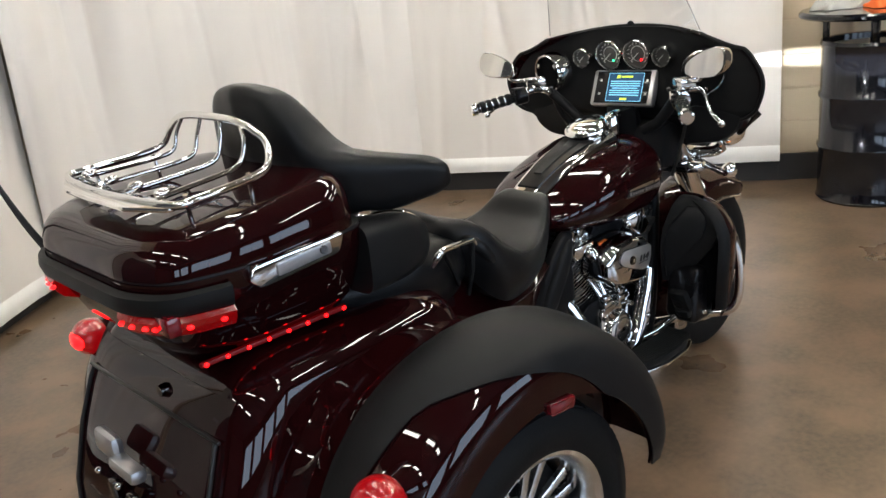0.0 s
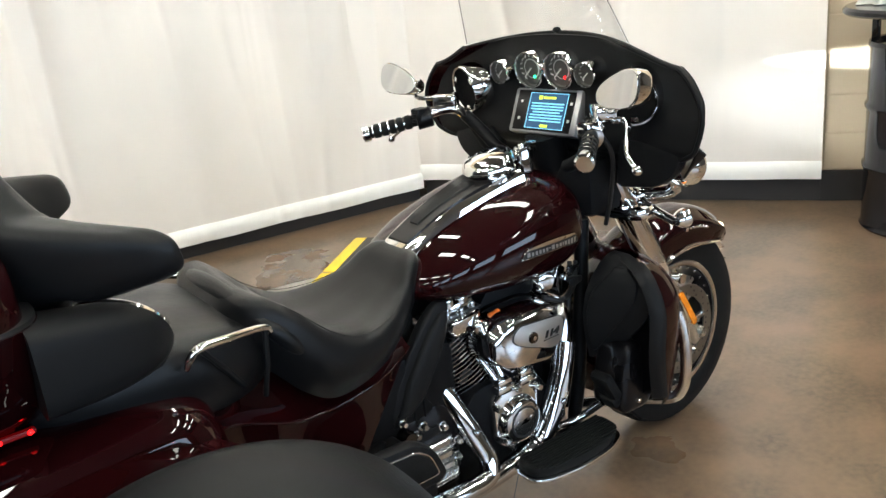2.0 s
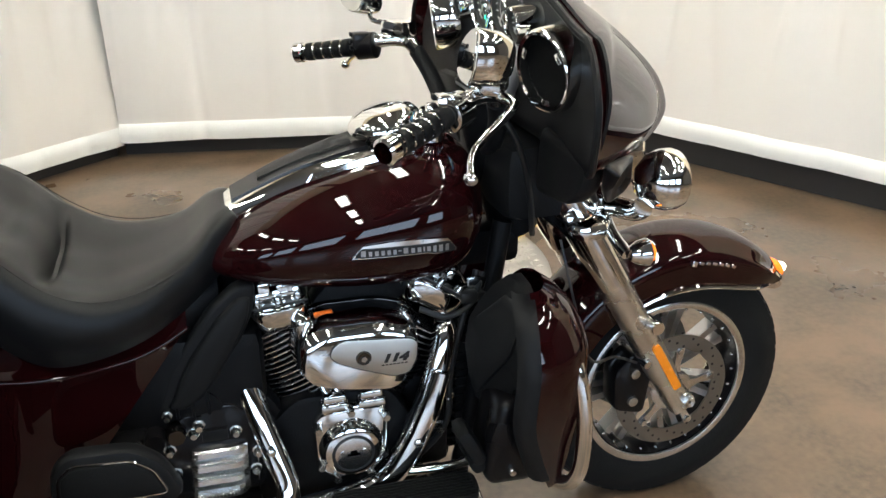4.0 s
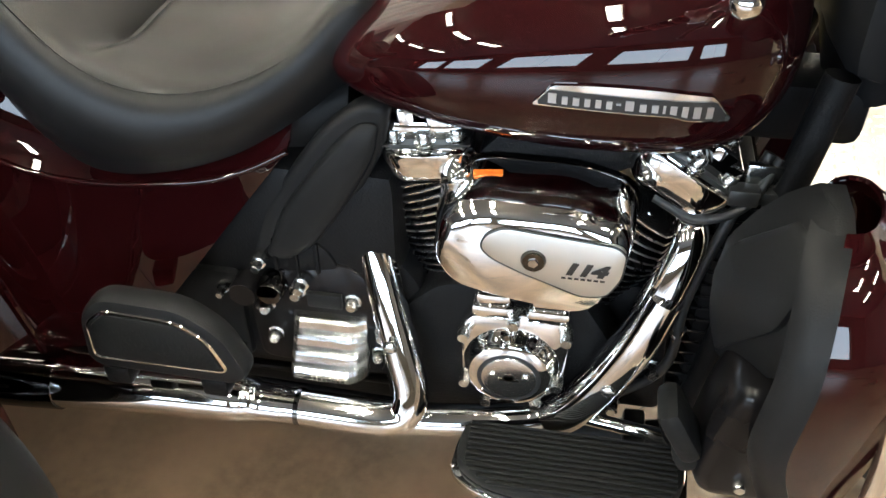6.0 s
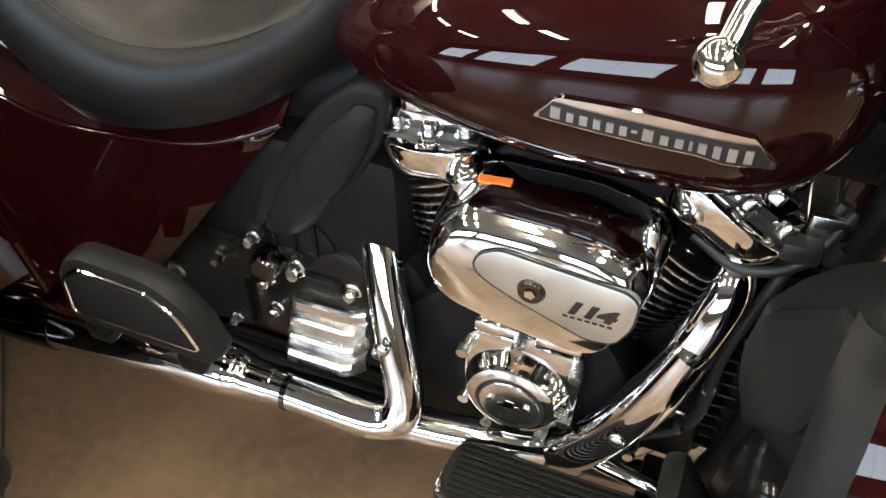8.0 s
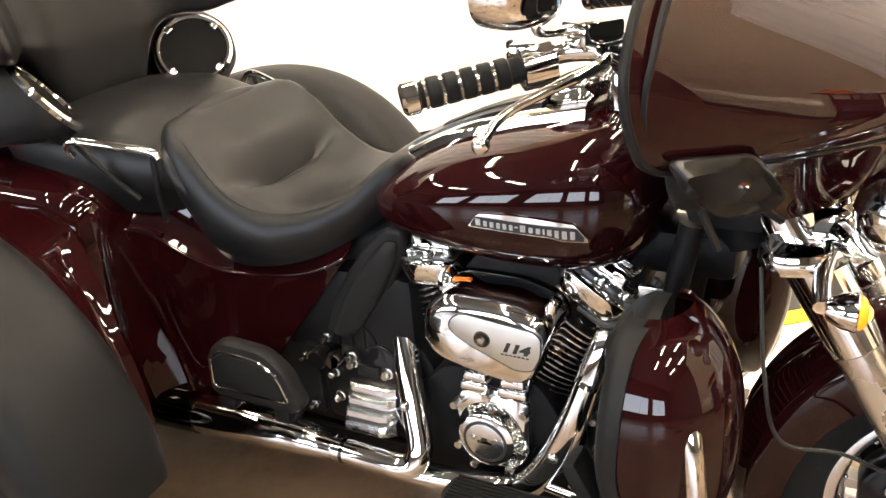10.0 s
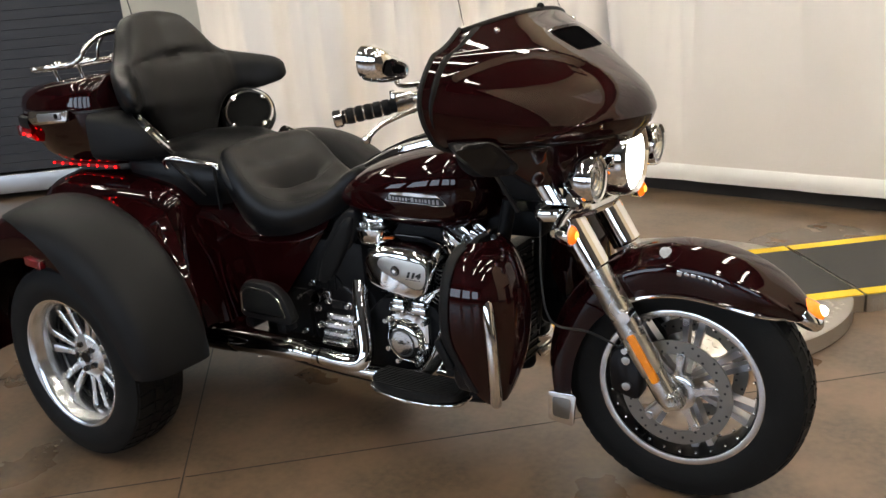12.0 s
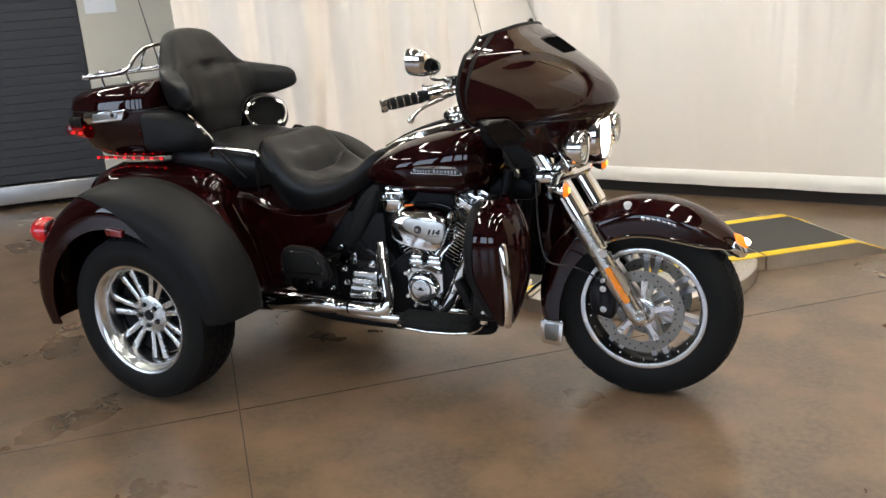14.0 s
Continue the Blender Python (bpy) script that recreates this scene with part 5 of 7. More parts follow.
def top_box():
    b = part("top_box", loft([plan_ring(z, i) for z, i in ((0.832, 0.105), (0.836, 0.085), (0.872, 0.047), (0.93, 0.020), (0.985, 0.004), (1.016, 0.0))]), PAINT, trike, "maroon hard-shell luggage top box")
    lid = []
    for z, inset in ((1.022, 0.0), (1.040, 0.001), (1.060, 0.006), (1.076, 0.018), (1.087, 0.038), (1.094, 0.068), (1.098, 0.11), (1.100, 0.16)):
        ring = plan_ring(z, inset, -0.105)
        for p in ring:
            p.z += 0.034 * min(1, max(0, (p.x + 0.50) / 0.40)) * min(1, (z - 1.022) / 0.06)
            p.x += 0.10 * max(0, z - 1.03) * (p.x < -0.40)
        lid.append(ring)
    part("lid", loft(lid), PAINT, b, "maroon lid that rises towards the backrest", sharp=30)
    part("seal", loft([plan_ring(1.015, 0.005), plan_ring(1.023, 0.005)]), BLACK_MARK, b)
    # black rim and red lamp bar round the rear
    rear = [p for p in plan_ring(1.0, 0) if p.x < -0.42]
    rear.sort(key=lambda p: p.y)
    rim = [[p + Vector((-0.004 if p.x < -0.5 else 0, math.copysign(o, p.y) if abs(p.y) > 0.15 else 0, 0)) * 1 + Vector((-o if abs(p.y) < 0.32 else 0, 0, z - 1.0)) for p in rear] for z, o in ((0.958, -0.006), (0.963, 0.008), (0.980, 0.012), (0.996, 0.010), (1.002, -0.004))]
    part("rear_rim", loft(rim, False, False), SATIN, b, "black rear rim")
    for s in (-1, 1):
        back = [p for p in rear if p.x < -0.43 and p.y * s > 0.12]

        def lens(p, z, o):
            return p + Vector((-o if abs(p.y) < 0.32 else 0, s * o if abs(p.y) > 0.15 else 0, z - 1.0))
        tl = part("tail_lamp_bar", loft([[lens(p, z, o) for p in back] for z, o in ((0.912, -0.03), (0.918, -0.004), (0.932, 0.006), (0.948, 0.010), (0.957, 0.004))], False, False), RED_LENS, b, "wrap-around red tail lamp")
        for k in range(7):
            p = back[int((k + 0.5) / 7 * len(back))]
            part("lamp_led", ball(lens(p, 0.937, 0.007), (0.0065, 0.0065, 0.0045), u=10, v=6), RED_LED, tl)
    for s in (-1, 1):
        lt = part("latch", prism(rounded([(-0.405, 0.996), (-0.38, 0.975), (-0.20, 0.990), (-0.182, 1.03), (-0.39, 1.022)], 0.010), "xz", s * 0.325, s * 0.350, 0.006), CHROME, b, "large chrome lid latch")
        part("latch_plate", prism(rounded([(-0.345, 0.988), (-0.22, 0.998), (-0.22, 1.022), (-0.345, 1.014)], 0.005), "xz", s * 0.343, s * 0.3545, 0.002), SILVER, lt)
        part("lock", lathe([(0, s * 0.358), (0.008, s * 0.358), (0.009, s * 0.354)], (-0.24, 0, 1.010), "y", 16), BLACK_CHROME, lt)
        part("rear_marker", box((-0.540, s * 0.280, 0.945), (0.03, 0.05, 0.04), 0.008), RED_REFLECTOR, b, "red side marker lamp")
        strip = part("led_strip", box((-0.305, s * 0.240, 0.827), (0.35, 0.012, 0.010), 0.003), RED_STRIP, trike, "narrow strip of lit red lamps")
        for k in range(8):
            part("led", ball((-0.470 + 0.0473 * k, s * 0.246, 0.827), (0.0050, 0.0044, 0.0045), u=10, v=6), RED_LED, strip)
    # luggage rack
    r = part("luggage_rack", tube([(-0.225, -0.150, 1.258), (-0.220, -0.20, 1.232), (-0.240, -0.225, 1.195), (-0.30, -0.242, 1.180), (-0.46, -0.258, 1.172), (-0.535, -0.235, 1.168), (-0.565, 0, 1.168),
                                   (-0.535, 0.235, 1.168), (-0.46, 0.258, 1.172), (-0.30, 0.242, 1.180), (-0.240, 0.225, 1.195), (-0.220, 0.20, 1.232), (-0.225, 0.150, 1.258), (-0.228, 0.08, 1.270), (-0.228, -0.08, 1.270), (-0.225, -0.150, 1.258)], 0.0085, 12, 120), CHROME, b, "chrome tubular luggage rack")
    r.location, r.scale = (-0.068, 0, -0.024), (0.76, 1.0, 1)
    for y in (-0.145, -0.05, 0.05, 0.145):
        part("rack_bar", tube([(-0.226, y * 0.85, 1.264), (-0.240, y, 1.228), (-0.258, y, 1.194), (-0.30, y * 1.05, 1.182), (-0.42, y * 1.15, 1.176), (-0.545 + abs(y) * 0.1, y * 1.25, 1.172)], 0.0055, 10, 30), CHROME, r)
    part("rack_plate", prism(rounded([(-0.60, -0.14), (-0.54, -0.25), (-0.50, -0.23), (-0.51, -0.07), (-0.525, 0.0), (-0.51, 0.07), (-0.50, 0.23), (-0.54, 0.25), (-0.60, 0.14)], 0.02), "xy", 1.156, 1.166, 0.004), CHROME, r, "chrome rear plate of the rack")
    for y in (-0.17, -0.057, 0.057, 0.17):
        part("rack_clip", ball((-0.505, y, 1.178), (0.022, 0.013, 0.010)), CHROME, r)
    for s in (-1, 1):
        for x, z in ((-0.29, 1.180), (-0.47, 1.172)):
            part("rack_leg", tube([(x, s * 0.205, z), (x + 0.01, s * 0.195, 1.105)], 0.006, 10), CHROME, r)
    a = part("antenna", tube([(-0.535, 0.30, 0.985), (-0.575, 0.305, 1.08), (-0.63, 0.315, 1.25), (-0.70, 0.33, 1.5)], [0.009, 0.007, 0.003, 0.0015], 8, 16), CABLE, b, "black whip antenna")
    part("antenna_base", ball((-0.533, 0.30, 0.982), (0.016, 0.016, 0.016)), SATIN, a)
    return b


top_box()


# rear body: trunk, deck and side panels
def body_ring(z, x0, x1, w, r=0.08):
    return [Vector((x, y, z)) for x, y in rounded([(x0, -w * 0.86), (x0 + 0.07, -w), (x1, -w * 0.9), (x1 + 0.03, 0), (x1, w * 0.9), (x0 + 0.07, w), (x0, w * 0.86)], r, 6)]


body = part("rear_body", loft([body_ring(z, a, b, w) for z, a, b, w in spline([(0.24, -0.56, 0.16, 0.35), (0.30, -0.60, 0.17, 0.375), (0.42, -0.585, 0.17, 0.38), (0.56, -0.545, 0.16, 0.37), (0.66, -0.505, 0.16, 0.36), (0.73, -0.47, 0.15, 0.345), (0.775, -0.435, 0.12, 0.32), (0.806, -0.38, 0.06, 0.25)], 26)]), PAINT, trike, "glossy maroon rear body with trunk")


def trunk_lid():
    def face(z):
        return float(np.interp(z, [0.30, 0.42, 0.56, 0.66, 0.73, 0.765], [-0.600, -0.585, -0.545, -0.505, -0.470, -0.437]))
    rows = []
    for z in np.linspace(0.315, 0.755, 18):
        w = float(np.interp(z, [0.315, 0.45, 0.65, 0.755], [0.325, 0.33, 0.315, 0.295]))
        rows.append([Vector((face(z) - 0.012 + 0.010 * abs(u) ** 6, u * w, z)) for u in np.linspace(-1, 1, 21)])
    lid = part("trunk_lid", shell(rows, 0.008), PAINT, body, "glossy dark maroon trunk lid")
    part("lid_split", box((face(0.69) - 0.012, 0, 0.69), (0.008, 0.60, 0.008), 0.002), BLACK_MARK, lid)
    for s in (-1, 1):
        part("lid_edge_seal", tube([(face(z) - 0.010, s * float(np.interp(z, [0.315, 0.45, 0.65, 0.755], [0.302, 0.307, 0.292, 0.272])), z) for z in (0.33, 0.42, 0.56, 0.66, 0.69)], 0.005), BLACK_MARK, lid)
    part("lid_lock", lathe([(0, -0.02), (0.012, -0.02), (0.014, -0.014), (0.014, 0.0)], (face(0.725) - 0.006, -0.06, 0.725), "x", 20), BLACK_CHROME, lid)
    br = part("plate_bracket", joined(box((face(0.55) - 0.035, 0.06, 0.60), (0.03, 0.10, 0.06), 0.018), box((face(0.55) - 0.04, -0.03, 0.575), (0.04, 0.12, 0.035), 0.014)), SILVER, lid, "pale bracket for the number plate")
    part("bracket_foot", box((face(0.5) - 0.03, 0.06, 0.47), (0.02, 0.03, 0.09), 0.006), BLACK_CHROME, br)
    part("bracket_foot", box((face(0.5) - 0.03, -0.03, 0.47), (0.02, 0.03, 0.09), 0.006), BLACK_CHROME, br)
    for y in (-0.08, 0.0, 0.10):
        part("bracket_bolt", ball((face(0.5) - 0.052, y - 0.03, 0.545), (0.008, 0.008, 0.008), u=10, v=6), CHROME, br)
    part("lower_reflector", box((face(0.42) - 0.014, 0.0, 0.41), (0.008, 0.10, 0.028), 0.004), RED_REFLECTOR, lid)
    for s in (-1, 1):
        part("rear_reflector", box((-0.50, s * 0.372, 0.52), (0.012, 0.02, 0.06), 0.005), RED_REFLECTOR, body)


trunk_lid()


# rear fenders
FEN = [  # angle, inner root, valley, hump, shoulder, lip, lip end, how far out
    (186, 0.46, 0.445, 0.455, 0.435, 0.40, 0.350, 0.97), (168, 0.50, 0.475, 0.478, 0.455, 0.415, 0.352, 0.99), (140, 0.52, 0.475, 0.488, 0.465, 0.42, 0.352, 1.0),
    (110, 0.46, 0.440, 0.488, 0.468, 0.42, 0.350, 1.0), (90, 0.43, 0.428, 0.486, 0.466, 0.42, 0.348, 1.0), (65, 0.40, 0.41, 0.482, 0.464, 0.415, 0.348, 1.0),
    (40, 0.37, 0.40, 0.474, 0.458, 0.415, 0.350, 1.0), (15, 0.355, 0.39, 0.458, 0.446, 0.41, 0.355, 0.99), (5, 0.35, 0.38, 0.447, 0.437, 0.40, 0.36, 0.97)]


def fender_section(row, n=31):
    ang, i0, va, hu, sh, li, en, o = row
    a = radians(ang)
    k = float(np.interp(ang, [0, 40, 90], [0.13, 0.10, 0.0]))
    sec = spline([(i0 + 0.01, 0.26 + k * 1.2), (i0, 0.31 + k), (va, 0.40 + k * 0.45), (hu - 0.006, 0.48), (hu, 0.555), (sh, 0.648 * o), (li, 0.684 * o), (en, 0.687 * o)], n)
    return [Vector((r * math.cos(a), -y, 0.320 + r * math.sin(a))) for r, y in sec]


def rear_fender():
    rows = [fender_section(r) for r in spline(FEN, 60)]
    bm = shell(rows, 0.006)
    for o in pair("rear_fender", bm, PAINT, trike, "broad glossy maroon rear mudguard"):
        s = -1 if o.data.vertices[0].co.y < 0 else 1
        sec = spline(FEN, 60)
        rws = []
        for r in sec:
            ang = r[0]
            if not 4 <= ang <= 158:
                continue
            end = float(np.interp(ang, [60, 92, 120, 158], [1.0, 0.84, 0.62, 0.54]))
            beg = float(np.interp(ang, [0, 40, 100, 158], [0.20, 0.30, 0.35, 0.42]))
            full = fender_section(r, 61)
            a = radians(ang)
            core = Vector((0.36 * math.cos(a), -0.51, 0.320 + 0.36 * math.sin(a)))
            row = []
            for k in range(25):
                u = (beg + (end - beg) * k / 24) * 60
                j = min(59, int(u))
                p = full[j].lerp(full[j + 1], u - j)
                row.append(p + (p - core).normalized() * 0.007)
            rws.append([Vector((p.x, p.y * -s, p.z)) for p in row])
        part("fender_cover", shell(rws, 0.004), COVER, o, "black vinyl cover over the front of the mudguard")
        part("fender_reflector", prism(rounded([(-0.003, 0.650), (0.067, 0.643), (0.072, 0.668), (-0.006, 0.676)], 0.006), "xz", s * 0.678, s * 0.697, 0.004), RED_REFLECTOR, o, "oblong red side reflector")
        c = Vector((-0.383, s * 0.622, 0.632))
        l = part("tail_lamp", ball(c, (0.052, 0.054, 0.050)), TAIL_RED, o, "round lit red tail lamp")
        part("tail_lamp_base", lathe([(0.030, -0.02), (0.042, 0.045), (0.046, 0.055), (0.05, 0.075), (0.03, 0.09)], c, "x", 32), PAINT, l)
        part("tail_lamp_bulb", ball(c + Vector((-0.03, 0, 0)), (0.025, 0.04, 0.03)), RED_LED, l)


rear_fender()


# side panels under the seat
def side_panels():
    for s in (-1, 1):
        top = [(0.09, 0.700), (0.149, 0.681), (0.221, 0.664), (0.328, 0.619), (0.42, 0.607), (0.53, 0.616), (0.59, 0.632), (0.64, 0.656)]
        low = [(0.20, 0.30), (0.24, 0.30), (0.28, 0.31), (0.36, 0.335), (0.43, 0.39), (0.49, 0.462), (0.56, 0.553), (0.632, 0.645)]
        tp, lw = spline(top, 30), spline(low, 30)
        rows = []
        for i in range(30):
            (x1, z1), (x0, z0) = tp[i], lw[i]
            row = []
            for k in range(15):
                v = k / 14
                x, z = x0 + (x1 - x0) * v, z0 + (z1 - z0) * v
                y = 0.200 + 0.006 * v ** 3 - 0.055 * (i / 29) ** 1.5 + 0.060 * max(0, 1 - i / 9) ** 2
                row.append(Vector((x, s * y, z)))
            rows.append([Vector((x0, s * 0.14, z0)), *row, row[-1] + Vector((0, -s * 0.014, 0.008)), row[-1] + Vector((0, -s * 0.030, 0.024)), row[-1] + Vector((-0.004, -s * 0.045, 0.060)), row[-1] + Vector((-0.010, -s * 0.055, 0.095))])
        p = part("side_panel", shell(rows, 0.004), PAINT, trike, "glossy maroon side panel under the seat")
        part("panel_crease", tube([r[15] + Vector((0, -s * 0.0015, 0)) for r in rows], 0.0042, 10), PAINT, p)
        part("panel_edge", tube([(0.150, s * 0.232, 0.678), (0.195, s * 0.232, 0.59), (0.24, s * 0.230, 0.50), (0.275, s * 0.228, 0.34)], 0.006, 8, 16), PAINT, p)
    part("seat_base", loft([ring_yz(x, w, a, b, 24, 3) for x, w, a, b in ((-0.05, 0.18, 0.60, 0.80), (0.2, 0.165, 0.52, 0.74), (0.45, 0.13, 0.52, 0.66), (0.58, 0.11, 0.56, 0.68), (0.70, 0.085, 0.60, 0.73))]), SATIN, trike, "black frame under the seat")


side_panels()


# engine
def cylinder(base, top, r, label):
    d = (top - base).normalized()
    n = 15
    L = (top - base).length
    prof = []
    for k in range(n):
        h0 = L * k / n
        prof += [(r * 0.80, h0), (r * 0.80, h0 + L / n * 0.55), (r, h0 + L / n * 0.58), (r, h0 + L / n * 0.97)]
    tt = d.to_track_quat("Z", "Y").to_matrix()
    o = part("cylinder", lathe([(0, 0)] + prof + [(0, L)], base, "z", 40, turn=tt), CYL, trike, label)
    for k in range(1, n):
        h = L * (k + 0.78) / n
        part("fin_edge", lathe([(r * 0.99, h - L / n * 0.10), (r * 1.008, h - L / n * 0.08), (r * 1.008, h + L / n * 0.08), (r * 0.99, h + L / n * 0.10)], base, "z", 40, turn=tt), SATIN_ALU, o)
    return o


CB = Vector((0.895, 0, 0.40))
d_rear, d_front = Vector((-0.42, 0, 0.907)), Vector((0.62, 0, 0.785))
cylinder(CB + d_rear * 0.06, CB + d_rear * 0.235, 0.122, "black finned rear cylinder")
cylinder(CB + d_front * 0.06, CB + d_front * 0.255, 0.134, "black finned front cylinder")


def rocker(c, turn, long):
    """A rocker cover: the boat-shaped chrome lower shell, the flat lid above it and its bolts."""
    rot = Matrix.Rotation(turn, 4, "Y")
    at = lambda x, y, z: c + rot.to_3x3() @ Vector((x, y, z))
    rows = []
    for y, kx, kz in ((0.155, 0.86, 0.9), (0.03, 0.94, 0.96), (0.0, 1.0, 1.0), (-0.010, 0.985, 0.98), (-0.020, 0.94, 0.93), (-0.029, 0.86, 0.84), (-0.036, 0.75, 0.71), (-0.041, 0.58, 0.54), (-0.0445, 0.36, 0.33), (-0.046, 0.12, 0.10)):
        rows.append([at(x * kx, y, 0.026 - (0.026 - z) * kz) for x, z in rounded([(-long, 0.026), (-long * 0.97, -0.004), (-long * 0.68, -0.032), (long * 0.68, -0.032), (long * 0.97, -0.004), (long, 0.026)], 0.024, 8)])
    rk = part("rocker_box", loft(rows), CHROME, trike, "polished chrome rocker cover")
    part("rocker_lid", joined(box(at(0, 0.07, 0.040), (long * 1.62, 0.17, 0.026), 0.009, rot), box(at(0, 0.08, 0.060), (long * 1.15, 0.13, 0.022), 0.009, rot)), CHROME, rk)
    part("rocker_gasket", box(at(0, 0.07, 0.0275), (long * 1.9, 0.19, 0.003), 0.0, rot), BLACK_MARK, rk)
    for u in (-0.66, 0.0, 0.66):
        part("rocker_bolt", lathe([(0, 0.016), (0.007, 0.016), (0.009, 0.012), (0.009, 0.004), (0.013, 0.003), (0.013, 0.0)], at(u * long, -0.012 if u else -0.018, 0.027), "z", 10, turn=rot.to_3x3()), BOLT, rk)
    part("rocker_bracket", joined(box(at(long * 0.3, -0.006, 0.044), (0.030, 0.016, 0.034), 0.004, rot), box(at(-long * 0.38, -0.004, 0.048), (0.022, 0.018, 0.042), 0.004, rot)), CHROME, rk)


rocker(Vector((0.806, -0.116, 0.648)), radians(-6), 0.056)
rocker(Vector((1.092, -0.108, 0.648)), radians(33), 0.068)
part("rocker_plate", prism(rounded([(0.86, 0.655), (0.90, 0.70), (1.02, 0.70), (1.05, 0.66), (1.0, 0.63), (0.90, 0.63)], 0.012), "xz", -0.06, -0.118, 0.006), FIN, trike, "black bracket between the rocker covers")

part("crankcase", joined(prism(rounded([(0.74, 0.22), (1.06, 0.22), (1.08, 0.34), (1.0, 0.47), (0.82, 0.47), (0.73, 0.38)], 0.03), "xz", -0.14, 0.14, 0.012),
                         prism(rounded([(0.50, 0.27), (0.78, 0.25), (0.80, 0.44), (0.74, 0.52), (0.53, 0.50)], 0.03), "xz", -0.13, 0.13, 0.015)), FIN, trike, "black engine and gearbox case")
part("frame_tube", tube([(1.24, -0.10, 0.78), (1.20, -0.12, 0.55), (1.16, -0.12, 0.27), (1.08, -0.12, 0.20), (0.5, -0.12, 0.20), (0.2, -0.12, 0.26)], 0.019, 12, 50), FIN, trike)
part("frame_tube", tube([(1.24, 0.10, 0.78), (1.20, 0.12, 0.55), (1.16, 0.12, 0.27), (1.08, 0.12, 0.20), (0.5, 0.12, 0.20), (0.2, 0.12, 0.26)], 0.019, 12, 50), FIN, trike)
part("battery_box", box((0.55, 0, 0.45), (0.44, 0.29, 0.36), 0.03), FIN, trike)
part("oil_filter_housing", box((1.09, 0, 0.33), (0.12, 0.17, 0.24), 0.03), FIN, trike, "black engine front mount")
part("frame_spine", box((1.0, 0, 0.70), (0.6, 0.10, 0.08), 0.02), FIN, trike)
part("steering_head", tube([(1.22, 0, 1.0), (1.30, 0, 0.72)], 0.05, 16), FIN, trike)
cooler = part("oil_cooler", box((1.172, 0, 0.44), (0.05, 0.20, 0.36), 0.012), FIN, trike, "black finned oil cooler between the frame tubes")
for k in range(17):
    part("cooler_fin", box((1.165, 0, 0.275 + 0.0205 * k), (0.075, 0.205, 0.0035)), CYL, cooler)


def engine_clutter():
    """Hoses, brackets and bolts that fill the space round the cases."""
    case = part("gearbox_top", joined(prism(rounded([(0.57, 0.47), (0.690, 0.47), (0.682, 0.50), (0.660, 0.522), (0.61, 0.525)], 0.014), "xz", -0.10, -0.150, 0.008),
                                      prism(rounded([(0.40, 0.30), (0.55, 0.30), (0.55, 0.46), (0.48, 0.46), (0.40, 0.36)], 0.014), "xz", -0.12, -0.156, 0.008)), FIN, trike, "black bracket plates on the gearbox")
    part("frame_plate", joined(prism(rounded([(0.30, 0.235), (0.80, 0.215), (0.82, 0.30), (0.56, 0.335), (0.34, 0.31)], 0.014), "xz", -0.085, -0.128, 0.008), box((0.62, -0.132, 0.262), (0.30, 0.012, 0.012), 0.004)), FIN, case, "black lower frame plate")
    for k in range(3):
        part("case_rib", box((0.605 + 0.028 * k, -0.151, 0.497), (0.006, 0.006, 0.05), 0.002), FIN, case)
    for x, z, r in ((0.453, 0.386, 0.010), (0.432, 0.345, 0.007), (0.64, 0.462, 0.008), (0.587, 0.492, 0.007), (0.535, 0.33, 0.006), (0.53, 0.44, 0.006)):
        part("hex_bolt", lathe([(0, -0.182), (r * 0.8, -0.182), (r, -0.178), (r, -0.168), (r * 1.5, -0.167), (r * 1.5, -0.155)], (x, 0, z), "y", 6), BOLT, case)
    front = part("engine_mount", joined(box((1.075, -0.095, 0.30), (0.11, 0.05, 0.10), 0.014), box((1.10, -0.10, 0.385), (0.045, 0.045, 0.10), 0.012)), FIN, trike, "black engine mount at the frame front")
    for x, z in ((1.035, 0.33), (0.985, 0.333), (1.10, 0.42), (1.105, 0.35), (1.06, 0.27)):
        part("mount_bolt", lathe([(0, -0.150), (0.007, -0.150), (0.009, -0.146), (0.009, -0.13), (0.013, -0.129), (0.013, -0.115)], (x, 0, z), "y", 6), BOLT, front)
    for pts, r in (([(1.06, -0.11, 0.26), (1.12, -0.135, 0.36), (1.13, -0.13, 0.48), (1.16, -0.12, 0.60), (1.19, -0.10, 0.68)], 0.007),
                   ([(1.07, -0.12, 0.62), (1.12, -0.135, 0.605), (1.17, -0.13, 0.625), (1.20, -0.11, 0.68)], 0.006)):
        part("wire_loom", tube(pts, r, 10, 24), CABLE, front)
    part("hose_clamp", tube([(1.126, -0.132, 0.415), (1.129, -0.131, 0.430)], 0.0095, 12), BOLT, front)
    part("wire_plug", joined(box((1.165, -0.128, 0.640), (0.035, 0.022, 0.022), 0.004), box((1.195, -0.12, 0.635), (0.022, 0.018, 0.018), 0.004)), CABLE, front)
    part("horn_bracket", box((1.19, -0.115, 0.66), (0.05, 0.012, 0.03), 0.004), BOLT, front)


engine_clutter()


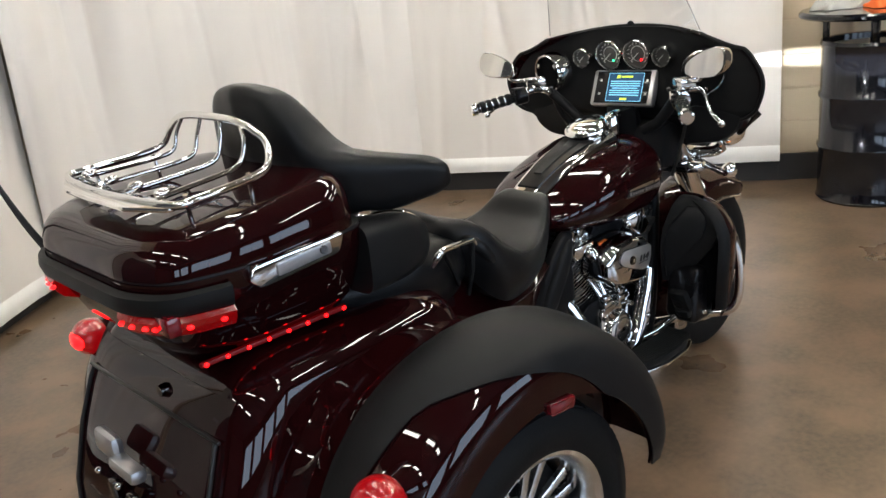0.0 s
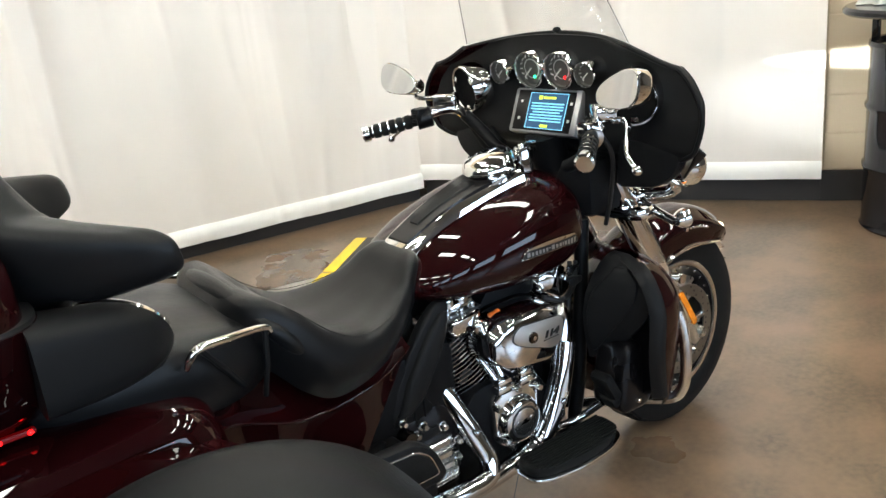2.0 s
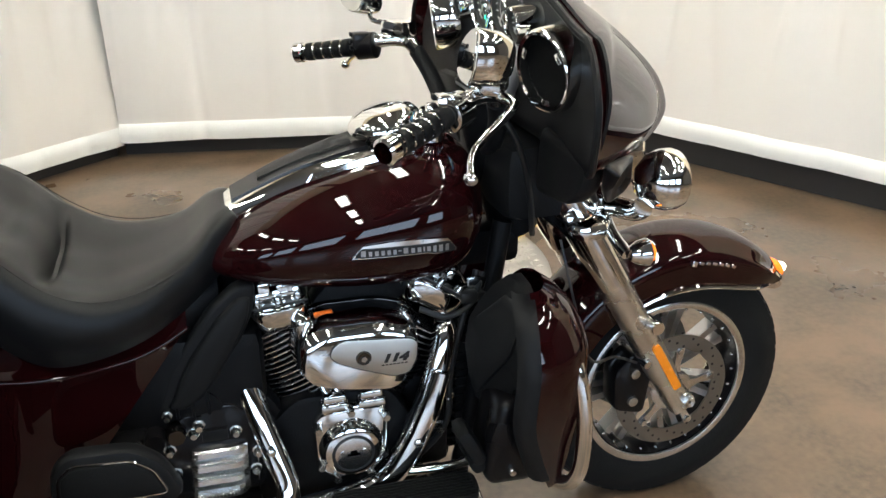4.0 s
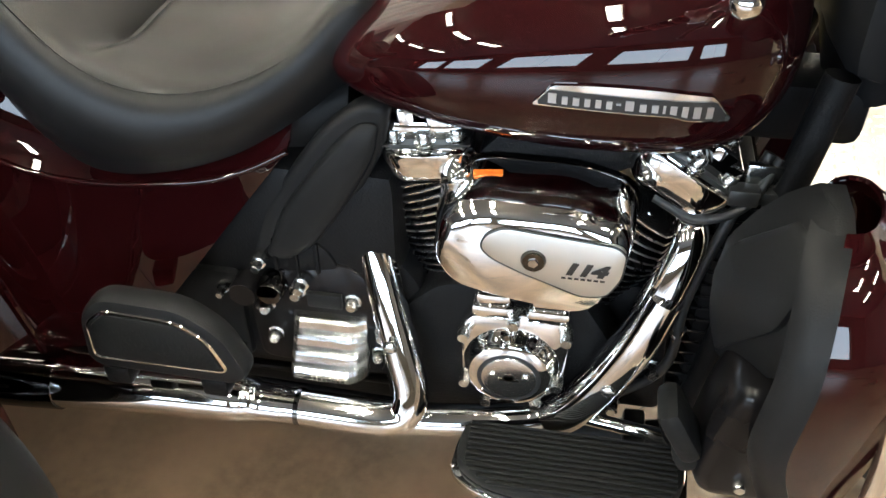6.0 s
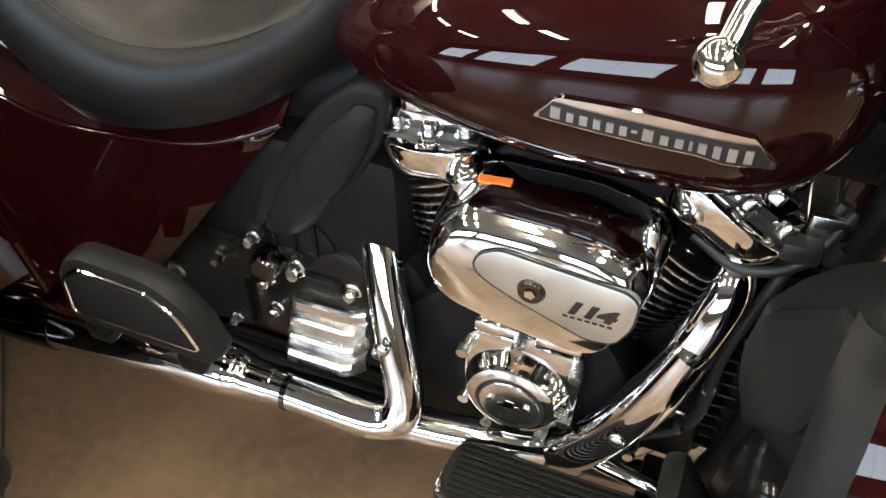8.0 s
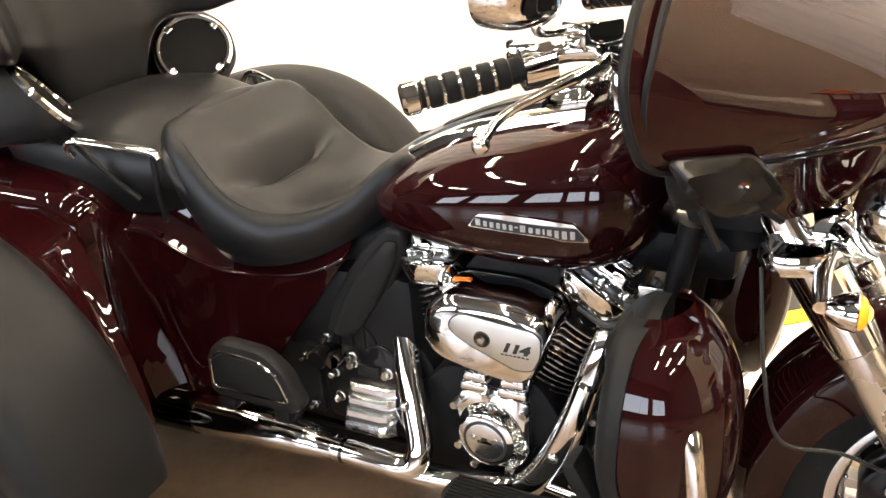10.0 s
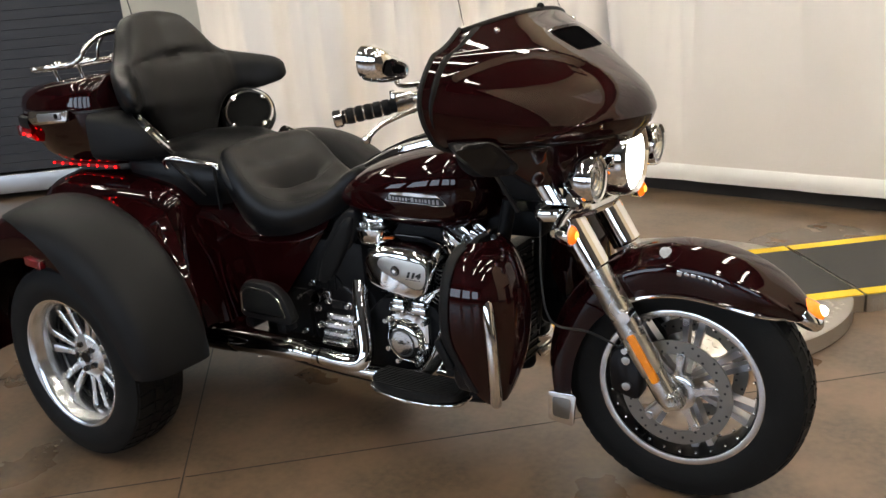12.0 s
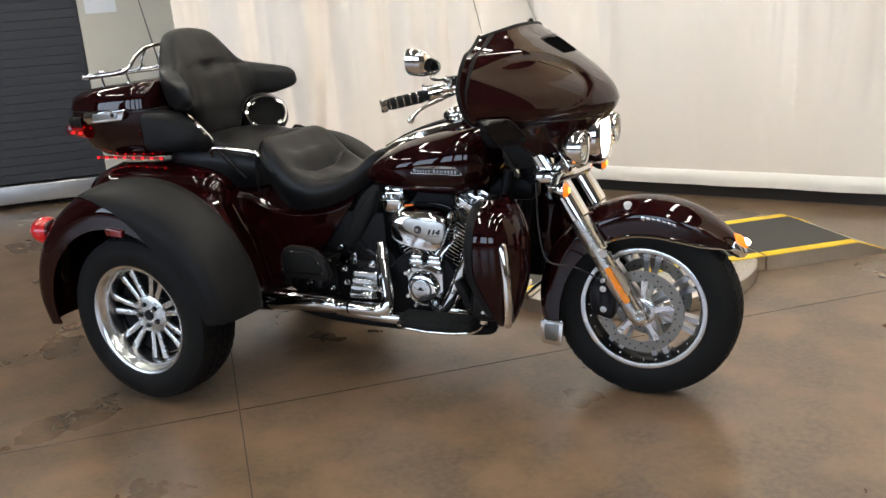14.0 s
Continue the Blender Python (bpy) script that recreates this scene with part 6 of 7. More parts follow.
def cam_cover():
    c = Vector((0.899, -0.185, 0.362))
    o = part("cam_cover", joined(prism(rounded([(0.832, 0.318), (0.86, 0.288), (0.94, 0.288), (0.972, 0.325), (0.975, 0.435), (0.945, 0.452), (0.86, 0.452), (0.828, 0.425)], 0.022), "xz", -0.14, -0.178, 0.010),
                                lathe([(0, -0.02), (0.045, -0.02), (0.053, -0.016), (0.056, -0.006), (0.062, 0.002), (0.066, 0.02)], c, "y", 48)), CHROME, trike, "chrome cam cover")
    o.location = (0.020, 0.013, 0.0)
    part("timer_cover", lathe([(0, -0.023), (0.032, -0.023), (0.036, -0.022), (0.037, -0.020)], c, "y", 40), ALU, o, "brushed round cover")
    part("cover_groove", lathe([(0.0365, -0.0205), (0.038, -0.0212), (0.0405, -0.0212), (0.042, -0.0205)], c, "y", 40), BLACK_MARK, o)
    part("cover_emblem", joined(box(c + Vector((0, -0.0235, 0)), (0.026, 0.0012, 0.004), 0), box(c + Vector((0, -0.0235, 0.004)), (0.012, 0.0012, 0.010), 0)), BLACK_CHROME, o)
    for k in range(2):
        part("cover_screw", lathe([(0, -0.0265), (0.004, -0.0265), (0.005, -0.02)], c + Vector((0.022 * (2 * k - 1), 0, 0.006)), "y", 10), BOLT, o)
    for x, z in ((0.838, 0.33), (0.962, 0.34), (0.968, 0.425), (0.9, 0.445), (0.836, 0.415), (0.868, 0.296), (0.935, 0.296)):
        part("case_bolt", lathe([(0, -0.196), (0.007, -0.196), (0.0085, -0.19), (0.0085, -0.17)], (x, 0, z), "y", 10), BOLT, o)
    for x0, x1, z1, y1 in ((0.868, 0.80, 0.60, -0.115), (0.888, 0.835, 0.61, -0.13), (0.928, 1.02, 0.60, -0.13), (0.948, 1.05, 0.585, -0.115)):
        part("pushrod_tube", tube([(x0, -0.155, 0.445), (x0 + (x1 - x0) * 0.12, -0.153, 0.475), (x0 + (x1 - x0) * 0.15, -0.152, 0.48), (x1, y1, z1)], [0.013, 0.013, 0.009, 0.009], 12), CHROME, o)
    for x in (0.872, 0.943):
        part("lifter_block", joined(box((x, -0.16, 0.452), (0.055, 0.045, 0.022), 0.006), box((x, -0.16, 0.47), (0.045, 0.038, 0.02), 0.006)), CHROME, o)


cam_cover()


def gearbox_cover():
    rows = []
    prof = [(0.402, 0.0), (0.401, 0.013), (0.397, 0.017), (0.386, 0.018), (0.3835, 0.009), (0.3805, 0.009), (0.378, 0.024), (0.374, 0.027), (0.363, 0.028), (0.3605, 0.017), (0.3575, 0.017), (0.355, 0.033), (0.351, 0.036), (0.340, 0.037), (0.3375, 0.024), (0.3345, 0.024), (0.332, 0.041), (0.326, 0.045), (0.312, 0.044), (0.304, 0.034), (0.300, 0.0)]
    for x, k in ((0.616, 0.35), (0.620, 0.80), (0.627, 1.0), (0.700, 1.0), (0.711, 0.85), (0.722, 0.45)):
        rows.append([Vector((x + 0.10 * (z - 0.35) * (x < 0.66), -0.165 - h * k, z)) for z, h in prof])
    o = part("gearbox_cover", loft(rows), ALU, trike, "ribbed chrome gearbox side cover", sharp=25)
    o.location = (0.0, 0.014, 0.0)
    bars = None
    for k in range(9):
        bars = box((0.640 + 0.0065 * k, -0.2092, 0.3165), (0.0042, 0.002, 0.005), 0, None, bars)
    part("cover_marking", bars, BLACK_CHROME, o)
    part("cover_plate", prism(rounded([(0.56, 0.30), (0.74, 0.29), (0.745, 0.45), (0.70, 0.49), (0.60, 0.47), (0.555, 0.40)], 0.02), "xz", -0.12, -0.165, 0.008), GLOSS, o, "black gearbox end cover")
    for x, z in ((0.704, 0.428), (0.628, 0.436), (0.582, 0.405), (0.588, 0.352), (0.735, 0.335), (0.742, 0.375)):
        part("cover_bolt", lathe([(0, -0.180), (0.006, -0.180), (0.0088, -0.176), (0.0088, -0.166), (0.012, -0.165), (0.012, -0.155)], (x, 0, z), "y", 10), BOLT, o)
    part("cover_pad", box((0.666, -0.168, 0.428), (0.048, 0.010, 0.024), 0.003), SATIN, o)
    part("dipstick", lathe([(0, -0.192), (0.016, -0.192), (0.019, -0.186), (0.019, -0.16)], (0.598, 0, 0.448), "y", 16), BLACK_CHROME, o)
    part("filler_cap", lathe([(0, -0.19), (0.018, -0.19), (0.02, -0.185), (0.02, -0.16)], (0.560, 0, 0.440), "y", 20), GLOSS, o)


gearbox_cover()


# air cleaner
def air_cleaner():
    out = rounded([(0.818, 0.570), (0.822, 0.632), (0.868, 0.664), (0.985, 0.664), (1.042, 0.645), (1.056, 0.612), (1.026, 0.524), (1.000, 0.512), (0.90, 0.528), (0.842, 0.545)], 0.030, 6)
    cx, cz = 0.935, 0.594

    def scaled(k, y):
        kz = 1 - 1.5 * (1 - k)
        return [Vector((cx + (x - cx) * k, y, cz - 0.085 * (1 - min(1, k)) + (z - cz) * kz)) for x, z in out]
    o = part("air_cleaner", loft([scaled(k, y) for k, y in ((0.80, -0.12), (0.97, -0.13), (1.0, -0.145), (1.0, -0.175), (0.985, -0.20), (0.96, -0.222), (0.91, -0.238), (0.84, -0.245))]), CHROME, trike, "large chrome air cleaner cover", sharp=50)
    o.location = (0.0, 0.0285, -0.004)
    part("cover_band", loft([scaled(k, y) for k, y in ((1.004, -0.142), (1.022, -0.145), (1.022, -0.152), (1.004, -0.156))]), BLACK_CHROME, o)
    ins = rounded([(0.880, 0.604), (0.886, 0.622), (0.906, 0.634), (1.030, 0.622), (1.042, 0.612), (1.040, 0.578), (1.026, 0.550), (0.998, 0.546), (0.925, 0.574), (0.893, 0.590)], 0.010, 5)
    part("cover_insert", prism(ins, "xz", -0.236, -0.2495, 0.003), INSERT, o, "brushed silver insert")
    part("insert_groove", tube([(x, -0.2475, z) for x, z in ins], 0.0016, 6, closed=True), BLACK_MARK, o)
    part("centre_screw", lathe([(0, -0.2535), (0.007, -0.2545), (0.0125, -0.2545), (0.0145, -0.251), (0.0145, -0.245)], (0.941, 0, 0.594), "y", 28), BLACK_CHROME, o)
    part("screw_star", lathe([(0, -0.2562), (0.006, -0.2562), (0.0065, -0.254)], (0.941, 0, 0.594), "y", 5), CHROME, o)
    cu = bpy.data.curves.new("engine_number", "FONT")
    cu.body, cu.size, cu.extrude, cu.shear, cu.offset = "114", 0.0235, 0.0008, 0.28, 0.0014
    tmp = new("engine_number", cu)
    bpy.context.view_layer.update()
    me = bpy.data.meshes.new_from_object(tmp)
    bpy.data.objects.remove(tmp)
    me.materials.clear()
    me.materials.append(BLACK_MARK)
    num = new("engine_number", me)
    num.parent = o
    num.matrix_basis = Matrix.Translation((0.974, -0.2503, 0.5800)) @ Matrix.Rotation(radians(90), 4, "X") @ Matrix.Rotation(radians(0), 4, "Z") @ Matrix.Diagonal((1.34, 0.92, 1, 1))
    bars = None
    for k in range(7):
        bars = box((0.976 + 0.0072 * k, -0.2500, 0.5735), (0.005, 0.001, 0.0022), 0, None, bars)
    part("small_marking", bars, BLACK_MARK, o)
    part("warning_label", box((0.880, -0.186, 0.6620), (0.034, 0.009, 0.003), 0.001, Matrix.Rotation(radians(-6), 4, "Y") @ Matrix.Rotation(radians(22), 4, "X")), ORANGE_DECAL, o, "small orange label")


air_cleaner()


# exhaust
def exhaust():
    e = part("exhaust_pipe", tube([(0.745, -0.045, 0.56), (0.728, -0.075, 0.570), (0.723, -0.100, 0.556), (0.735, -0.132, 0.520), (0.757, -0.168, 0.450), (0.779, -0.196, 0.380), (0.795, -0.216, 0.325), (0.796, -0.226, 0.302), (0.788, -0.232, 0.286), (0.770, -0.236, 0.279), (0.745, -0.238, 0.277), (0.68, -0.239, 0.279), (0.60, -0.239, 0.281)],
                                  [0.020, 0.021, 0.022, 0.0235, 0.0245, 0.0245, 0.0245, 0.0245, 0.0245, 0.0245, 0.0245, 0.0245, 0.0245], 24, 90), CHROME, trike, "chrome rear exhaust header")
    e.location = (-0.008, 0.020, 0.002)
    part("pipe_clamp", lathe([(0.0225, -0.004), (0.0262, -0.003), (0.0262, 0.003), (0.0225, 0.004)], (0.643, -0.239, 0.281), "x", 28), BLACK_CHROME, e)
    part("heat_shield", tube([(0.62, -0.239, 0.280), (0.585, -0.239, 0.281), (0.565, -0.240, 0.284), (0.54, -0.242, 0.287), (0.44, -0.246, 0.288), (0.30, -0.25, 0.286), (0.16, -0.252, 0.284)], [0.026, 0.028, 0.033, 0.035, 0.037, 0.040, 0.040], 24, 60), CHROME, e, "chrome muffler heat shield")
    part("muffler", tube([(0.30, -0.25, 0.284), (0.20, -0.25, 0.283), (-0.10, -0.25, 0.28), (-0.45, -0.25, 0.27)], [0.042, 0.046, 0.048, 0.044], 20, 30), BLACK_CHROME, e, "dark muffler")
    part("front_pipe", tube([(1.10, -0.06, 0.592), (1.122, -0.11, 0.590), (1.124, -0.15, 0.568), (1.108, -0.170, 0.510), (1.085, -0.178, 0.440), (1.055, -0.180, 0.368), (1.018, -0.180, 0.300), (0.975, -0.181, 0.258), (0.91, -0.186, 0.242), (0.80, -0.20, 0.240), (0.68, -0.212, 0.250), (0.58, -0.222, 0.262)],
                            [0.022, 0.023, 0.0235, 0.0245, 0.0250, 0.0250, 0.0250, 0.0245, 0.024, 0.0235, 0.0235, 0.0235], 24, 90), CHROME, e, "chrome front exhaust header")
    part("front_shield", tube([(1.108, -0.186, 0.505), (1.083, -0.192, 0.430), (1.050, -0.193, 0.352), (1.012, -0.193, 0.290), (0.985, -0.193, 0.266)], [0.022, 0.0255, 0.0262, 0.0262, 0.024], 24, 40), CHROME, e)
    for p in ((1.055, -0.218, 0.365), (0.985, -0.212, 0.262), (0.772, -0.222, 0.40)):
        part("shield_clamp", ball(p, (0.010, 0.006, 0.010), u=12, v=8), BOLT, e)


exhaust()


# heat deflector below the seat, footboards
def mid_guard():
    for s in (-1, 1):
        out = rounded([(0.572, 0.478), (0.606, 0.57), (0.688, 0.684), (0.738, 0.727), (0.774, 0.724), (0.764, 0.665), (0.730, 0.598), (0.668, 0.500), (0.62, 0.474)], 0.02)
        o = part("heat_deflector", prism(out, "xz", s * 0.128, s * 0.160, 0.012, 4), SATIN, trike, "matt black heat deflector")
        o.location = (-0.008, -0.014 * s, 0)
        face = rounded([(0.600, 0.492), (0.632, 0.572), (0.700, 0.668), (0.738, 0.704), (0.762, 0.704), (0.754, 0.660), (0.722, 0.598), (0.664, 0.512), (0.628, 0.488)], 0.02)
        rows = []
        for k, y in ((1.0, 0.155), (1.0, 0.164), (0.93, 0.170), (0.75, 0.174), (0.40, 0.176)):
            rows.append([Vector((0.690 + (x - 0.690) * k, s * y, 0.605 + (z - 0.605) * k)) for x, z in face])
        part("deflector_face", loft(rows), SATIN, o, "softly domed outer face")


mid_guard()


def passenger_board(s):
    out = rounded([(x + 0.006, z - 0.022) for x, z in ((0.365, 0.425), (0.372, 0.505), (0.405, 0.540), (0.515, 0.535), (0.565, 0.495), (0.592, 0.425), (0.57, 0.405), (0.38, 0.41))], 0.025)
    out = [(0.474 + (x - 0.474) * 0.94, 0.452 + (z - 0.452) * 0.92) for x, z in out]
    o = part("passenger_footboard", prism(out, "xz", s * 0.275, s * 0.312, 0.010), SATIN, trike, "folded black passenger footboard")
    o.location = (0.019, -0.0145 * s, 0.011)
    line = rounded([(x + 0.006, z - 0.022) for x, z in ((0.385, 0.437), (0.389, 0.495), (0.415, 0.518), (0.508, 0.512), (0.54, 0.488), (0.560, 0.437))], 0.012)
    part("edge_line", tube([(x, s * 0.3125, z) for x, z in line], 0.0022, 6, closed=True), CHROME, o, "thin bright edge line")
    part("rubber_pad", prism([(0.478 + (x - 0.478) * 0.95, 0.453 + (z - 0.453) * 0.93) for x, z in line], "xz", s * 0.305, s * 0.316, 0.003), RUBBER, o)
    for x in (0.41, 0.54):
        part("hinge", box((x, s * 0.285, 0.378), (0.035, 0.05, 0.03), 0.005), FIN, o)
    return o


passenger_board(-1)
passenger_board(1)


def rider_board(s):
    def outline(k=0.0):
        pts = [(0.845 + k, 0.205), (0.838 + k, 0.28 - k), (0.88 + k, 0.308 - k), (0.98, 0.324 - k), (1.08 - k, 0.317 - k), (1.145 - k, 0.288 - k), (1.15 - k, 0.21)]
        return [(x, s * y) for x, y in rounded(pts, 0.025)]
    o = part("footboard", prism(outline(), "xy", 0.252, 0.262, 0.003), CHROME, trike, "rider footboard with a chrome rim")
    o.location = (0.014, 0, 0.002)
    part("board_pad", prism(outline(0.007), "xy", 0.262, 0.288, 0.006), RUBBER, o, "black ribbed rubber pad")
    for k in range(12):
        y = 0.214 + 0.0085 * k
        part("pad_rib", box((0.995, s * y, 0.2895), (0.27 - 0.004 * max(0, k - 7) ** 2, 0.0045, 0.005), 0.0015), RUBBER, o)
    for x in (0.90, 1.08):
        part("board_arm", box((x, s * 0.17, 0.24), (0.03, 0.10, 0.025), 0.005), FIN, o)
    return o


rider_board(-1)
rider_board(1)
ptilt = Matrix.Rotation(radians(-28), 4, "Y")
pat = Vector((1.128, -0.268, 0.405))
bp = part("brake_pedal", joined(box(pat, (0.030, 0.062, 0.088), 0.012, ptilt), box(pat + Vector((0.014, 0, -0.045)), (0.03, 0.05, 0.035), 0.010, ptilt)), RUBBER, trike, "black brake pedal pad")
part("pad_ring", lathe([(0.013, -0.0185), (0.017, -0.0200), (0.022, -0.0185)], pat, "x", 28, turn=ptilt.to_3x3()), SATIN, bp)
part("pedal_arm", tube([(1.14, -0.24, 0.34), (1.10, -0.20, 0.30), (1.02, -0.18, 0.29)], 0.010, 10, 10), CHROME, bp)


# lower fairings and engine guard
def lower_fairing(s):
    rows = []
    for z, xi, xo, yi, yo, bul in spline([(0.31, 1.272, 1.288, 0.27, 0.325, 0.03), (0.345, 1.255, 1.305, 0.22, 0.348, 0.05), (0.42, 1.228, 1.328, 0.17, 0.366, 0.065), (0.50, 1.205, 1.342, 0.15, 0.382, 0.07), (0.60, 1.21, 1.340, 0.15, 0.384, 0.068), (0.662, 1.213, 1.320, 0.16, 0.360, 0.055), (0.698, 1.218, 1.292, 0.172, 0.330, 0.03), (0.718, 1.228, 1.262, 0.190, 0.290, 0.012)], 34):
        row = []
        for k in range(21):
            a = math.pi * k / 20
            u = (1 - math.cos(a)) / 2
            row.append(Vector((xi + (xo - xi) * math.sin(a) ** 0.75 + 0.02 * (1 - u), s * (yi + (yo - yi) * u), z)))
        rows.append(row)
    f = part("lower_fairing", shell(rows, 0.005), PAINT, trike, "glossy maroon lower leg fairing")
    zs = [0.44, 0.50, 0.57, 0.63, 0.67, 0.703, 0.720]
    lead = {"xi": (1.168, 1.152, 1.142, 1.147, 1.166, 1.192, 1.216), "yi": (0.175, 0.180, 0.185, 0.193, 0.200, 0.206, 0.212), "xo": (1.196, 1.207, 1.213, 1.216, 1.218, 1.220, 1.226), "yo": (0.215, 0.272, 0.330, 0.352, 0.342, 0.305, 0.262)}

    def inner(u, z, lift=0.0):
        """A place on the slanted knee side: u runs outwards, z up."""
        a = {k: float(np.interp(z, zs, v)) for k, v in lead.items()}
        out = Vector((a["yo"] - a["yi"], -(a["xo"] - a["xi"]), 0)).normalized()
        x, y = a["xi"] + (a["xo"] - a["xi"]) * u - out.x * lift, a["yi"] + (a["yo"] - a["yi"]) * u - out.y * lift
        return Vector((x, s * y, z))
    rows = []
    for z in np.linspace(0.44, 0.720, 28):
        face = [inner(u, z, 0.004 * math.sin(math.pi * u)) for u in np.linspace(0, 1, 9)]
        rows.append([Vector((1.240, s * abs(face[0].y), z)), *face, Vector((1.240, s * (abs(face[-1].y) - 0.004), z))])
    p = part("glove_box", loft(rows), SATIN, f, "matt black storage compartment")
    door = rounded([(0.07, 0.600), (0.08, 0.520), (0.20, 0.462), (0.34, 0.470), (0.74, 0.600), (0.80, 0.664), (0.74, 0.698), (0.40, 0.698), (0.12, 0.645)], 0.022, 5)
    mu, mz = 0.44, 0.585
    part("glove_door", loft([[inner(mu + (u - mu) * k, mz + (z - mz) * k, h) for u, z in door] for k, h in ((1.0, -0.004), (1.0, 0.007), (0.975, 0.0105), (0.88, 0.0115), (0.5, 0.013))]), SATIN, p, "raised door of the compartment")
    # added black sheet that paints the shade inside the hollow fairing
    part("hollow_shade", prism([(s * y, z) for y, z in ((0.17, 0.40), (0.29, 0.34), (0.335, 0.40), (0.335, 0.58), (0.30, 0.64), (0.17, 0.60))], "yz", 1.228, 1.234), VOID, f)
    h = part("fan_housing", prism(rounded([(1.150, 0.340), (1.165, 0.312), (1.250, 0.309), (1.276, 0.342), (1.258, 0.420), (1.235, 0.500), (1.180, 0.500), (1.160, 0.420)], 0.022), "xz", s * 0.19, s * 0.300, 0.018, 3), GLOSS, f, "black gloss lower housing")
    part("housing_bolt", lathe([(0, s * 0.310), (0.006, s * 0.310), (0.008, s * 0.307), (0.008, s * 0.295)], (1.205, 0, 0.345), "y", 8), BOLT, h)
    part("crease_line", tube([(1.232, s * 0.378, 0.505), (1.262, s * 0.366, 0.50), (1.29, s * 0.345, 0.498)], 0.0022, 6, 10), BLACK_MARK, f)
    rows = []
    for z, x, y in spline([(0.35, 1.258, 0.350), (0.42, 1.232, 0.368), (0.50, 1.210, 0.385), (0.60, 1.214, 0.387), (0.662, 1.217, 0.364), (0.700, 1.222, 0.331), (0.716, 1.232, 0.288)], 28):
        rows.append([Vector((x + 0.004, s * (y + 0.002), z)), Vector((x - 0.012, s * (y + 0.003), z)), Vector((x - 0.026, s * (y - 0.006), z)), Vector((x - 0.032, s * (y - 0.02), z))])
    part("rear_flange", shell(rows, 0.004), SATIN, f, "matt black rear flange")
    part("crash_bar", tube([(1.265, s * 0.28, 0.600), (1.285, s * 0.315, 0.614), (1.302, s * 0.346, 0.588), (1.316, s * 0.362, 0.50), (1.319, s * 0.363, 0.41), (1.315, s * 0.355, 0.355), (1.30, s * 0.33, 0.322), (1.26, s * 0.25, 0.305), (1.20, s * 0.10, 0.26)], 0.0148, 16, 50), CHROME, trike, "chrome engine guard bar")


lower_fairing(-1)
lower_fairing(1)


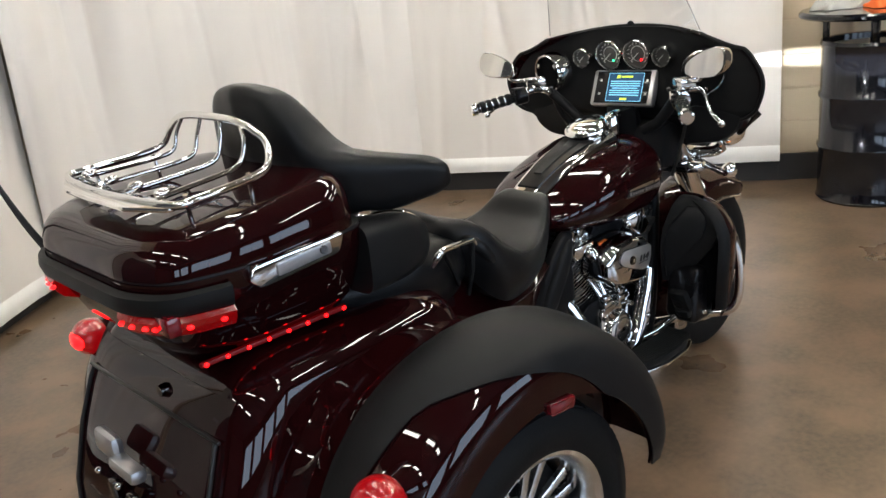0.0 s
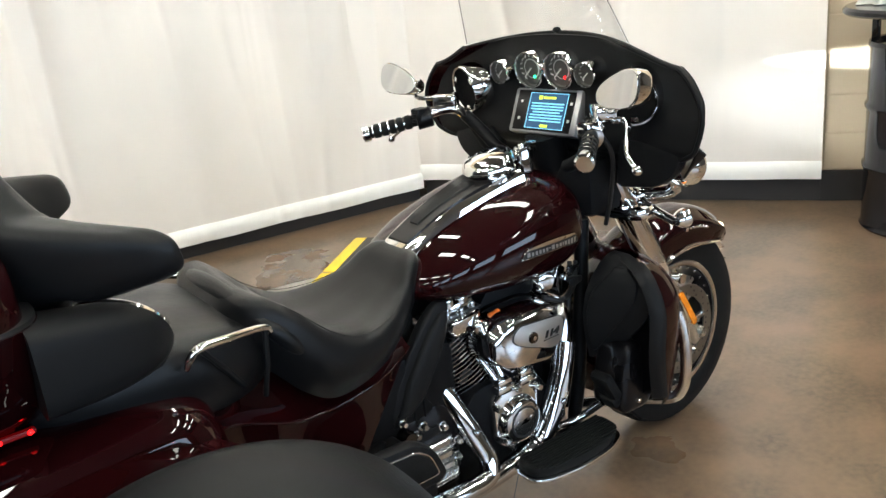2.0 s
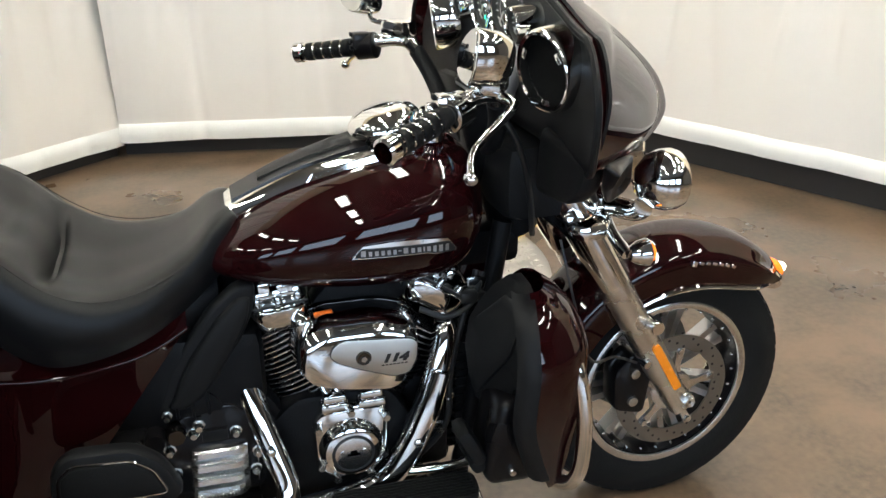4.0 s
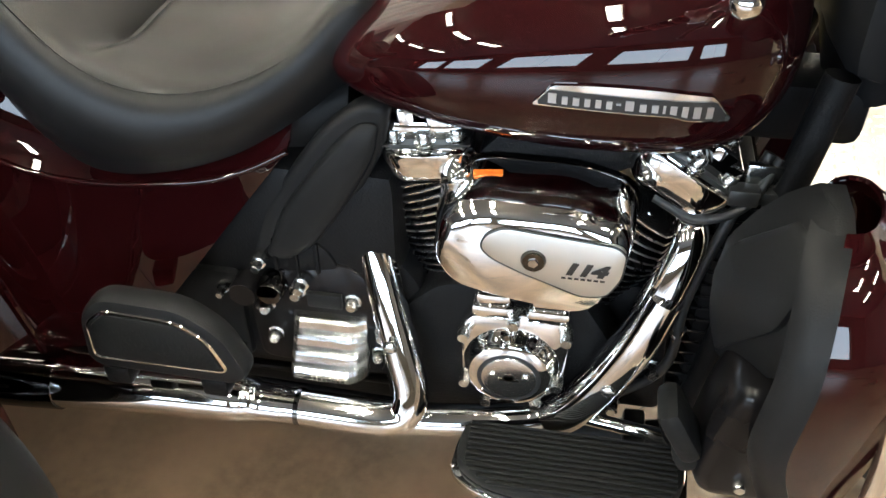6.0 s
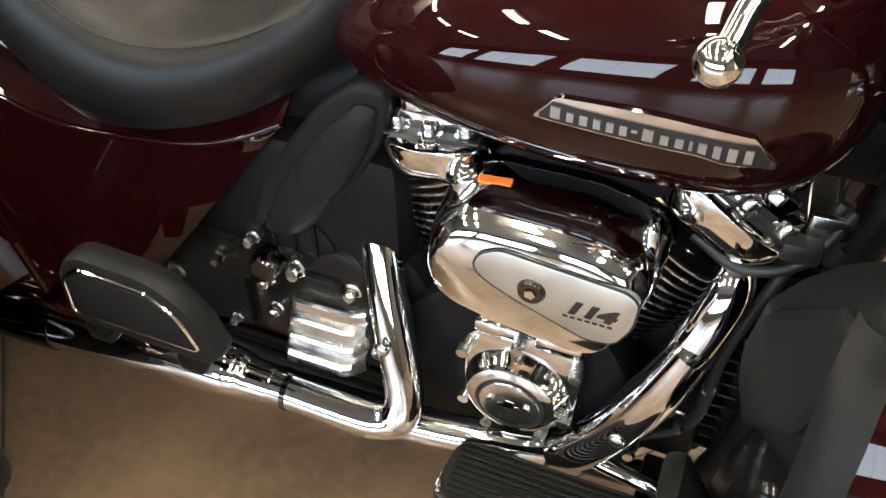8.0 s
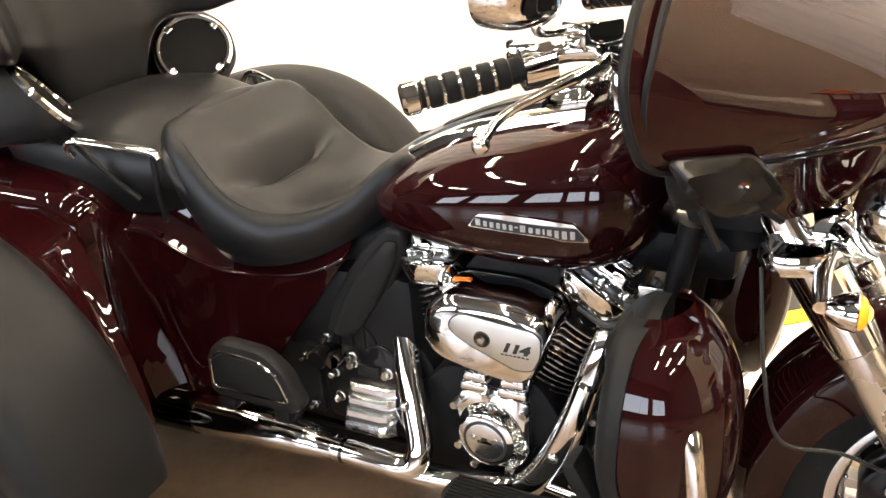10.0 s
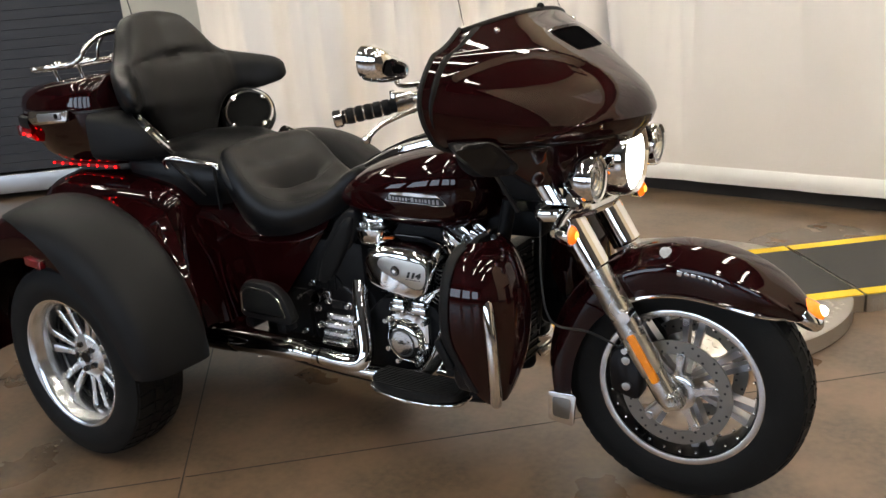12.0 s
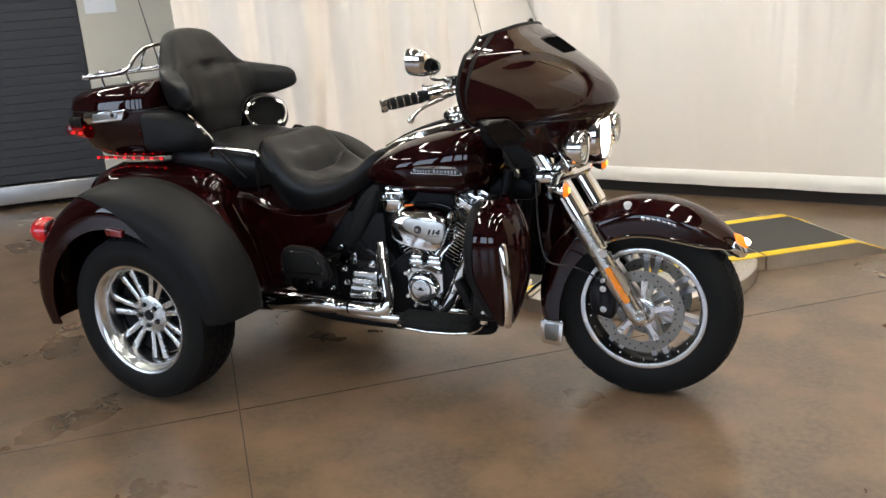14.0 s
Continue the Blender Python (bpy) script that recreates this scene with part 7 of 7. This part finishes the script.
# handlebar
def handlebar():
    for s in (-1, 1):
        hb = part("handlebar", tube([(1.166, s * 0.235, 1.045), (1.148, s * 0.265, 1.064), (1.10, s * 0.283, 1.065), (1.054, s * 0.312, 1.048)], 0.0145, 12, 16), CHROME, trike, "chrome handlebar half")
        part("bar_sleeve", tube([(1.205, s * 0.09, 0.925), (1.195, s * 0.15, 0.955), (1.182, s * 0.20, 1.005), (1.164, s * 0.238, 1.047)], 0.017, 12, 16), SATIN, hb, "black lower handlebar")
    for s in (-1, 1):
        a, b = Vector((1.054, s * 0.312, 1.048)), Vector((0.948, s * 0.388, 1.029))
        d = (b - a).normalized()
        g = part("grip", tube([a, b], 0.0165, 20), RUBBER, trike, "black rubber grip with chrome bands")
        for k in range(5):
            p = a + (b - a) * (0.10 + 0.165 * k)
            part("grip_sleeve", tube([p, p + d * 0.003, p + d * 0.016, p + d * 0.019], [0.0165, 0.0195, 0.0195, 0.0165], 20), RUBBER, g)
            q = p + d * 0.0195
            part("grip_band", tube([q, q + d * 0.0035], 0.0188, 20), CHROME, g)
        part("grip_end", tube([b - d * 0.003, b, b + d * 0.016, b + d * 0.02], [0.018, 0.0215, 0.0215, 0.017], 24), CHROME, g, "chrome grip end")
        part("switch_housing", joined(tube([a - d * 0.045, a - d * 0.042, a - d * 0.002, a], [0.024, 0.028, 0.028, 0.024], 20), box(a - d * 0.022 + Vector((-0.012, 0, 0.012)), (0.04, 0.035, 0.035), 0.006)), CHROME if s < 0 else GLOSS, g, "switch housing")
        for k in range(3):
            part("switch_button", box(a - d * 0.022 + Vector((-0.034, 0, 0.012 - 0.014 * (k - 1))), (0.006, 0.016, 0.009), 0.002), SATIN, g)
        m0 = a - d * 0.06 + Vector((0.02, 0, 0.01))
        part("master_cylinder", box(m0 + Vector((0.015, 0, 0.022)), (0.05, 0.065, 0.035), 0.008, Matrix.Rotation(s * 0.6, 4, "Z")), CHROME, g)
        lv = [m0 + Vector((0.03, s * 0.01, 0.0)), m0 + Vector((0.035, s * 0.05, -0.008)), Vector((1.072, s * 0.395, 1.018)), Vector((1.051, s * 0.437, 0.988))]
        part("lever", tube(lv, [0.010, 0.008, 0.006, 0.006], 12, 24), CHROME, g, "chrome hand lever")
        part("lever_ball", ball(lv[-1], (0.011, 0.011, 0.011)), CHROME, g)
        # mirror
        c = Vector((1.069, s * 0.386, 1.150))
        n = Vector((-0.94, s * -0.16, 0.12 if s < 0 else 0.30)).normalized()
        tt = disc_turn(n)
        tear = [(u, v * (1 + 4.0 * u) + 0.22 * u) for u, v in oval(0, 0, 0.069, 0.038, 40, 2.6)]
        ov = tear
        rows = [[c + tt @ Vector((h, -s * u * k + 0.006 * v * 10 * 0.0, v * k)) for u, v in ov] for k, h in ((0.25, -0.056), (0.55, -0.053), (0.80, -0.043), (0.95, -0.026), (1.0, -0.006), (1.0, 0.006), (0.95, 0.008))]
        mh = part("mirror_housing", loft(rows), CHROME, g, "chrome oval rear-view mirror")
        part("mirror_glass", loft([[c + tt @ Vector((h, -s * u * 0.93, v * 0.93)) for u, v in ov] for h in (0.006, 0.0095)]), MIRROR, mh)
        part("mirror_stem", tube([c + Vector((0.03, -s * 0.02, -0.02)), c + Vector((0.025, -s * 0.04, -0.05)), m0 + Vector((0.01, 0, 0.03))], 0.006, 10, 12), CHROME, mh)
    return hb


handlebar()
# cables
for s in (-1, 1):
    part("cable", tube([(1.14, s * 0.22, 1.07), (1.20, s * 0.24, 0.98), (1.25, s * 0.19, 0.86), (1.28, s * 0.14, 0.76)], 0.006, 8, 20), CABLE, trike)
part("brake_line", tube([(1.34, -0.14, 0.74), (1.36, -0.19, 0.60), (1.39, -0.20, 0.50), (1.47, -0.16, 0.47), (1.545, -0.12, 0.42)], 0.003, 8, 30), CABLE, trike, "thin black brake line")
part("inner_fork_cover", box((1.30, 0, 0.86), (0.16, 0.30, 0.16), 0.04), SATIN, trike, "black cover under the dash")
for s in (-1, 1):
    edge = rounded([(1.262, 0.988), (1.345, 0.980), (1.378, 0.915), (1.364, 0.896), (1.312, 0.894), (1.278, 0.938)], 0.014, 5)
    skin = lambda x, z: 0.395 + 0.45 * (z - 0.95) - 0.75 * (x - 1.30)
    part("wind_deflector", loft([[Vector((1.318 + (x - 1.318) * k, s * (skin(x, z) + h), 0.945 + (z - 0.945) * k)) for x, z in edge] for k, h in ((0.93, -0.006), (1.0, -0.004), (1.0, 0.001), (0.95, 0.004), (0.6, 0.0065))]), GLOSS, trike, "black gloss wind deflector")
for s in (-1, 1):
    part("dash_pocket", prism(rounded([(s * y, z) for y, z in ((0.20, 0.87), (0.33, 0.885), (0.385, 0.925), (0.40, 0.985), (0.22, 1.0))], 0.03), "yz", 1.25, 1.29, 0.012), SATIN, trike, "black lower dash pocket")


# the front end stands turned a little to the left about the raked steering head
STEERED = {"front_wheel", "fork_leg", "brake_caliper", "front_fender", "fairing", "windshield", "gauge", "dash_speaker", "info_screen", "headlamp", "spot_lamp", "turn_signal",
           "clamp_cover", "handlebar", "grip", "cable", "brake_line", "inner_fork_cover", "wind_deflector", "dash_pocket"}
HEAD_AT = Vector((1.24, 0, 0.93))
STEER = Matrix.Translation(HEAD_AT) @ Matrix.Rotation(radians(2.6), 4, Vector((-0.45, 0, 0.893))) @ Matrix.Translation(-HEAD_AT)
for o in trike.children:
    if o.name.split(".")[0] in STEERED:
        o.matrix_basis = STEER @ o.matrix_basis


# blocks of the painted wall beside the drapes
def wall_block(k, s0, z0, w=0.39, h=0.19):
    b = Matrix.Translation(BW0 + BN * 0.026 + BD * (s0 + w / 2) + Vector((0, 0, z0 + h / 2))) @ Matrix.Rotation(math.atan2(BD.y, BD.x), 4, "Z")
    o = new("block", block_mesh)
    o.parent = wall_blocks
    o.matrix_basis = b
    return o


bm = box((0, 0, 0), (0.392, 0.012, 0.192), 0.004)
for f in bm.faces:
    f.smooth = False
block_mesh = bpy.data.meshes.new("block")
bm.to_mesh(block_mesh)
bm.free()
block_mesh.materials.append(WALL)
for row in range(9):
    for k in range(6):
        wall_block(k, 0.01 + 0.40 * k - (0.2 if row % 2 and k else 0), 0.165 + 0.20 * row)
